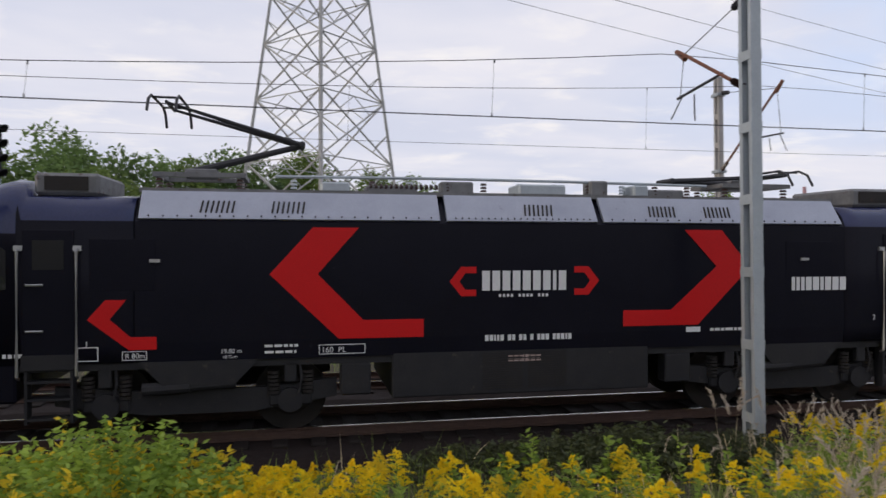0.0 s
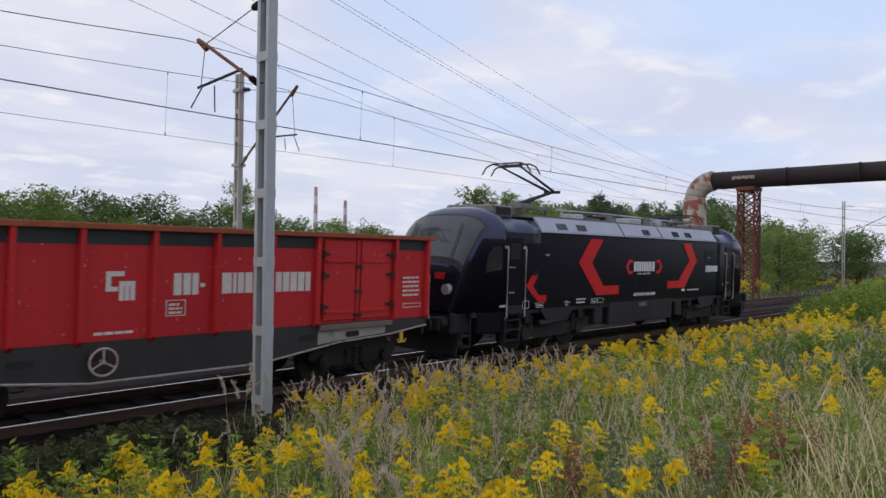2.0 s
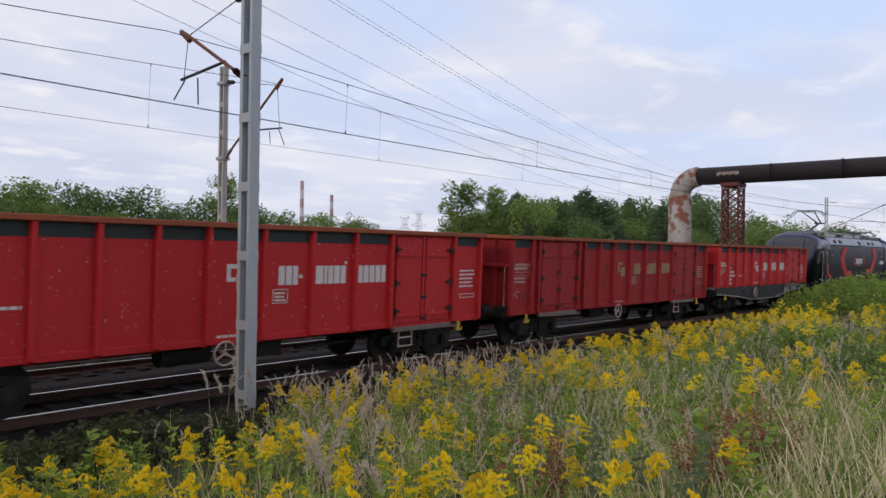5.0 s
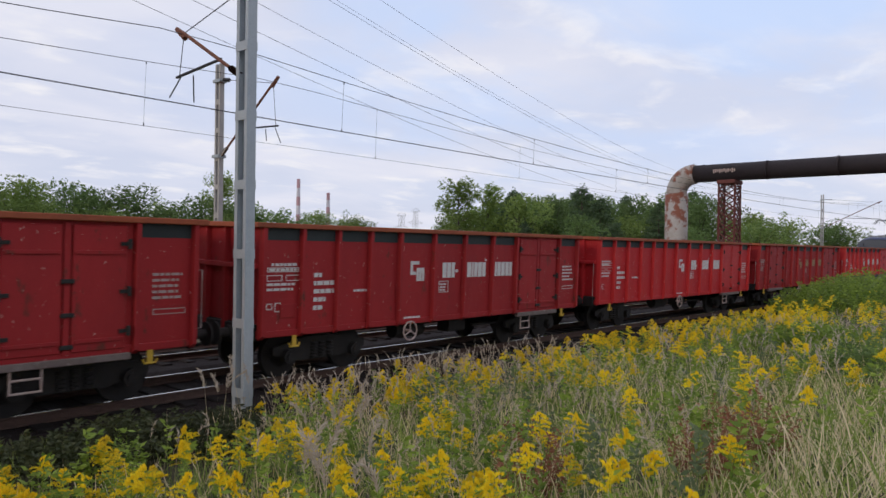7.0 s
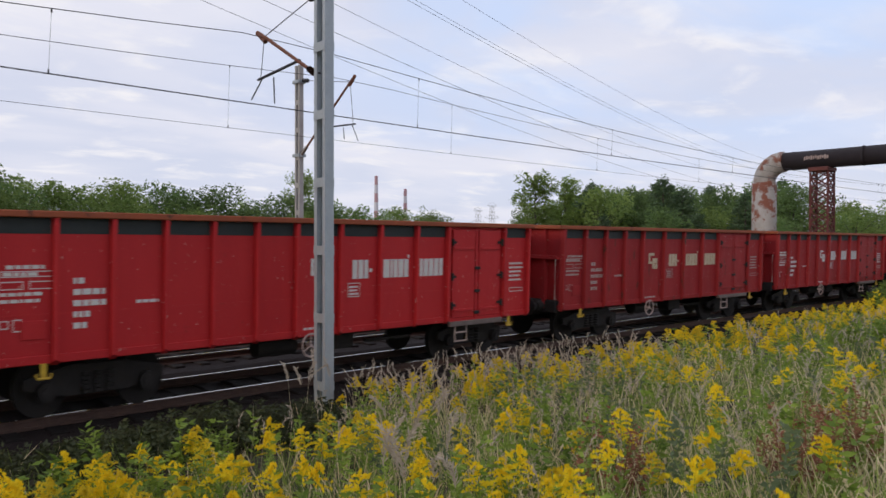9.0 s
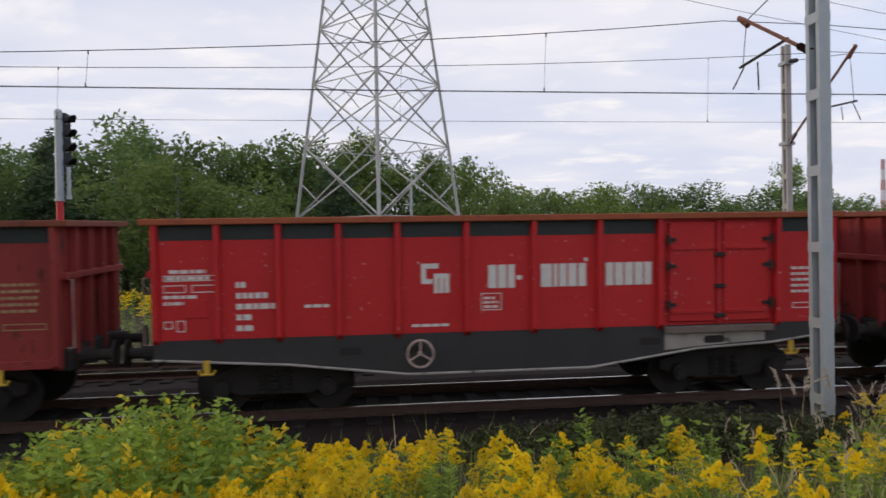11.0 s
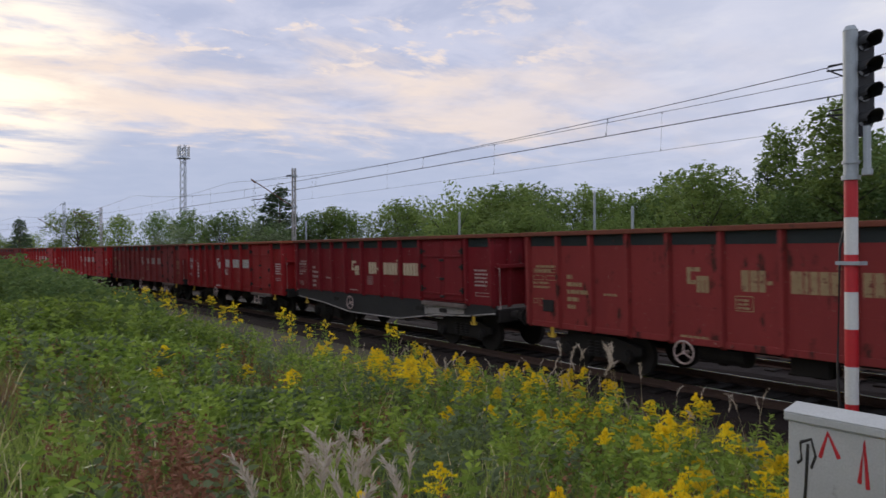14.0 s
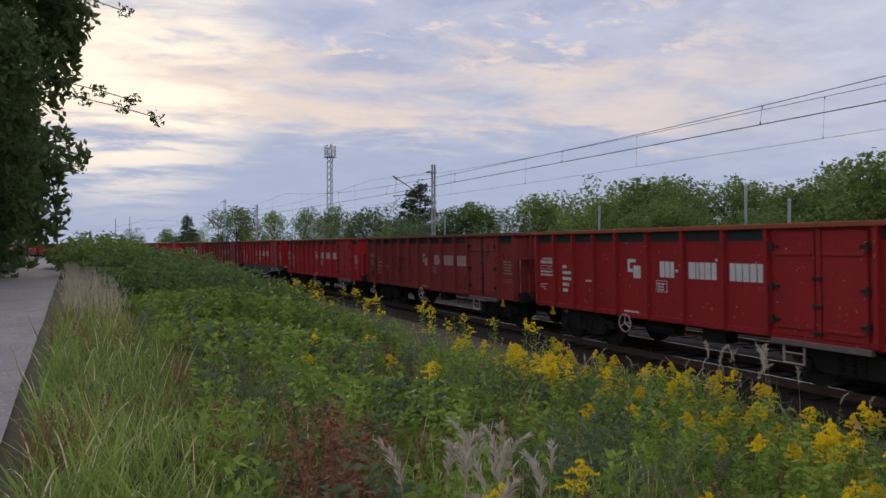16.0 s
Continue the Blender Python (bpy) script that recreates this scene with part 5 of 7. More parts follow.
def slim_mast(x, y, h, toward, tip, hi, contact, label, z_low):
    """A slim pale concrete mast with its cantilever."""
    root = thing("catenary_mast", label, "catenary mast", "overhead line", m=Matrix.Translation((x, y, 0)) @ Matrix.Rotation(toward, 4, "Z"))
    bm = bmesh.new()
    for s in (-1, 1):
        box(bm, -0.085, 0.085, *sorted((s * 0.14, s * 0.06)), -0.6, h, bevel=0.01)
    part("shaft", bm, CONCRETE, root)
    for i in range(int(h / 0.9)):
        part("web", boxm(-0.075, 0.075, -0.06, 0.06, i * 0.9, i * 0.9 + 0.16), CONCRETE, root)
    for zz in (z_low, h - 0.55):
        part("collar", boxm(-0.14, 0.14, -0.19, 0.19, zz - 0.05, zz + 0.05), GALV, root)
    bracket(root, 0, tip, hi, contact, z_low, h - 0.5)
    return root


battened_mast(7.0, 10.72, 7.25, -0.22, math.atan(track_slope(7)), 2.05, 6.72, 5.45, "grey battened steel mast with a rusty cantilever", 5.62)
slim_mast(12.45, 20.65, 8.5, math.pi + math.atan(track_slope(12)), 2.85, 7.5, 5.75, "pale slim mast of the second line with a dark cantilever", 5.55)
slim_mast(-48.5, 17.95, 8.6, math.pi + math.atan(track_slope(-48)), 2.9, 7.5, 5.75, "pale slim mast with a raking cantilever", 5.9)
slim_mast(83.0, 20.6, 8.9, math.pi + math.atan(track_slope(83)), 5.2, 7.9, 5.75, "pale slim mast with a long raking cantilever", 5.4)
slim_mast(-97.0, 11.3, 8.2, math.pi + math.atan(track_slope(-97)), 2.9, 7.5, 5.75, "distant pale mast with a cantilever", 5.6)
battened_mast(-116.0, 8.7, 9.9, -0.22, math.pi, 3.0, 7.4, 5.75, "distant grey lattice mast", 5.6)
for i, (x, off, h) in enumerate(((-62, 17, 5.5), (-70, 22, 6), (-80, 18, 6.5), (-88, 24, 6), (-104, 20, 6.5), (-126, 16, 7), (-38, 15, 5.2), (-32, 21, 6.4), (-26, 17, 5.0), (-140, 20, 8), (-165, 12, 9), (-178, 14, 9), (-9, 26, 6.6), (3, 29, 6.0))):
    wx, wy = world_on_track(x, off)
    root = thing("yard_post", "thin grey steel post behind the railway", "post", "posts behind the line", m=pose(wx, wy, 0, 0, 0, i * 20))
    bm = bmesh.new()
    rod(bm, (0, 0, -0.8), (0, 0, h), 0.10, 0.08, n=8)
    part("shaft", bm, GALV, root)
    bm = bmesh.new()
    rod(bm, (0, 0, h), (0, 0, h + 0.12), 0.10, 0.05, n=8)
    part("cap", bm, GALV, root)


# ---- lattice pylon and its conductors ----
def pylon_legs(z, w0, taper):
    w = max(0.6, w0 - taper * z) / 2
    return [Vector((sx * w, sy * w, z)) for sx, sy in ((-1, -1), (1, -1), (1, 1), (-1, 1))]


def make_pylon(m, w0, taper, h, label, thick):
    root = thing("power_pylon", label, "pylon", "power line", m=m)
    levels = [0.0]
    while levels[-1] < h - 1.5:
        levels.append(levels[-1] + max(1.9, (w0 - taper * levels[-1]) * 0.62))
    for i in range(4):
        bm = bmesh.new()
        rod(bm, pylon_legs(0, w0, taper)[i], pylon_legs(levels[-1], w0, taper)[i], thick * 1.25, thick * 0.8, n=5)
        part("leg", bm, PYLON, root)
    for a, b in zip(levels, levels[1:]):
        A, B = pylon_legs(a, w0, taper), pylon_legs(b, w0, taper)
        for i in range(4):
            j = (i + 1) % 4
            bm = bmesh.new()
            beam(bm, A[i], B[j], thick * 0.62)
            beam(bm, A[j], B[i], thick * 0.62)
            beam(bm, B[i], B[j], thick * 0.45)
            c = (A[i] + B[j] + A[j] + B[i]) / 4
            beam(bm, (A[i] + B[i]) / 2, (A[i] + c) / 2, thick * 0.4)
            beam(bm, (A[j] + B[j]) / 2, (A[j] + c) / 2, thick * 0.4)
            beam(bm, (B[i] + B[j]) / 2, (B[i] + c) / 2, thick * 0.35)
            beam(bm, (B[i] + B[j]) / 2, (B[j] + c) / 2, thick * 0.35)
            part("bracing", bm, PYLON, root)
    top = levels[-1]
    for zz, reach in ((top - 9.0, 5.2), (top - 4.0, 7.2), (top - 0.3, 4.4)):
        for s in (-1, 1):
            bm = bmesh.new()
            L = pylon_legs(zz, w0, taper)
            tip = Vector((s * reach, 0, zz + 0.3))
            for p in L:
                if p.x * s > 0:
                    beam(bm, p, tip, thick * 0.6)
                    beam(bm, p + Vector((0, 0, 1.2)), tip, thick * 0.6)
            part("cross_arm", bm, PYLON, root)
    return root, top


TURN = radians(45)
PY1, PTOP = make_pylon(Matrix.Translation((0.35, 42.0, -0.4)) @ Matrix.Rotation(TURN, 4, "Z"), 7.55, 0.196, 33.0, "pale galvanised lattice power pylon behind the railway", 0.085)
make_pylon(Matrix.Translation((281, 104, -0.4)) @ Matrix.Rotation(TURN, 4, "Z"), 7.55, 0.196, 33.0, "distant lattice power pylon over the woods", 0.10)
for x, y, h in ((150, 150, 13), (160, 154, 15)):
    make_pylon(Matrix.Translation((x, y, -0.4)) @ Matrix.Diagonal((0.45, 0.45, 1, 1)), 4.0, 0.12, h, "far small lattice pylon above the trees", 0.07)
for s in (-1, 1):
    for zz, reach in ((PTOP - 9.0, 5.2), (PTOP - 4.0, 7.2), (PTOP - 0.3, 4.4)):
        a = Vector((-0.35, 42, zz - 1.6)) + Vector((s * reach * math.cos(TURN), s * reach * math.sin(TURN), 0))
        b = Vector((281, 104, zz - 1.6)) + Vector((s * reach * math.cos(TURN), s * reach * math.sin(TURN), 0))
        pts = [a.lerp(b, u / 40) - Vector((0, 0, 30 * (u / 40) * (1 - u / 40))) for u in range(41)]
        ob = part("power_cable", tube(bmesh.new(), pts, 0.019, n=4), WIRE, None)
        tagged(ob, "thin sagging power cable between the pylons", "power cable", "power line")


# ---- heating pipe on its bridge ----
def make_pipe():
    root = thing("overground_pipe", "large dark heating pipe crossing above the railway", "pipe")
    ex, ey, zt, r = 57.5, 25.3, 9.05, 0.70
    n, R = 20, 1.55

    def sweep(bm, pts, rad):
        tube(bm, pts, rad, n=n)
        return bm
    elbow = [(ex, ey, zt - R)] + [(ex + (0.03) * u, ey - R + R * math.cos(radians(90 * u)), zt - R + R * math.sin(radians(90 * u))) for u in np.linspace(0.02, 1, 9)]
    part("riser", sweep(bmesh.new(), [(ex, ey, -0.6), (ex, ey, zt - R)], 0.92), PIPE_TORN, root, "riser with torn pale jacket and rust", smooth=True)
    part("elbow", sweep(bmesh.new(), elbow, 0.82), PIPE_TORN, root, "rusty pipe elbow", smooth=True)
    part("pipe_run", sweep(bmesh.new(), [(ex + 0.03, ey - R, zt), (ex + 1.5, -22, zt + 0.05)], r), PIPE_DARK, root, "dark bitumen-wrapped pipe", smooth=True)
    for k in range(9):
        y = ey - 2.2 - k * 4.9
        bm = rod(bmesh.new(), (ex + 0.1, y, zt), (ex + 0.1, y - 0.12, zt), r + 0.03, n=20)
        part("pipe_band", bm, PIPE_DARK, root)
    for sy in (21.0, -14.0):
        bm = bmesh.new()
        w = 0.62
        z1 = zt - r
        for sx in (-1, 1):
            for s in (-1, 1):
                rod(bm, (ex + 0.15 + sx * w, sy + s * w, -0.6), (ex + 0.15 + sx * w, sy + s * w, z1), 0.085, n=5)
        k = 0
        z = 0.0
        while z < z1 - 0.6:
            zz = min(z1, z + 0.85)
            for sx in (-1, 1):
                beam(bm, (ex + 0.15 + sx * w, sy - w, z), (ex + 0.15 + sx * w, sy + w, zz), 0.06)
                beam(bm, (ex + 0.15 + sx * w, sy + w, z), (ex + 0.15 + sx * w, sy - w, zz), 0.06)
                beam(bm, (ex + 0.15 - w, sy + sx * w, z), (ex + 0.15 + w, sy + sx * w, zz), 0.06)
                beam(bm, (ex + 0.15 + w, sy + sx * w, z), (ex + 0.15 - w, sy + sx * w, zz), 0.06)
                beam(bm, (ex + 0.15 - w, sy + sx * w, zz), (ex + 0.15 + w, sy + sx * w, zz), 0.06)
            z = zz
        part("support_tower", bm, LATTICE_RUST, root, "rust-red lattice support tower")
        part("saddle", boxm(ex - 0.75, ex + 1.05, sy - 0.7, sy + 0.7, z1 - 0.25, z1 + 0.05, bevel=0.03), LATTICE_RUST, root)
    bm = bmesh.new()
    for k in range(11):
        a = 0.16 * k
        box(bm, ex - 0.72, ex - 0.70, 21.9 - a, 22.0 - a, zt - 0.1 + 0.05 * (k % 3), zt + 0.18 + 0.05 * (k % 2))
    part("graffiti", bm, DULL_WHITE, root, "pale scrawled graffiti strokes")


make_pipe()


# ---- signals ----
def make_signal(x, y, z_base, z_band, z_top, k, label, toward):
    root = thing("railway_signal", label, "railway signal", "signals", m=Matrix.Translation((x, y, 0)) @ Matrix.Rotation(toward, 4, "Z"))
    r = 0.085 * k
    zz, i = z_band, 0
    step = 0.505 * k
    while zz > z_base + 0.05:
        z1 = max(z_base, zz - step)
        bm = bmesh.new()
        rod(bm, (0, 0, z1), (0, 0, zz), r, n=18)
        part("band", bm, SIG_WHITE if i % 2 else SIG_RED, root, "white band" if i % 2 else "red band", smooth=False)
        zz, i = z1, i + 1
    bm = bmesh.new()
    rod(bm, (0, 0, z_band), (0, 0, z_top), r * 1.08, n=18)
    rod(bm, (0, 0, z_top), (0, 0, z_top + 0.07 * k), r * 1.15, r * 0.7, n=18)
    rod(bm, (0, 0, z_band + 0.0), (0, 0, z_band + 0.06), r * 1.4, n=18)
    rod(bm, (0, 0, z_band + 0.22), (0, 0, z_band + 0.26), r * 1.3, n=18)
    part("upper_post", bm, GALV, root, "grey upper post")
    hx = 0.27 * k
    h0, h1 = z_top - 1.42 * k, z_top + 0.02
    bm = bmesh.new()
    n = 12
    pts = [(hx + 0.15 * k * math.cos(a), h1 - 0.16 * k + 0.15 * k * math.sin(a)) for a in [math.pi * i / n for i in range(n + 1)]]
    pts += [(hx - 0.15 * k, h0 + 0.2 * k), (hx - 0.06 * k, h0), (hx + 0.06 * k, h0), (hx + 0.15 * k, h0 + 0.2 * k)]
    plate(bm, pts[::-1], -0.03 * k, 0.06 * k)
    head = part("signal_head", bm, SIG_BLACK, root, "black four-lamp signal head", m=Matrix.Rotation(radians(62), 4, "Z") @ Matrix.Translation((-0.10 * k, 0.0, 0)))
    for j in range(4):
        zc = h1 - 0.20 * k - j * 0.345 * k
        bm = bmesh.new()
        rod(bm, (hx, -0.05 * k, zc), (hx, -0.03 * k, zc), 0.095 * k, n=16)
        part("lens", bm, LENS, head, "unlit dark lens")
        bm = bmesh.new()
        q = [radians(a) for a in range(-20, 201, 20)]
        rows = [[bm.verts.new((hx + rr * math.cos(a), yy - (0.10 * k * max(0, math.sin(a)) if far else 0), zc + rr * math.sin(a))) for a in q]
                for yy, rr, far in ((-0.03 * k, 0.115 * k, 0), (-0.24 * k, 0.115 * k, 1), (-0.24 * k, 0.105 * k, 1), (-0.03 * k, 0.105 * k, 0))]
        for a, b in zip(rows, rows[1:]):
            for i in range(len(q) - 1):
                bm.faces.new((a[i], b[i], b[i + 1], a[i + 1]))
        part("hood", bm, SIG_BLACK, head)
    for zc in (z_top - 0.5 * k, z_top - 1.12 * k):
        bm = bmesh.new()
        tube(bm, [(-0.05, 0, zc), (-0.33 * k, 0.02, zc + 0.03), (-0.30 * k, 0.0, zc + 0.09), (-0.05, 0, zc + 0.08)], 0.014 * k)
        tube(bm, [(-0.30 * k, 0, zc + 0.03), (-0.05, 0, zc - 0.12 * k)], 0.012 * k)
        part("rear_bracket", bm, WIRE, root)
    bm = bmesh.new()
    rod(bm, (hx * 0.8, 0, z_band + 0.12), (hx * 0.8, 0, h0 + 0.1), 0.05 * k, n=10)
    rod(bm, (hx * 0.8, 0, z_band + 0.05), (hx * 0.8, 0, z_band + 0.14), 0.07 * k, n=10)
    part("cable_gland", bm, GALV, root)
    part("clamp", boxm(-r * 1.9, r * 1.9, -r * 1.2, r * 1.2, z_band - 1.15 * k, z_band - 1.10 * k), GALV, root)
    bm = tube(bmesh.new(), [(-0.03, 0.1, z_band - 0.2), (-0.22 * k, 0.12, z_band - 0.9), (-0.26 * k, 0.12, z_band - 2.6), (-0.2 * k, 0.12, z_base)], 0.018)
    part("cable", bm, SIG_BLACK, root)
    part("foot", boxm(-0.25, 0.25, -0.25, 0.25, z_base - 0.4, z_base + 0.08, bevel=0.02), CONCRETE, root)


make_signal(-5.45, 9.85, -0.25, 3.66, 5.68, 1.0, "red-and-white banded signal post with a black four-lamp head", radians(0))
make_signal(-8.35, 20.45, -0.4, 4.05, 6.45, 1.12, "second red-and-white signal post beyond the train", radians(0))


def make_cabinet():
    root = thing("relay_cabinet", "pale grey trackside cabinet with red and black graffiti", "cabinet", m=pose(-3.15, 5.5, 0, 0, 0, 3) @ Matrix.Diagonal((0.84, 0.84, 1.03, 1)))
    zt, w, d = 1.42, 0.42, 0.21
    body = part("body", boxm(-w, w, -d, d, 0.0, zt - 0.09, bevel=0.012), BOX_GREY, root)
    bm = bmesh.new()
    box(bm, -w - 0.03, w + 0.03, -d - 0.03, d + 0.03, zt - 0.09, zt - 0.02, bevel=0.012)
    lid = part("lid", bm, BOX_GREY, root, "overhanging grey lid")
    bm = plate(bmesh.new(), [(-d - 0.03, zt - 0.02), (d + 0.03, zt - 0.02), (0.0, zt + 0.03)], -w - 0.03, w + 0.03)
    part("lid_ridge", bm, BOX_GREY, lid, m=pose(0, 0, 0, 0, 0, 90))
    part("plinth", boxm(-w - 0.02, w + 0.02, -d - 0.02, d + 0.02, -0.4, 0.06), CONCRETE, root)
    y = -d - 0.004

    def stroke(pts, r, mat):
        bm = bmesh.new()
        tube(bm, [(a, y, b) for a, b in pts], r, n=5)
        for v in bm.verts:
            v.co.y = y + (v.co.y - y) * 0.2
        part("graffiti", bm, mat, body, "sprayed graffiti stroke")
    stroke([(-0.30, 1.18), (-0.20, 1.22), (-0.16, 1.10), (-0.20, 1.00)], 0.014, GRAFFITI_BLACK)
    stroke([(-0.30, 1.18), (-0.29, 1.05), (-0.33, 1.02)], 0.014, GRAFFITI_BLACK)
    stroke([(-0.23, 1.18), (-0.25, 0.85), (-0.27, 0.68)], 0.016, GRAFFITI_BLACK)
    stroke([(-0.12, 1.10), (-0.05, 1.29), (0.05, 1.12)], 0.020, GRAFFITI_RED)
    stroke([(0.22, 0.98), (0.26, 1.28), (0.29, 0.95)], 0.020, GRAFFITI_RED)
    bm = boxm(w + 0.001, w + 0.005, -0.02, 0.16, zt - 0.24, zt - 0.16)
    part("graffiti", bm, GRAFFITI_RED, body)
    part("hinge", boxm(w - 0.03, w + 0.012, -d - 0.012, -d + 0.02, 0.3, 0.4), GALV, body)
    part("lock", boxm(0.33, 0.37, -d - 0.015, -d, 0.66, 0.74), GALV, body)


make_cabinet()


# ---- far things: radio mast, striped chimneys ----
def make_radio_mast():
    root = thing("radio_mast", "tall slim lattice radio mast with antennas on top", "radio mast", m=pose(-166, 36, 0))
    bm = bmesh.new()
    h = 26.5
    for a in (0, 120, 240):
        p = Vector((0.8 * math.cos(radians(a)), 0.8 * math.sin(radians(a)), 0))
        beam(bm, p + Vector((0, 0, -1)), p * 0.8 + Vector((0, 0, h)), 0.12)
        for k in range(18):
            q = Vector((0.8 * math.cos(radians(a + 120)), 0.8 * math.sin(radians(a + 120)), 0))
            beam(bm, p + Vector((0, 0, k * 1.45)), q + Vector((0, 0, (k + 1) * 1.45)), 0.07)
    part("lattice", bm, GALV, root)
    for k in range(6):
        a = radians(60 * k)
        part("antenna", boxm(-0.16, 0.16, -0.1, 0.1, h - 2.6, h - 0.3, bevel=0.03), SIG_WHITE, root, m=Matrix.Rotation(a, 4, "Z") @ Matrix.Translation((1.25, 0, 0)))
    bm = bmesh.new()
    rod(bm, (0, 0, h - 3.0), (0, 0, h - 2.9), 1.5, n=16)
    part("platform", bm, GALV, root)


make_radio_mast()
for az, d, h in ((-36.9, 620, 60), (-39.2, 640, 50.5)):
    x, y = d * math.sin(radians(-az)), d * math.cos(radians(az))
    root = thing("chimney", "distant red-and-white striped chimney", "chimney", "chimneys", m=pose(x, y, 0))
    for k in range(8):
        bm = bmesh.new()
        rod(bm, (0, 0, h * k / 8), (0, 0, h * (k + 1) / 8), 2.2 - 0.1 * k, 2.1 - 0.1 * k, n=14)
        part("band", bm, HAZY_WHITE if k % 2 == 0 else HAZY_RED, root)


# ---- trees ----
def crown_mesh(rnd, lobes, count, size, mat, droop=0.0, up=0.0):
    """Many small leaf blades scattered in the outer shell of several lobes; the outline is left ragged."""
    rs = np.random.RandomState(rnd.randrange(10 ** 6))
    verts, faces = [], []
    vol = np.array([a[1][0] * a[1][1] * a[1][2] for a in lobes]) ** 0.67
    pick = rs.choice(len(lobes), count, p=vol / vol.sum())
    for i in range(count):
        c, r = lobes[pick[i]]
        v = rs.normal(size=3)
        v /= np.linalg.norm(v)
        rad = (0.55 + 0.5 * rs.rand() ** 0.6) * (1 + 0.18 * math.sin(7 * v[0] + 3 * v[2] + pick[i]))
        p = np.array(c) + v * np.array(r) * rad
        a = rs.normal(size=3)
        a[2] = a[2] * 0.6 - droop
        a /= np.linalg.norm(a)
        b = np.cross(a, rs.normal(size=3))
        b /= np.linalg.norm(b) + 1e-6
        s = size * (0.55 + 0.9 * rs.rand())
        k = len(verts)
        verts += [tuple(p - a * s), tuple(p + b * s * 0.42 - a * s * 0.1), tuple(p + a * s), tuple(p - b * s * 0.42 + a * s * 0.1)]
        faces.append((k, k + 1, k + 2, k + 3))
    me = bpy.data.meshes.new("crown")
    me.from_pydata(verts, [], faces)
    me.materials.append(mat)
    return me


def make_tree(kind, seed, label, mat, count=4600, size=0.165):
    """A tree 10 m high: tapered trunk with limbs, and a ragged crown. kind: broad, tall, pine, shrub."""
    rnd = random.Random(seed)
    root = thing("tree", label, "tree", "trees behind the railway")
    bm = bmesh.new()
    lobes = []
    if kind == "pine":
        rod(bm, (0, 0, -0.5), (0.1, 0, 9.2), 0.17, 0.04, n=7)
        for k in range(16):
            z = 3.0 + k * 0.42
            rr = 2.3 * (1 - (z - 3) / 7.6) ** 0.8
            for j in range(4):
                a = rnd.uniform(0, 6.28)
                tip = Vector((rr * math.cos(a), rr * math.sin(a), z + 0.3))
                rod(bm, (0, 0, z), tip, 0.04, 0.01, n=4)
                lobes.append((tip * 0.75 + Vector((0, 0, z * 0.25)), (rr * 0.42 + 0.2, rr * 0.42 + 0.2, 0.32)))
        lobes.append(((0, 0, 9.6), (0.35, 0.35, 0.7)))
    elif kind == "tall":
        rod(bm, (0, 0, -0.5), (0.1, 0.1, 8.6), 0.16, 0.03, n=7)
        for k in range(22):
            z = 2.0 + k * 0.36
            rr = (0.55 + 1.15 * math.sin(math.pi * min(1, (z - 1) / 9.5))) * rnd.uniform(0.7, 1.15)
            a = rnd.uniform(0, 6.28)
            tip = Vector((rr * math.cos(a), rr * math.sin(a), z + rr * 0.8))
            rod(bm, (0, 0, z), tip, 0.045, 0.01, n=4)
            lobes.append((tip, (0.72, 0.72, 0.75)))
            lobes.append((tip * 0.5 + Vector((0, 0, z * 0.5)), (0.6, 0.6, 0.7)))
        lobes.append(((0.05, 0, 9.3), (0.3, 0.3, 0.7)))
    else:
        base = 0.6 if kind == "shrub" else 1.8
        rod(bm, (0, 0, -0.5), (0.15, 0.05, 5.2), 0.22, 0.10, n=8)
        for k in range(15):
            z = base + 0.6 + k * 0.42
            u = (z - base) / (9.4 - base)
            rr = 3.3 * math.sin(math.pi * min(0.97, 0.18 + 0.80 * u)) ** 0.8 * rnd.uniform(0.55, 1.05)
            a = k * 2.4 + rnd.uniform(-0.5, 0.5)
            tip = Vector((rr * math.cos(a), rr * math.sin(a), min(9.2, z + rr * 0.45)))
            rod(bm, (0.1, 0, min(5, z * 0.7)), tip, 0.07, 0.015, n=5)
            s = rnd.uniform(0.75, 1.35)
            lobes.append((tip, (s * 1.15, s * 1.15, s * 0.85)))
            lobes.append((tip * 0.55 + Vector((0, 0, z * 0.42)), (s, s, s * 0.9)))
        lobes.append(((0, 0, 9.0), (0.9, 0.9, 0.8)))
        if kind == "shrub":
            for k in range(7):
                a = k * 0.9
                lobes.append(((2.4 * math.cos(a), 2.4 * math.sin(a), 1.2), (1.0, 1.0, 1.0)))
    part("trunk", bm, BARK, root)
    link("crown", crown_mesh(rnd, lobes, count, size, mat), root)
    return root


PROTO = {
    "a": make_tree("broad", 21, "broad dark green deciduous tree", LEAF_DARK),
    "b": make_tree("broad", 22, "rounded mid-green deciduous tree", LEAF_MID),
    "c": make_tree("broad", 23, "dense dark deciduous tree with an uneven crown", LEAF_DARK),
    "t": make_tree("tall", 24, "slender upright green birch-like tree", LEAF_MID, 4600, 0.15),
    "p": make_tree("pine", 25, "dark blue-green pine tree with layered boughs", LEAF_PINE, 4600, 0.16),
    "s": make_tree("shrub", 26, "bushy green shrub tree leafed to the ground", LEAF_MID),
    "w": make_tree("shrub", 27, "grey-green willow shrub leafed to the ground", LEAF_PALE),
}
placed = set()


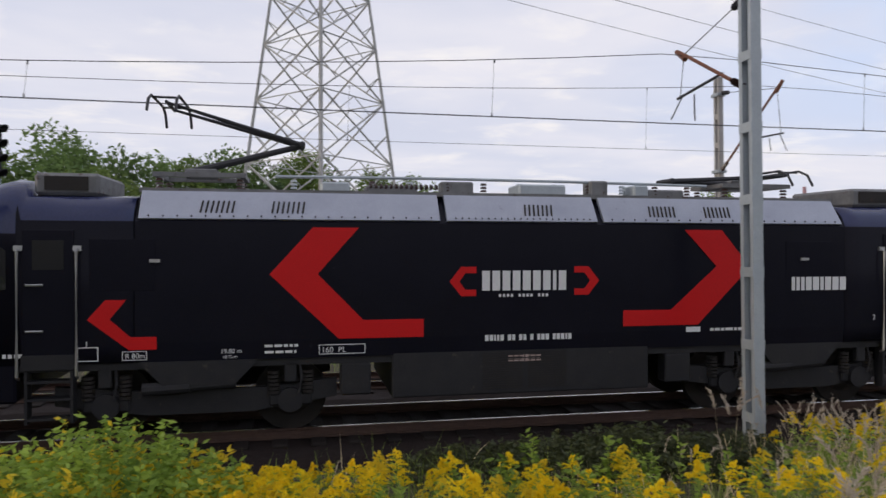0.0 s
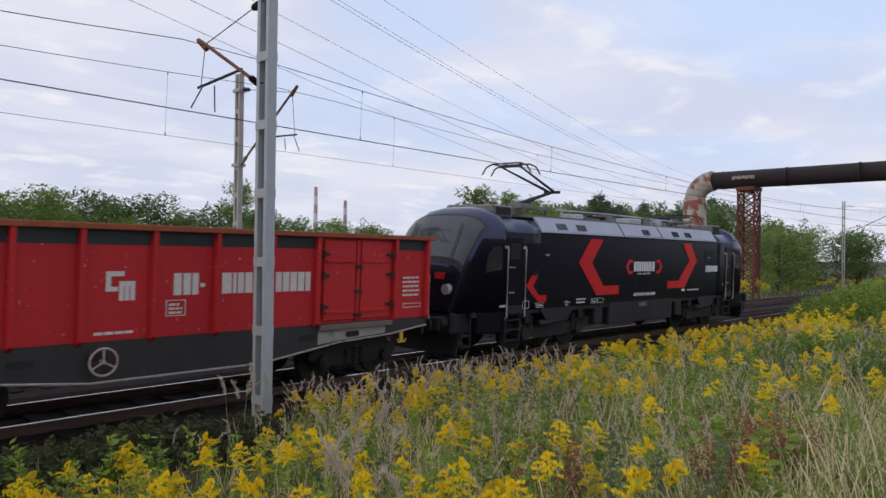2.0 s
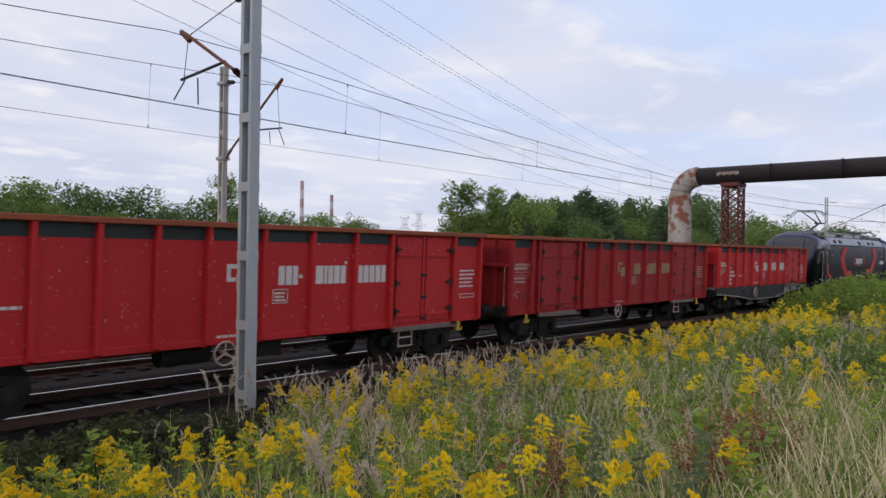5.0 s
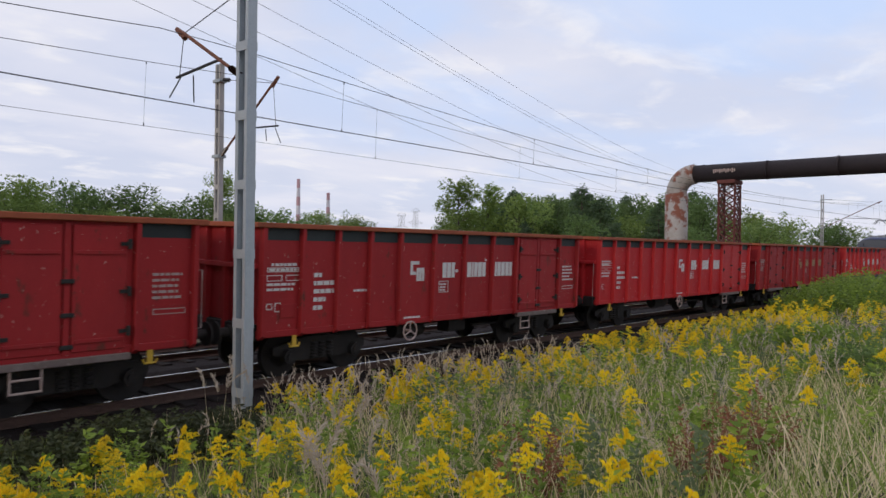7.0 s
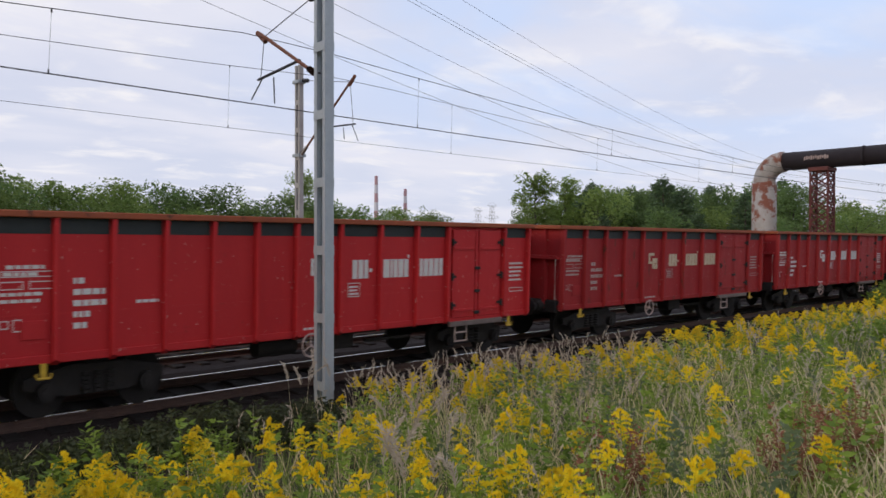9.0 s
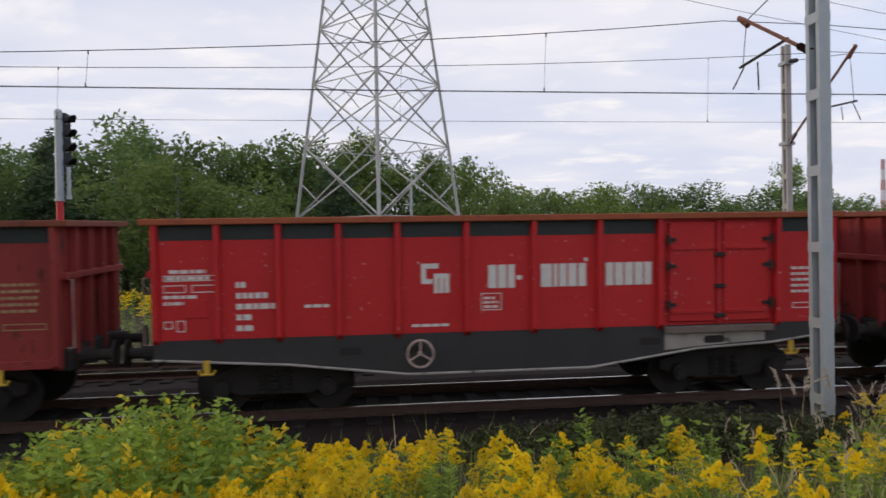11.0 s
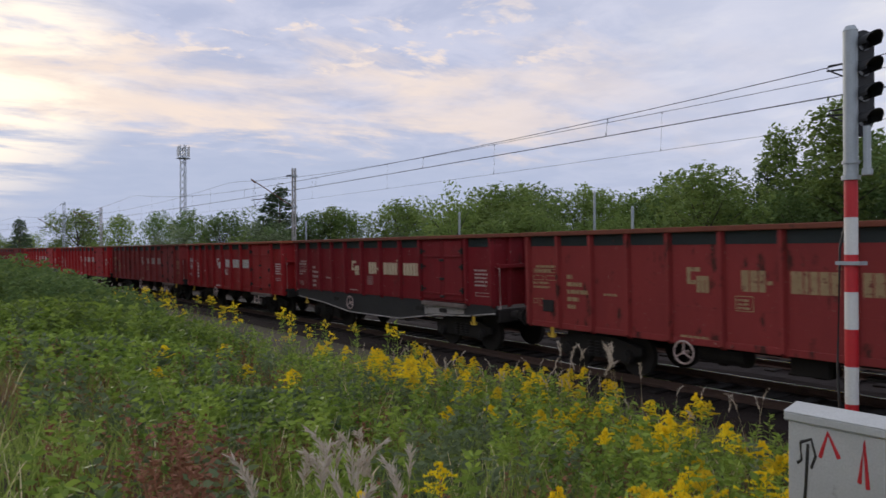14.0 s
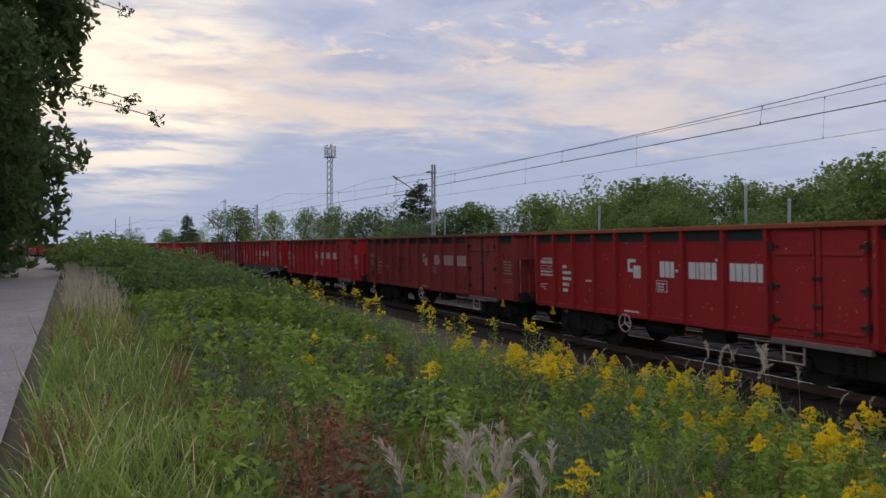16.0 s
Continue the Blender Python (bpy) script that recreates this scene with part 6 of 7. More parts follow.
def put_tree(kind, x, y, h, spread=1.0, turn=0.0):
    k = h / 10.0
    ob = PROTO[kind]
    m = Matrix.Translation((x, y, ground_z(x, y) - 0.1)) @ Matrix.Rotation(turn, 4, "Z")
    if kind in placed:
        ob = copy_thing(ob, m)
    placed.add(kind)
    ob.matrix_basis = m @ Matrix.Diagonal((k * spread, k * spread, k, 1))


# skyline of the wood: azimuth to the left, elevation of the tops, usual distance
SKYLINE = [(-84, 2.2, 95), (-78, 2.2, 95), (-72, 3.0, 95), (-66, 4.2, 85), (-58, 4.6, 85), (-54, 4.2, 85), (-50, 3.2, 95), (-45, 1.5, 130), (-41, 2.7, 105),
           (-36, 3.6, 80), (-25, 3.9, 75), (-15, 4.6, 68), (-9, 6.0, 62), (-3, 7.0, 58), (3, 8.2, 55), (12, 8.9, 52), (20, 8.2, 52), (28, 7.2, 54), (36, 6.8, 52),
           (43, 4.8, 62), (52, 5.2, 58), (60, 4.1, 70), (70, 3.6, 80), (80, 2.9, 100), (90, 1.6, 150), (97, 1.3, 160)]
rnd = random.Random(77)
az = -84.0
while az < 97:
    for layer in range(2):
        if layer == 0 and rnd.random() < 0.35:
            continue
        a = az + rnd.uniform(-1.2, 1.2)
        el = float(np.interp(a, [s[0] for s in SKYLINE], [s[1] for s in SKYLINE]))
        d = float(np.interp(a, [s[0] for s in SKYLINE], [s[2] for s in SKYLINE])) * rnd.uniform(0.92, 1.12) * (1.0 if layer else 0.86)
        el *= rnd.uniform(0.86, 1.14) if layer else rnd.uniform(0.50, 0.80)
        x, y = -d * math.sin(radians(a)), d * math.cos(radians(a))
        if y - track_y(x) < 12:
            y = track_y(x) + 12 + rnd.uniform(0, 6)
        h = EYE_Z + 0.5 + d * math.tan(radians(el))
        if -66 < a < -52:
            kind = rnd.choice("ppcab")
        elif 20 < a < 36 or -6 < a < 6:
            kind = rnd.choice("apcat")
        elif a > 58:
            kind = rnd.choice("wbsca")
        else:
            kind = rnd.choice("abcbss")
        put_tree(kind, x, y, h, rnd.uniform(0.9, 1.35) if h < 9 else rnd.uniform(0.75, 1.05), rnd.uniform(0, 6.28))
    az += 1.9 if abs(az) < 62 else 2.3
# the pine wood past the pipe's foot
for i in range(26):
    a, d = rnd.uniform(-70, -52), rnd.uniform(100, 125)
    put_tree(rnd.choice("ppac"), -d * math.sin(radians(a)), d * math.cos(radians(a)), EYE_Z + 0.5 + d * math.tan(radians(4.5)) * rnd.uniform(0.85, 1.05), rnd.uniform(0.9, 1.2), i)
# wood's edge beyond the path, leafed to the ground
for kind, x, y, h, sp in (("s", -21.5, -7.6, 9.0, 0.7), ("c", -25.0, -8.1, 13.0, 0.6), ("s", -28.5, -8.2, 9.0, 0.7), ("a", -33.0, -9.8, 11.0, 0.7), ("s", -38.0, -10.0, 7.0, 0.8), ("c", -46.0, -11.0, 10.0, 0.75)):
    put_tree(kind, x, y, h, sp, x)
# trees that stand out
for kind, a, el, d, sp in (("t", -49.6, 5.1, 80, 1.3), ("t", -51.8, 4.6, 82, 1.2), ("t", 28.6, 9.4, 46, 1.1), ("b", 38.2, 7.0, 44, 1.1), ("p", 70.8, 5.2, 78, 1.3),
                           ("s", 57.3, 6.0, 50, 0.9), ("s", 51.0, 5.7, 50, 1.0), ("b", -7.6, 7.4, 52, 0.7), ("t", -31.0, 5.0, 80, 0.9), ("b", -18, 5.0, 66, 1.0),
                           ("b", 15.5, 7.3, 40, 1.2), ("s", -72, 3.2, 75, 1.3), ("p", 88.4, 2.4, 120, 1.0), ("b", 84.8, 3.3, 120, 1.2)):
    x, y = -d * math.sin(radians(a)), d * math.cos(radians(a))
    put_tree(kind, x, y, EYE_Z + 0.4 + d * math.tan(radians(el)), sp, a)


def make_willow():
    """The tall birch beside the path: pale trunk, hanging sprays."""
    rnd = random.Random(5)
    root = thing("birch_tree", "tall birch with hanging leafy sprays beside the path", "tree", m=pose(-34.0, -9.1, ground_z(-34, -9.1)) @ Matrix.Diagonal((1.6, 1.6, 1.6, 1)))
    bm = bmesh.new()
    rod(bm, (0, 0, -0.4), (0.2, 0.1, 5), 0.20, 0.15, n=10)
    rod(bm, (0.2, 0.1, 5), (0.3, 0.2, 10), 0.15, 0.05, n=8)
    lobes = []
    for k in range(34):
        z = 0.5 + k * 0.285
        a = rnd.uniform(0, 6.28)
        rr = rnd.uniform(0.9, 2.2) * (1.0 if z < 8 else 0.75)
        tip = Vector((rr * math.cos(a), rr * math.sin(a), z + 0.6))
        rod(bm, (0.15, 0.1, z), tip, 0.05, 0.012, n=5)
        lobes.append((tip, (0.65, 0.65, 0.55)))
        lobes.append((tip + Vector((0.1, 0.1, -0.9)), (0.4, 0.4, 0.9)))
    part("trunk", bm, BARK, root)
    link("crown", crown_mesh(rnd, lobes, 24000, 0.11, LEAF_SHADE, droop=0.8), root)
    for z, ln, a0 in ((5.2, 3.9, 80), (4.9, 4.3, 88), (7.6, 3.7, 85), (3.4, 3.0, 70)):
        bm = bmesh.new()
        a = radians(a0)
        pts = [Vector((0.1 + ln * u * math.cos(a), 0.1 + ln * u * math.sin(a), z + 0.5 * u - 0.7 * u * u)) for u in np.linspace(0, 1.25, 7)]
        tube(bm, pts, 0.012, n=4)
        spray = part("twig", bm, BARK, root)
        link("foliage", crown_mesh(rnd, [(p, (0.22, 0.22, 0.18)) for p in pts[2:]], 220, 0.07, LEAF_SHADE, droop=0.6), spray)
    for x, y, k, turn in ((-43.5, -11.4, 1.85, 2.0), (-55.0, -12.8, 1.7, 5.3)):
        copy_thing(root, pose(x, y, ground_z(x, y)) @ Matrix.Rotation(turn, 4, "Z") @ Matrix.Diagonal((k, k, k, 1)))


make_willow()
rnd = random.Random(9)
for i in range(14):          # dark thicket on the path's far side
    x = -24 - i * 7.5
    put_tree(rnd.choice("acsb"), x, path_right(x) - 4.6 - rnd.uniform(0, 3.5), rnd.uniform(5.5, 9.5), rnd.uniform(0.8, 1.1), i * 1.3)


# ---- weeds and grass ----
class Patch:
    """Gathers many small blades into one object; mats: one material for each index."""

    def __init__(self, seed):
        self.v, self.f, self.m = [], [], []
        self.r = random.Random(seed)

    def blade(self, p, d, length, width, bend, mi, seg=2):
        """A tapering blade that starts at p along d and sags by bend."""
        d = Vector(d).normalized()
        side = d.cross(Vector((self.r.uniform(-1, 1), self.r.uniform(-1, 1), 0.2)))
        side = side.normalized() if side.length > 1e-4 else Vector((1, 0, 0))
        k = len(self.v)
        for i in range(seg):
            u = i / seg
            c = Vector(p) + d * length * u + Vector((0, 0, -bend * u * u))
            w = width * (1 - 0.6 * u)
            self.v += [tuple(c - side * w), tuple(c + side * w)]
        self.v.append(tuple(Vector(p) + d * length + Vector((0, 0, -bend))))
        for i in range(seg - 1):
            a = k + 2 * i
            self.f.append((a, a + 1, a + 3, a + 2))
            self.m.append(mi)
        a = k + 2 * (seg - 1)
        self.f.append((a, a + 1, a + 2))
        self.m.append(mi)

    def leaf(self, p, d, length, width, mi):
        d = Vector(d).normalized()
        side = d.cross(Vector((self.r.uniform(-1, 1), self.r.uniform(-1, 1), self.r.uniform(-0.3, 1))))
        side = side.normalized() * width if side.length > 1e-4 else Vector((width, 0, 0))
        k = len(self.v)
        p = Vector(p)
        self.v += [tuple(p), tuple(p + d * length * 0.45 + side), tuple(p + d * length), tuple(p + d * length * 0.45 - side)]
        self.f.append((k, k + 1, k + 2, k + 3))
        self.m.append(mi)

    def finish(self, name, mats, label, category):
        me = bpy.data.meshes.new(name)
        me.from_pydata(self.v, [], self.f)
        for m in mats:
            me.materials.append(m)
        me.polygons.foreach_set("material_index", self.m)
        ob = new(name, me)
        return tagged(ob, label, category, kind="stuff")


def rand_dir(r, up):
    a = r.uniform(0, 2 * math.pi)
    return Vector((math.cos(a), math.sin(a), up))


def goldenrod(pt, x, y, h, full, detail=1.0):
    """One plant: leafy stem under a pointed plume of arching yellow sprays. Materials: 0 leaf, 1 gold, 2 ochre."""
    r = pt.r
    z = ground_z(x, y) - 0.02
    lean = Vector((r.uniform(-0.12, 0.12), r.uniform(-0.12, 0.12), 1)).normalized()
    base = Vector((x, y, z))
    pt.blade(base, lean, h, 0.006, 0.0, 0, 2)
    for i in range(int(34 * detail)):
        u = r.uniform(0.15, 0.90)
        pt.leaf(base + lean * h * u, rand_dir(r, r.uniform(-0.1, 0.7)), r.uniform(0.07, 0.13) * (1.2 - 0.4 * u) / max(0.7, detail ** 0.5), 0.010 / max(0.6, detail), 0)
    if not full:
        return
    fl = 1 if r.random() < 0.70 else 2
    top = base + lean * h
    side = rand_dir(r, 0.0)          # the plume nods to one side
    n = int(20 * detail)
    m = int(11 * detail) + 1
    for i in range(n):
        u = (i + 1) / n
        p = top - lean * (0.24 * u * full)
        d = (rand_dir(r, r.uniform(0.1, 0.7)) + side * 0.5).normalized()
        ln = (0.05 + 0.16 * u) * full * r.uniform(0.6, 1.15)
        for k in range(m):
            v = (k + 1) / m
            q = p + d * ln * v - Vector((0, 0, 0.05 * v * v))
            pt.leaf(q, Vector((r.uniform(-0.5, 0.5), r.uniform(-0.5, 0.5), 1)) + d * 0.5, r.uniform(0.024, 0.042) / detail ** 0.7, 0.0115 / detail ** 0.8, fl)


def density(x, y, s, k):
    return 0.5 + 0.5 * noise.noise(Vector((x * s, y * s, k)))


def off_path(x, y):
    e = path_right(x)
    return y > e + 0.20 or y < e - 2.75


# goldenrod on the near bank: a dense stand before the camera, thinner to the sides, a loose row along the ditch
pt = Patch(31)
r = pt.r
count = 0
while count < 1380:
    x, y = r.uniform(-16, 34), r.uniform(1.6, 10.4)
    d = track_y(x) - y
    if d < (4.6 if 0.5 < x < 6.6 else 4.2 if -4.6 < x < 0.5 else 3.2) or not off_path(x, y) or math.hypot(x, y) < 2.6:
        continue
    if x < -4.5:
        want = 0.20 if y > 5.5 else 0.03
    elif x < 2.4:
        want = 1.0
    elif x < 5.5:
        want = 0.30
    else:
        want = 0.04
    if x < -2.1 and y < 4.7:
        want *= 0.35
    if x > 6.6 and d < 5.6:
        want = 0.34
    elif x > 9 and d < 7.5:
        want = 0.07
    if density(x, y, 0.75, 2) ** 1.5 * 1.9 * want < r.random() * 0.75:
        continue
    if abs(x + 3.0) < 0.55 and abs(y - 5.45) < 0.35:
        continue
    h = r.uniform(0.45, 0.85) * (0.7 + 0.6 * density(x, y, 0.5, 21)) * (1.0 if 3.5 < y < 6.8 else 0.85)
    goldenrod(pt, x, y, h, r.choice((0.8, 1.0, 1.25)) if density(x, y, 0.9, 8) > (0.30 if -4.5 < x < 2.4 else 0.38) else 0)
    count += 1
pt.finish("goldenrod", [HERB, GOLD, OCHRE], "dense stand of yellow flowering goldenrod on the bank", "wildflowers")

# goldenrod farther off: beyond the train, along the line and out in the field
pt = Patch(32)
r = pt.r
for i in range(4040):
    if i < 2300:
        x = r.uniform(-40, 60)
        wx, y = x, track_y(x) + r.uniform(7.2, 16)
    elif i < 3800:
        x = r.uniform(30, 130)
        y = track_y(x) + r.uniform(7.5, 45)
    elif i < 3970:
        x = r.uniform(25, 70)
        y = track_y(x) - r.uniform(3.5, 9)
    else:
        x = r.uniform(-45, -14)
        y = track_y(x) - r.uniform(3.2, 6)
    goldenrod(pt, x, y, r.uniform(1.1, 1.7) if i < 2300 else r.uniform(0.7, 1.2), r.choice((0.0, 1.2, 1.5, 1.8)), 0.45)
pt.finish("goldenrod_field", [HERB, GOLD, OCHRE], "yellow goldenrod field and verges farther along the line", "wildflowers")

# grass: green, straw-coloured and rusty blades, thick near the camera, sparser and larger far off
pt = Patch(33)
r = pt.r
for i in range(142000):
    if i < 116000:
        d = 0.9 + 18 * r.random() ** 1.05
        a = radians(r.uniform(-84, 100))
        x, y = -d * math.sin(a), d * math.cos(a)
        k = 1.0
    else:
        x, y = r.uniform(-75, 80), r.uniform(-6, 10)
        k = 1.5
        if r.random() < 0.40:
            y = track_y(x) + r.uniform(6.8, 46)
            k = 2.2
        d = 20.0
    gap = track_y(x) - y
    if not off_path(x, y) or -6.7 < gap < 2.9 or (gap < (5.6 if -4.6 < x < 6.0 else 4.2) and r.random() < 0.75 and gap > 0):
        continue
    dn = density(x, y, 0.4, 5)
    tuft = density(x, y, 1.7, 9)
    if tuft < 0.34 and r.random() < 0.7:
        continue
    tall = r.uniform(0.28, 0.74) * (0.5 + 0.7 * dn + 0.4 * tuft) * (1.25 if k > 1 else 1)
    if x > 3:
        share = 0.24 + 0.6 * max(0.0, density(x, y, 0.5, 14) - 0.35) + (0.30 if 5.5 < x < 16 and gap < 6.0 else 0.0) + (0.16 if y < 4.5 else 0.0)
    else:
        share = 0.05 + 0.10 * max(0.0, dn - 0.4)
    mi = 1 if r.random() < share else 0
    if x < -1.2 and density(x, y, 0.55, 17) > 0.56 and r.random() < 0.62:
        mi = 2
    p = (x, y, ground_z(x, y) - 0.02)
    pt.blade(p, rand_dir(r, r.uniform(1.3, 4.5)), tall, r.uniform(0.004, 0.009) * k, tall * r.uniform(0.1, 0.75), mi, 4 if d < 6 else 2)
pt.finish("grass", [GRASS_GREEN, GRASS_DRY, GRASS_RUST], "tall unmown green, straw-coloured and rusty grass", "grass")

# reed grass in seed: pale plumes by the mast, along the ditch and close to the camera
pt = Patch(34)
r = pt.r


def plume(x, y, h, big):
    """A slender stalk whose feathery seed head nods to one side."""
    z = ground_z(x, y)
    lean = Vector((r.uniform(-0.22, 0.22), r.uniform(-0.22, 0.22), 1)).normalized()
    base = Vector((x, y, z))
    nod = rand_dir(r, 0.0).normalized() * r.uniform(0.04, 0.11) * big ** 0.5
    pt.blade(base, lean, h * 1.0, 0.0035, 0.0, 1, 2)
    n = int(26 * big)
    for k in range(n):
        u = k / n
        p = base + lean * h * (0.76 + 0.27 * u) + nod * u * u - Vector((0, 0, 0.35 * nod.length * u * u))
        d = lean * (1.1 - 0.7 * u) + nod.normalized() * (0.25 + 0.6 * u) + Vector((r.uniform(-0.7, 0.7), r.uniform(-0.7, 0.7), r.uniform(-0.2, 0.3)))
        pt.leaf(p, d, r.uniform(0.035, 0.060) * (0.7 + 0.35 * big), 0.0042 * (0.7 + 0.35 * big), 0)


for i in range(330):
    x = r.uniform(6.6, 14)
    plume(x, track_y(x) - r.uniform(3.0, 5.4), r.uniform(0.55, 0.95), 1.0)
for i in range(520):
    x = r.uniform(4, 26)
    plume(x, track_y(x) - r.uniform(4.5, 11), r.uniform(0.55, 0.95), 1.0)
for i in range(45):
    x = r.uniform(-16, -6)
    plume(x, track_y(x) - r.uniform(3.0, 6), r.uniform(0.6, 1.0), 1.1)
for cx, cy, n, h in ((3.3, 3.7, 9, 1.15), (5.0, 5.9, 7, 1.1), (5.9, 9.4, 6, 1.2), (-8.4, 8.6, 7, 1.3), (-10.5, 9.5, 4, 1.3), (-3.6, 1.4, 9, 0.95), (-4.4, 2.0, 8, 0.9), (-2.9, 1.9, 5, 0.85)):
    for i in range(n):
        plume(cx + r.uniform(-0.3, 0.3), cy + r.uniform(-0.3, 0.3), h * r.uniform(0.8, 1.1), 2.2)
for i in range(900):          # pinkish dry strip beside the path
    x = r.uniform(-40, -16)
    plume(x, path_right(x) + r.uniform(0.3, 1.6), r.uniform(0.5, 0.9), 0.6)
pt.finish("reed_grass", [PLUME, GRASS_DRY], "pale seeding reed grass with feathery plumes", "grass")


# mixed weeds over the bank: green, grey-green and rust-brown stems
pt = Patch(36)
r = pt.r
for i in range(3300):
    if i < 2100:
        x = -2.2 - 22 * r.random() ** 1.3
        y = r.uniform(0.2, 8.2) if x > -12 else r.uniform(-0.5, 6)
    else:
        x, y = 1.5 + 24 * r.random() ** 1.2, r.uniform(1.6, 9)
        if density(x, y, 0.6, 30) < 0.46:
            continue
    if not off_path(x, y) or track_y(x) - y < 3.6 or math.hypot(x, y) < 2.2 or (abs(x + 3.15) < 0.6 and abs(y - 5.5) < 0.5):
        continue
    dn = density(x, y, 0.6, 12)
    mi = (2 if dn > 0.60 and y < 5 else (1 if dn < 0.42 else 0)) if x < 0 else (0 if dn > 0.36 else 1)
    h = r.uniform(0.3, 0.75) * (0.8 + 0.5 * density(x, y, 0.3, 3))
    base = Vector((x, y, ground_z(x, y) - 0.02))
    lean = Vector((r.uniform(-0.2, 0.2), r.uniform(-0.2, 0.2), 1)).normalized()
    pt.blade(base, lean, h, 0.005, 0.0, mi, 2)
    for k in range(24):
        u = r.uniform(0.1, 1.0)
        big = 0.5 if mi == 2 else 1.0
        pt.leaf(base + lean * h * u, rand_dir(r, r.uniform(-0.2, 0.8)), r.uniform(0.06, 0.13) * big, 0.022 * big, mi)
pt.finish("weeds", [HERB, LEAF_PALE, RUSSET], "mixed green, grey-green and rust-brown weeds on the bank", "weeds")


# ---- shrubs ----
def make_bush(x, y, w, h, seed, mats, label, n, leaf, name="bush"):
    """A leafy mound of shoots that fan out from the root."""
    pt = Patch(seed)
    r = pt.r
    for i in range(n):
        a, q = r.uniform(0, 6.283), r.random() ** 0.5
        foot = Vector((w * q * math.cos(a), w * q * math.sin(a), 0))
        foot.z = ground_z(x + foot.x, y + foot.y)
        d = Vector((foot.x * 0.5 / w, foot.y * 0.5 / w, 1.0)).normalized()
        hh = h * (1 - 0.55 * q * q) * r.uniform(0.75, 1.1)
        mi = 0 if r.random() < 0.8 else len(mats) - 1
        pt.blade(foot, d, hh, 0.006, 0.0, mi, 2)
        for k in range(16):
            u = r.uniform(0.35, 1.0)
            pt.leaf(foot + d * hh * u, rand_dir(r, r.uniform(-0.2, 0.8)), leaf * r.uniform(0.7, 1.3), leaf * 0.22, mi)
    root = thing(name, label, "bush", "bushes on the bank", m=Matrix.Translation((x, y, 0)))
    for pname, keep in (("shoot", lambda f: len(f) == 3 or f[1] == f[0] + 1 and f[2] == f[0] + 3), ("foliage", lambda f: len(f) == 4 and f[2] == f[0] + 2)):
        sel = [i for i, f in enumerate(pt.f) if keep(f)]
        used = sorted({v for i in sel for v in pt.f[i]})
        back = {v: k for k, v in enumerate(used)}
        me = bpy.data.meshes.new(pname)
        me.from_pydata([pt.v[v] for v in used], [], [tuple(back[v] for v in pt.f[i]) for i in sel])
        for m in mats:
            me.materials.append(m)
        me.polygons.foreach_set("material_index", [pt.m[i] for i in sel])
        link(pname, me, root)


make_bush(-2.3, 8.0, 1.35, 1.25, 41, [HERB, OCHRE], "feathery green goldenrod bush barely in flower", 420, 0.11)
for i, (x, y, w, h, n) in enumerate(((2.1, 9.9, 1.1, 0.40, 190), (3.4, 10.0, 1.1, 0.50, 230), (4.8, 10.2, 1.2, 0.62, 280), (5.5, 9.3, 0.9, 0.50, 170), (6.3, 10.3, 0.7, 0.45, 110))):
    make_bush(x, y, w, h, 42 + 100 * i, [BRAMBLE], "low dark bramble beside the ballast", n, 0.085, "bramble")
make_bush(-5.2, 9.3, 0.8, 0.5, 44, [BRAMBLE, HERB], "low dark bramble at the signal", 90, 0.09)
make_bush(20.5, 5.4, 1.7, 0.75, 45, [HERB, LEAF_MID], "leafy green weed clump on the bank", 240, 0.13)
make_bush(14.6, 2.9, 1.3, 0.70, 145, [LEAF_DARK, HERB], "dark green nettle clump on the bank", 200, 0.11)
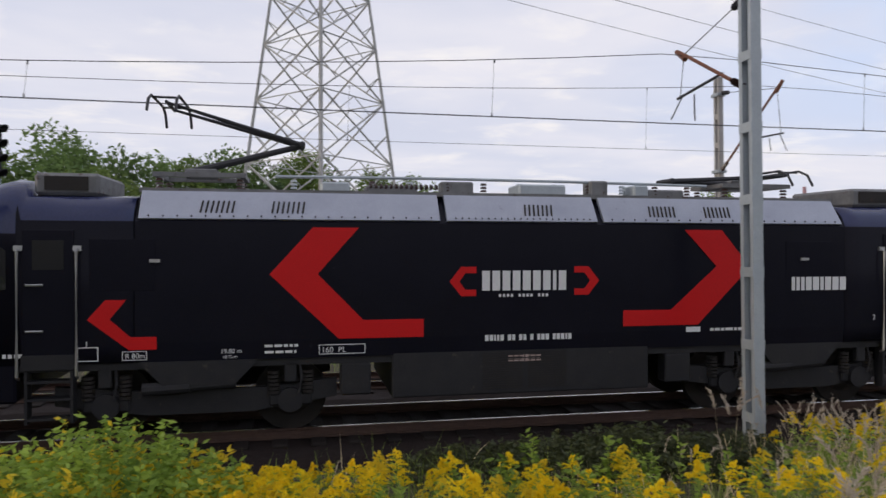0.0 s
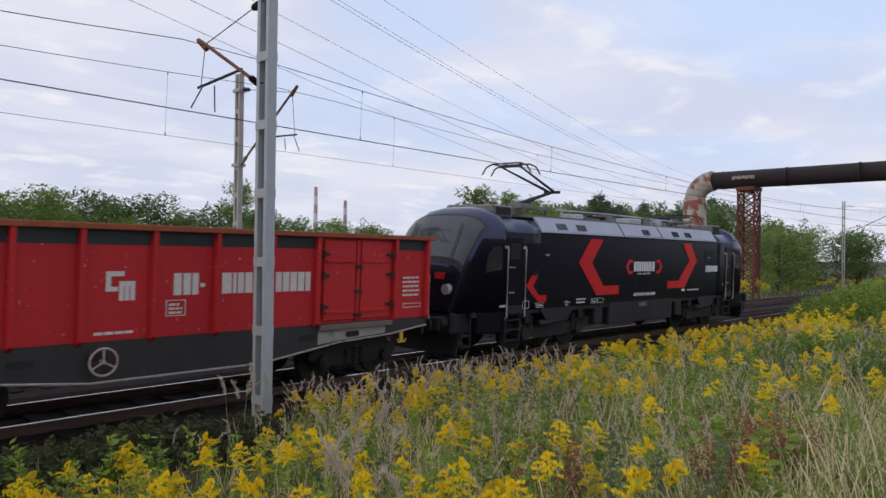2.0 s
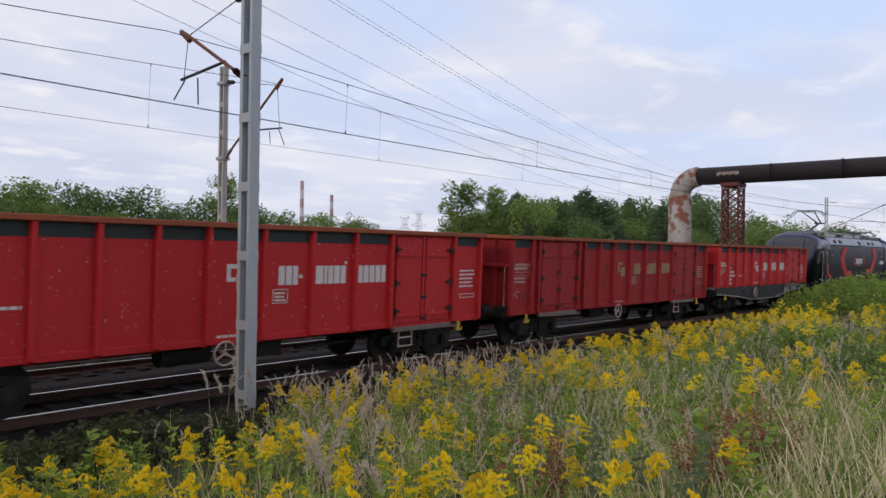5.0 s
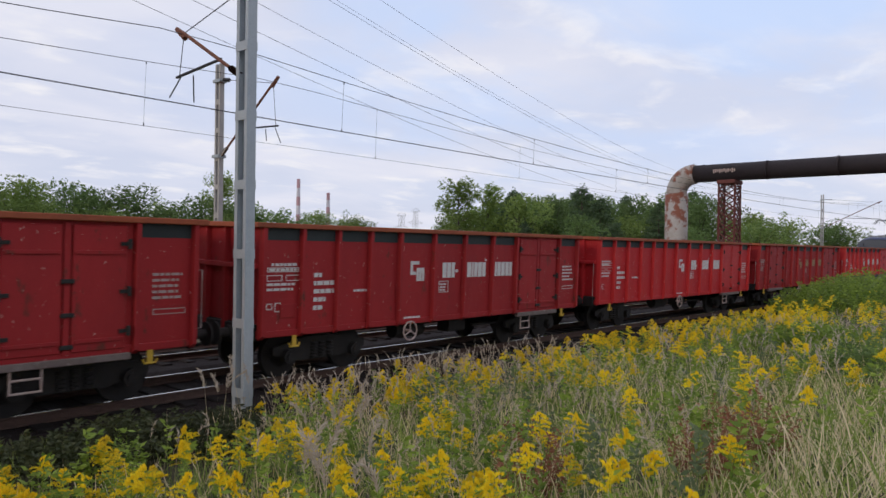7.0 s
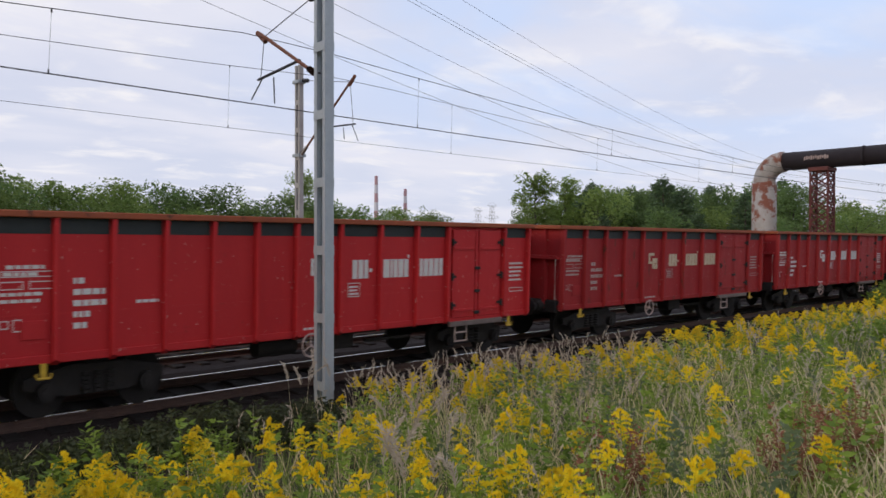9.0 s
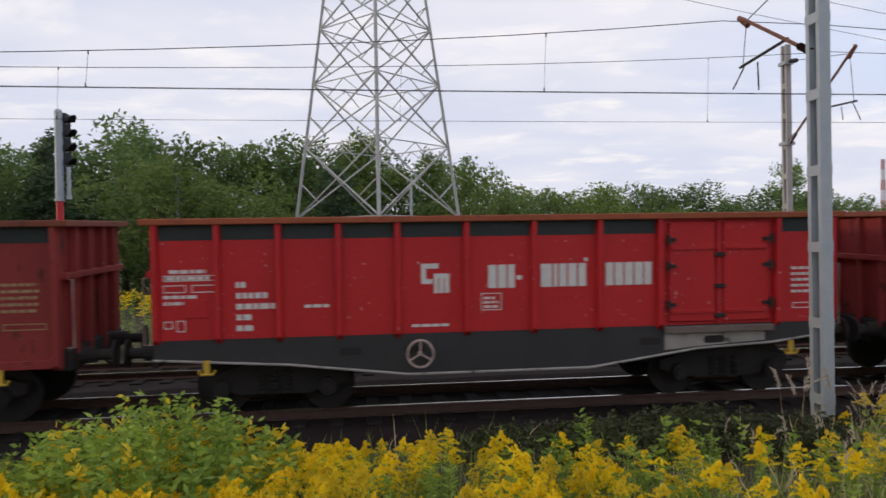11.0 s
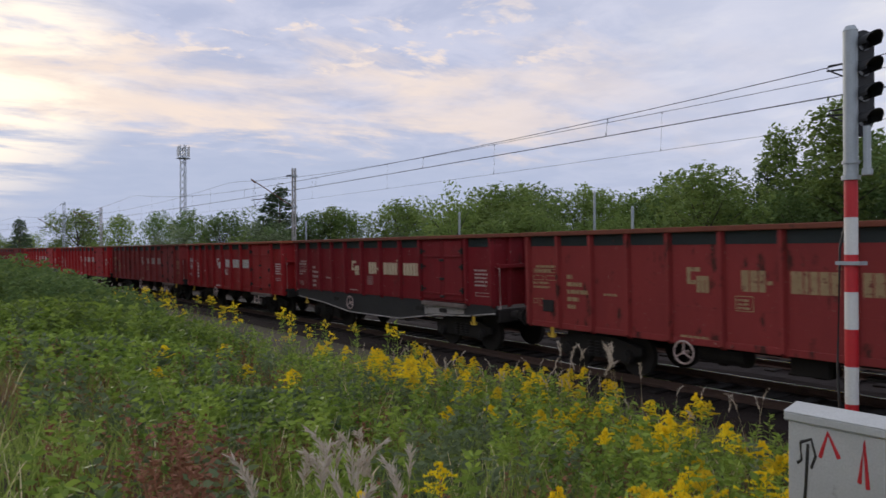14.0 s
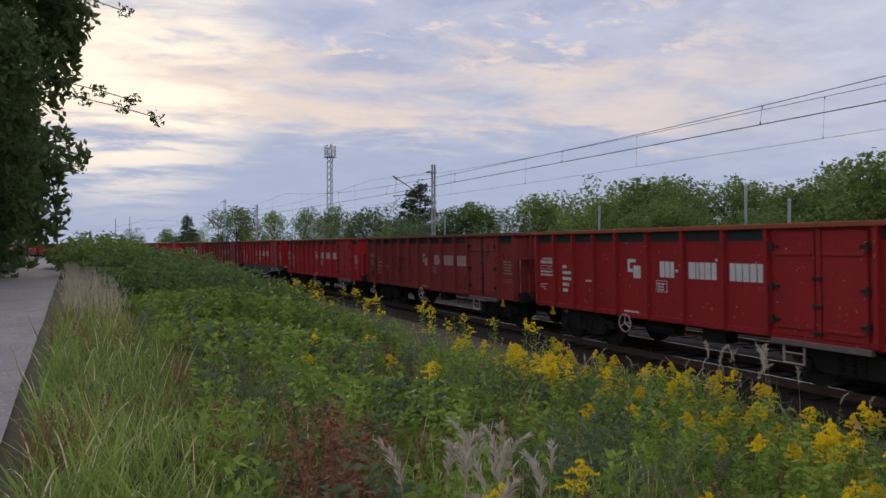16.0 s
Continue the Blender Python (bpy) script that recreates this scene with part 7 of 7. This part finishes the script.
make_bush(37.0, 8.0, 3.2, 1.75, 46, [HERB, LEAF_MID], "broad leafy green thicket on the bank", 620, 0.17)
make_bush(45.0, 8.6, 3.6, 2.0, 146, [HERB, LEAF_MID], "broad leafy green thicket on the bank", 560, 0.19)
make_bush(-9.5, 3.0, 1.6, 0.5, 47, [HERB, LEAF_PALE], "grey-green nettle thicket on the bank", 330, 0.13)
make_bush(-14.0, 1.8, 2.0, 0.7, 48, [HERB, LEAF_PALE], "green nettle thicket on the bank", 380, 0.14)
make_bush(-18.5, 2.2, 3.0, 1.15, 49, [HERB, LEAF_MID], "dark green overgrown thicket", 600, 0.15)
make_bush(-25.0, 1.5, 3.2, 1.7, 50, [LEAF_DARK, LEAF_MID], "dark green overgrown thicket", 600, 0.18)
make_bush(-33.0, 0.5, 3.4, 2.0, 51, [LEAF_DARK, LEAF_MID], "dark green overgrown thicket", 560, 0.22)
make_bush(-43.0, -1.5, 3.6, 2.3, 52, [LEAF_MID, LEAF_DARK], "green shrubs between path and railway", 520, 0.25)
make_bush(-56.0, -3.5, 3.8, 2.6, 53, [LEAF_MID, LEAF_DARK], "green shrubs between path and railway", 480, 0.30)
for i, (x, y) in enumerate(((5.5, 3.7), (6.5, 2.45), (-3.4, 0.7), (-4.6, 0.9), (7.2, 2.3), (-5.4, 1.2))):
    make_bush(x, y, 0.20, 0.92, 60 + i, [RUSSET], "rust-brown seeding dock among the grass", 40, 0.05, "dock_plant")
make_bush(-2.15, 4.6, 0.45, 0.6, 70, [LEAF_MID], "broad-leaved green burdock by the cabinet", 26, 0.24, "burdock")
make_sleepers(TRACK_A, 0.0, CANT)
make_sleepers(TRACK_B, 4.3, 0.0)


def motions():
    """The train runs along the curve to the right."""
    for ob, back in TRAIN:
        rows = []
        for k in (0, 0.5, 1, 1.5, 2, 2.5, 3, 3.5, 4, 5, 6, 7, 8, 9, 10, 11, 12, 13, 14, 15, 16):
            m = on_track(travelled(k) - back) @ Matrix.Rotation(radians(CANT), 4, "X")
            rows.append((k, m))
        walk(ob, rows)


motions()
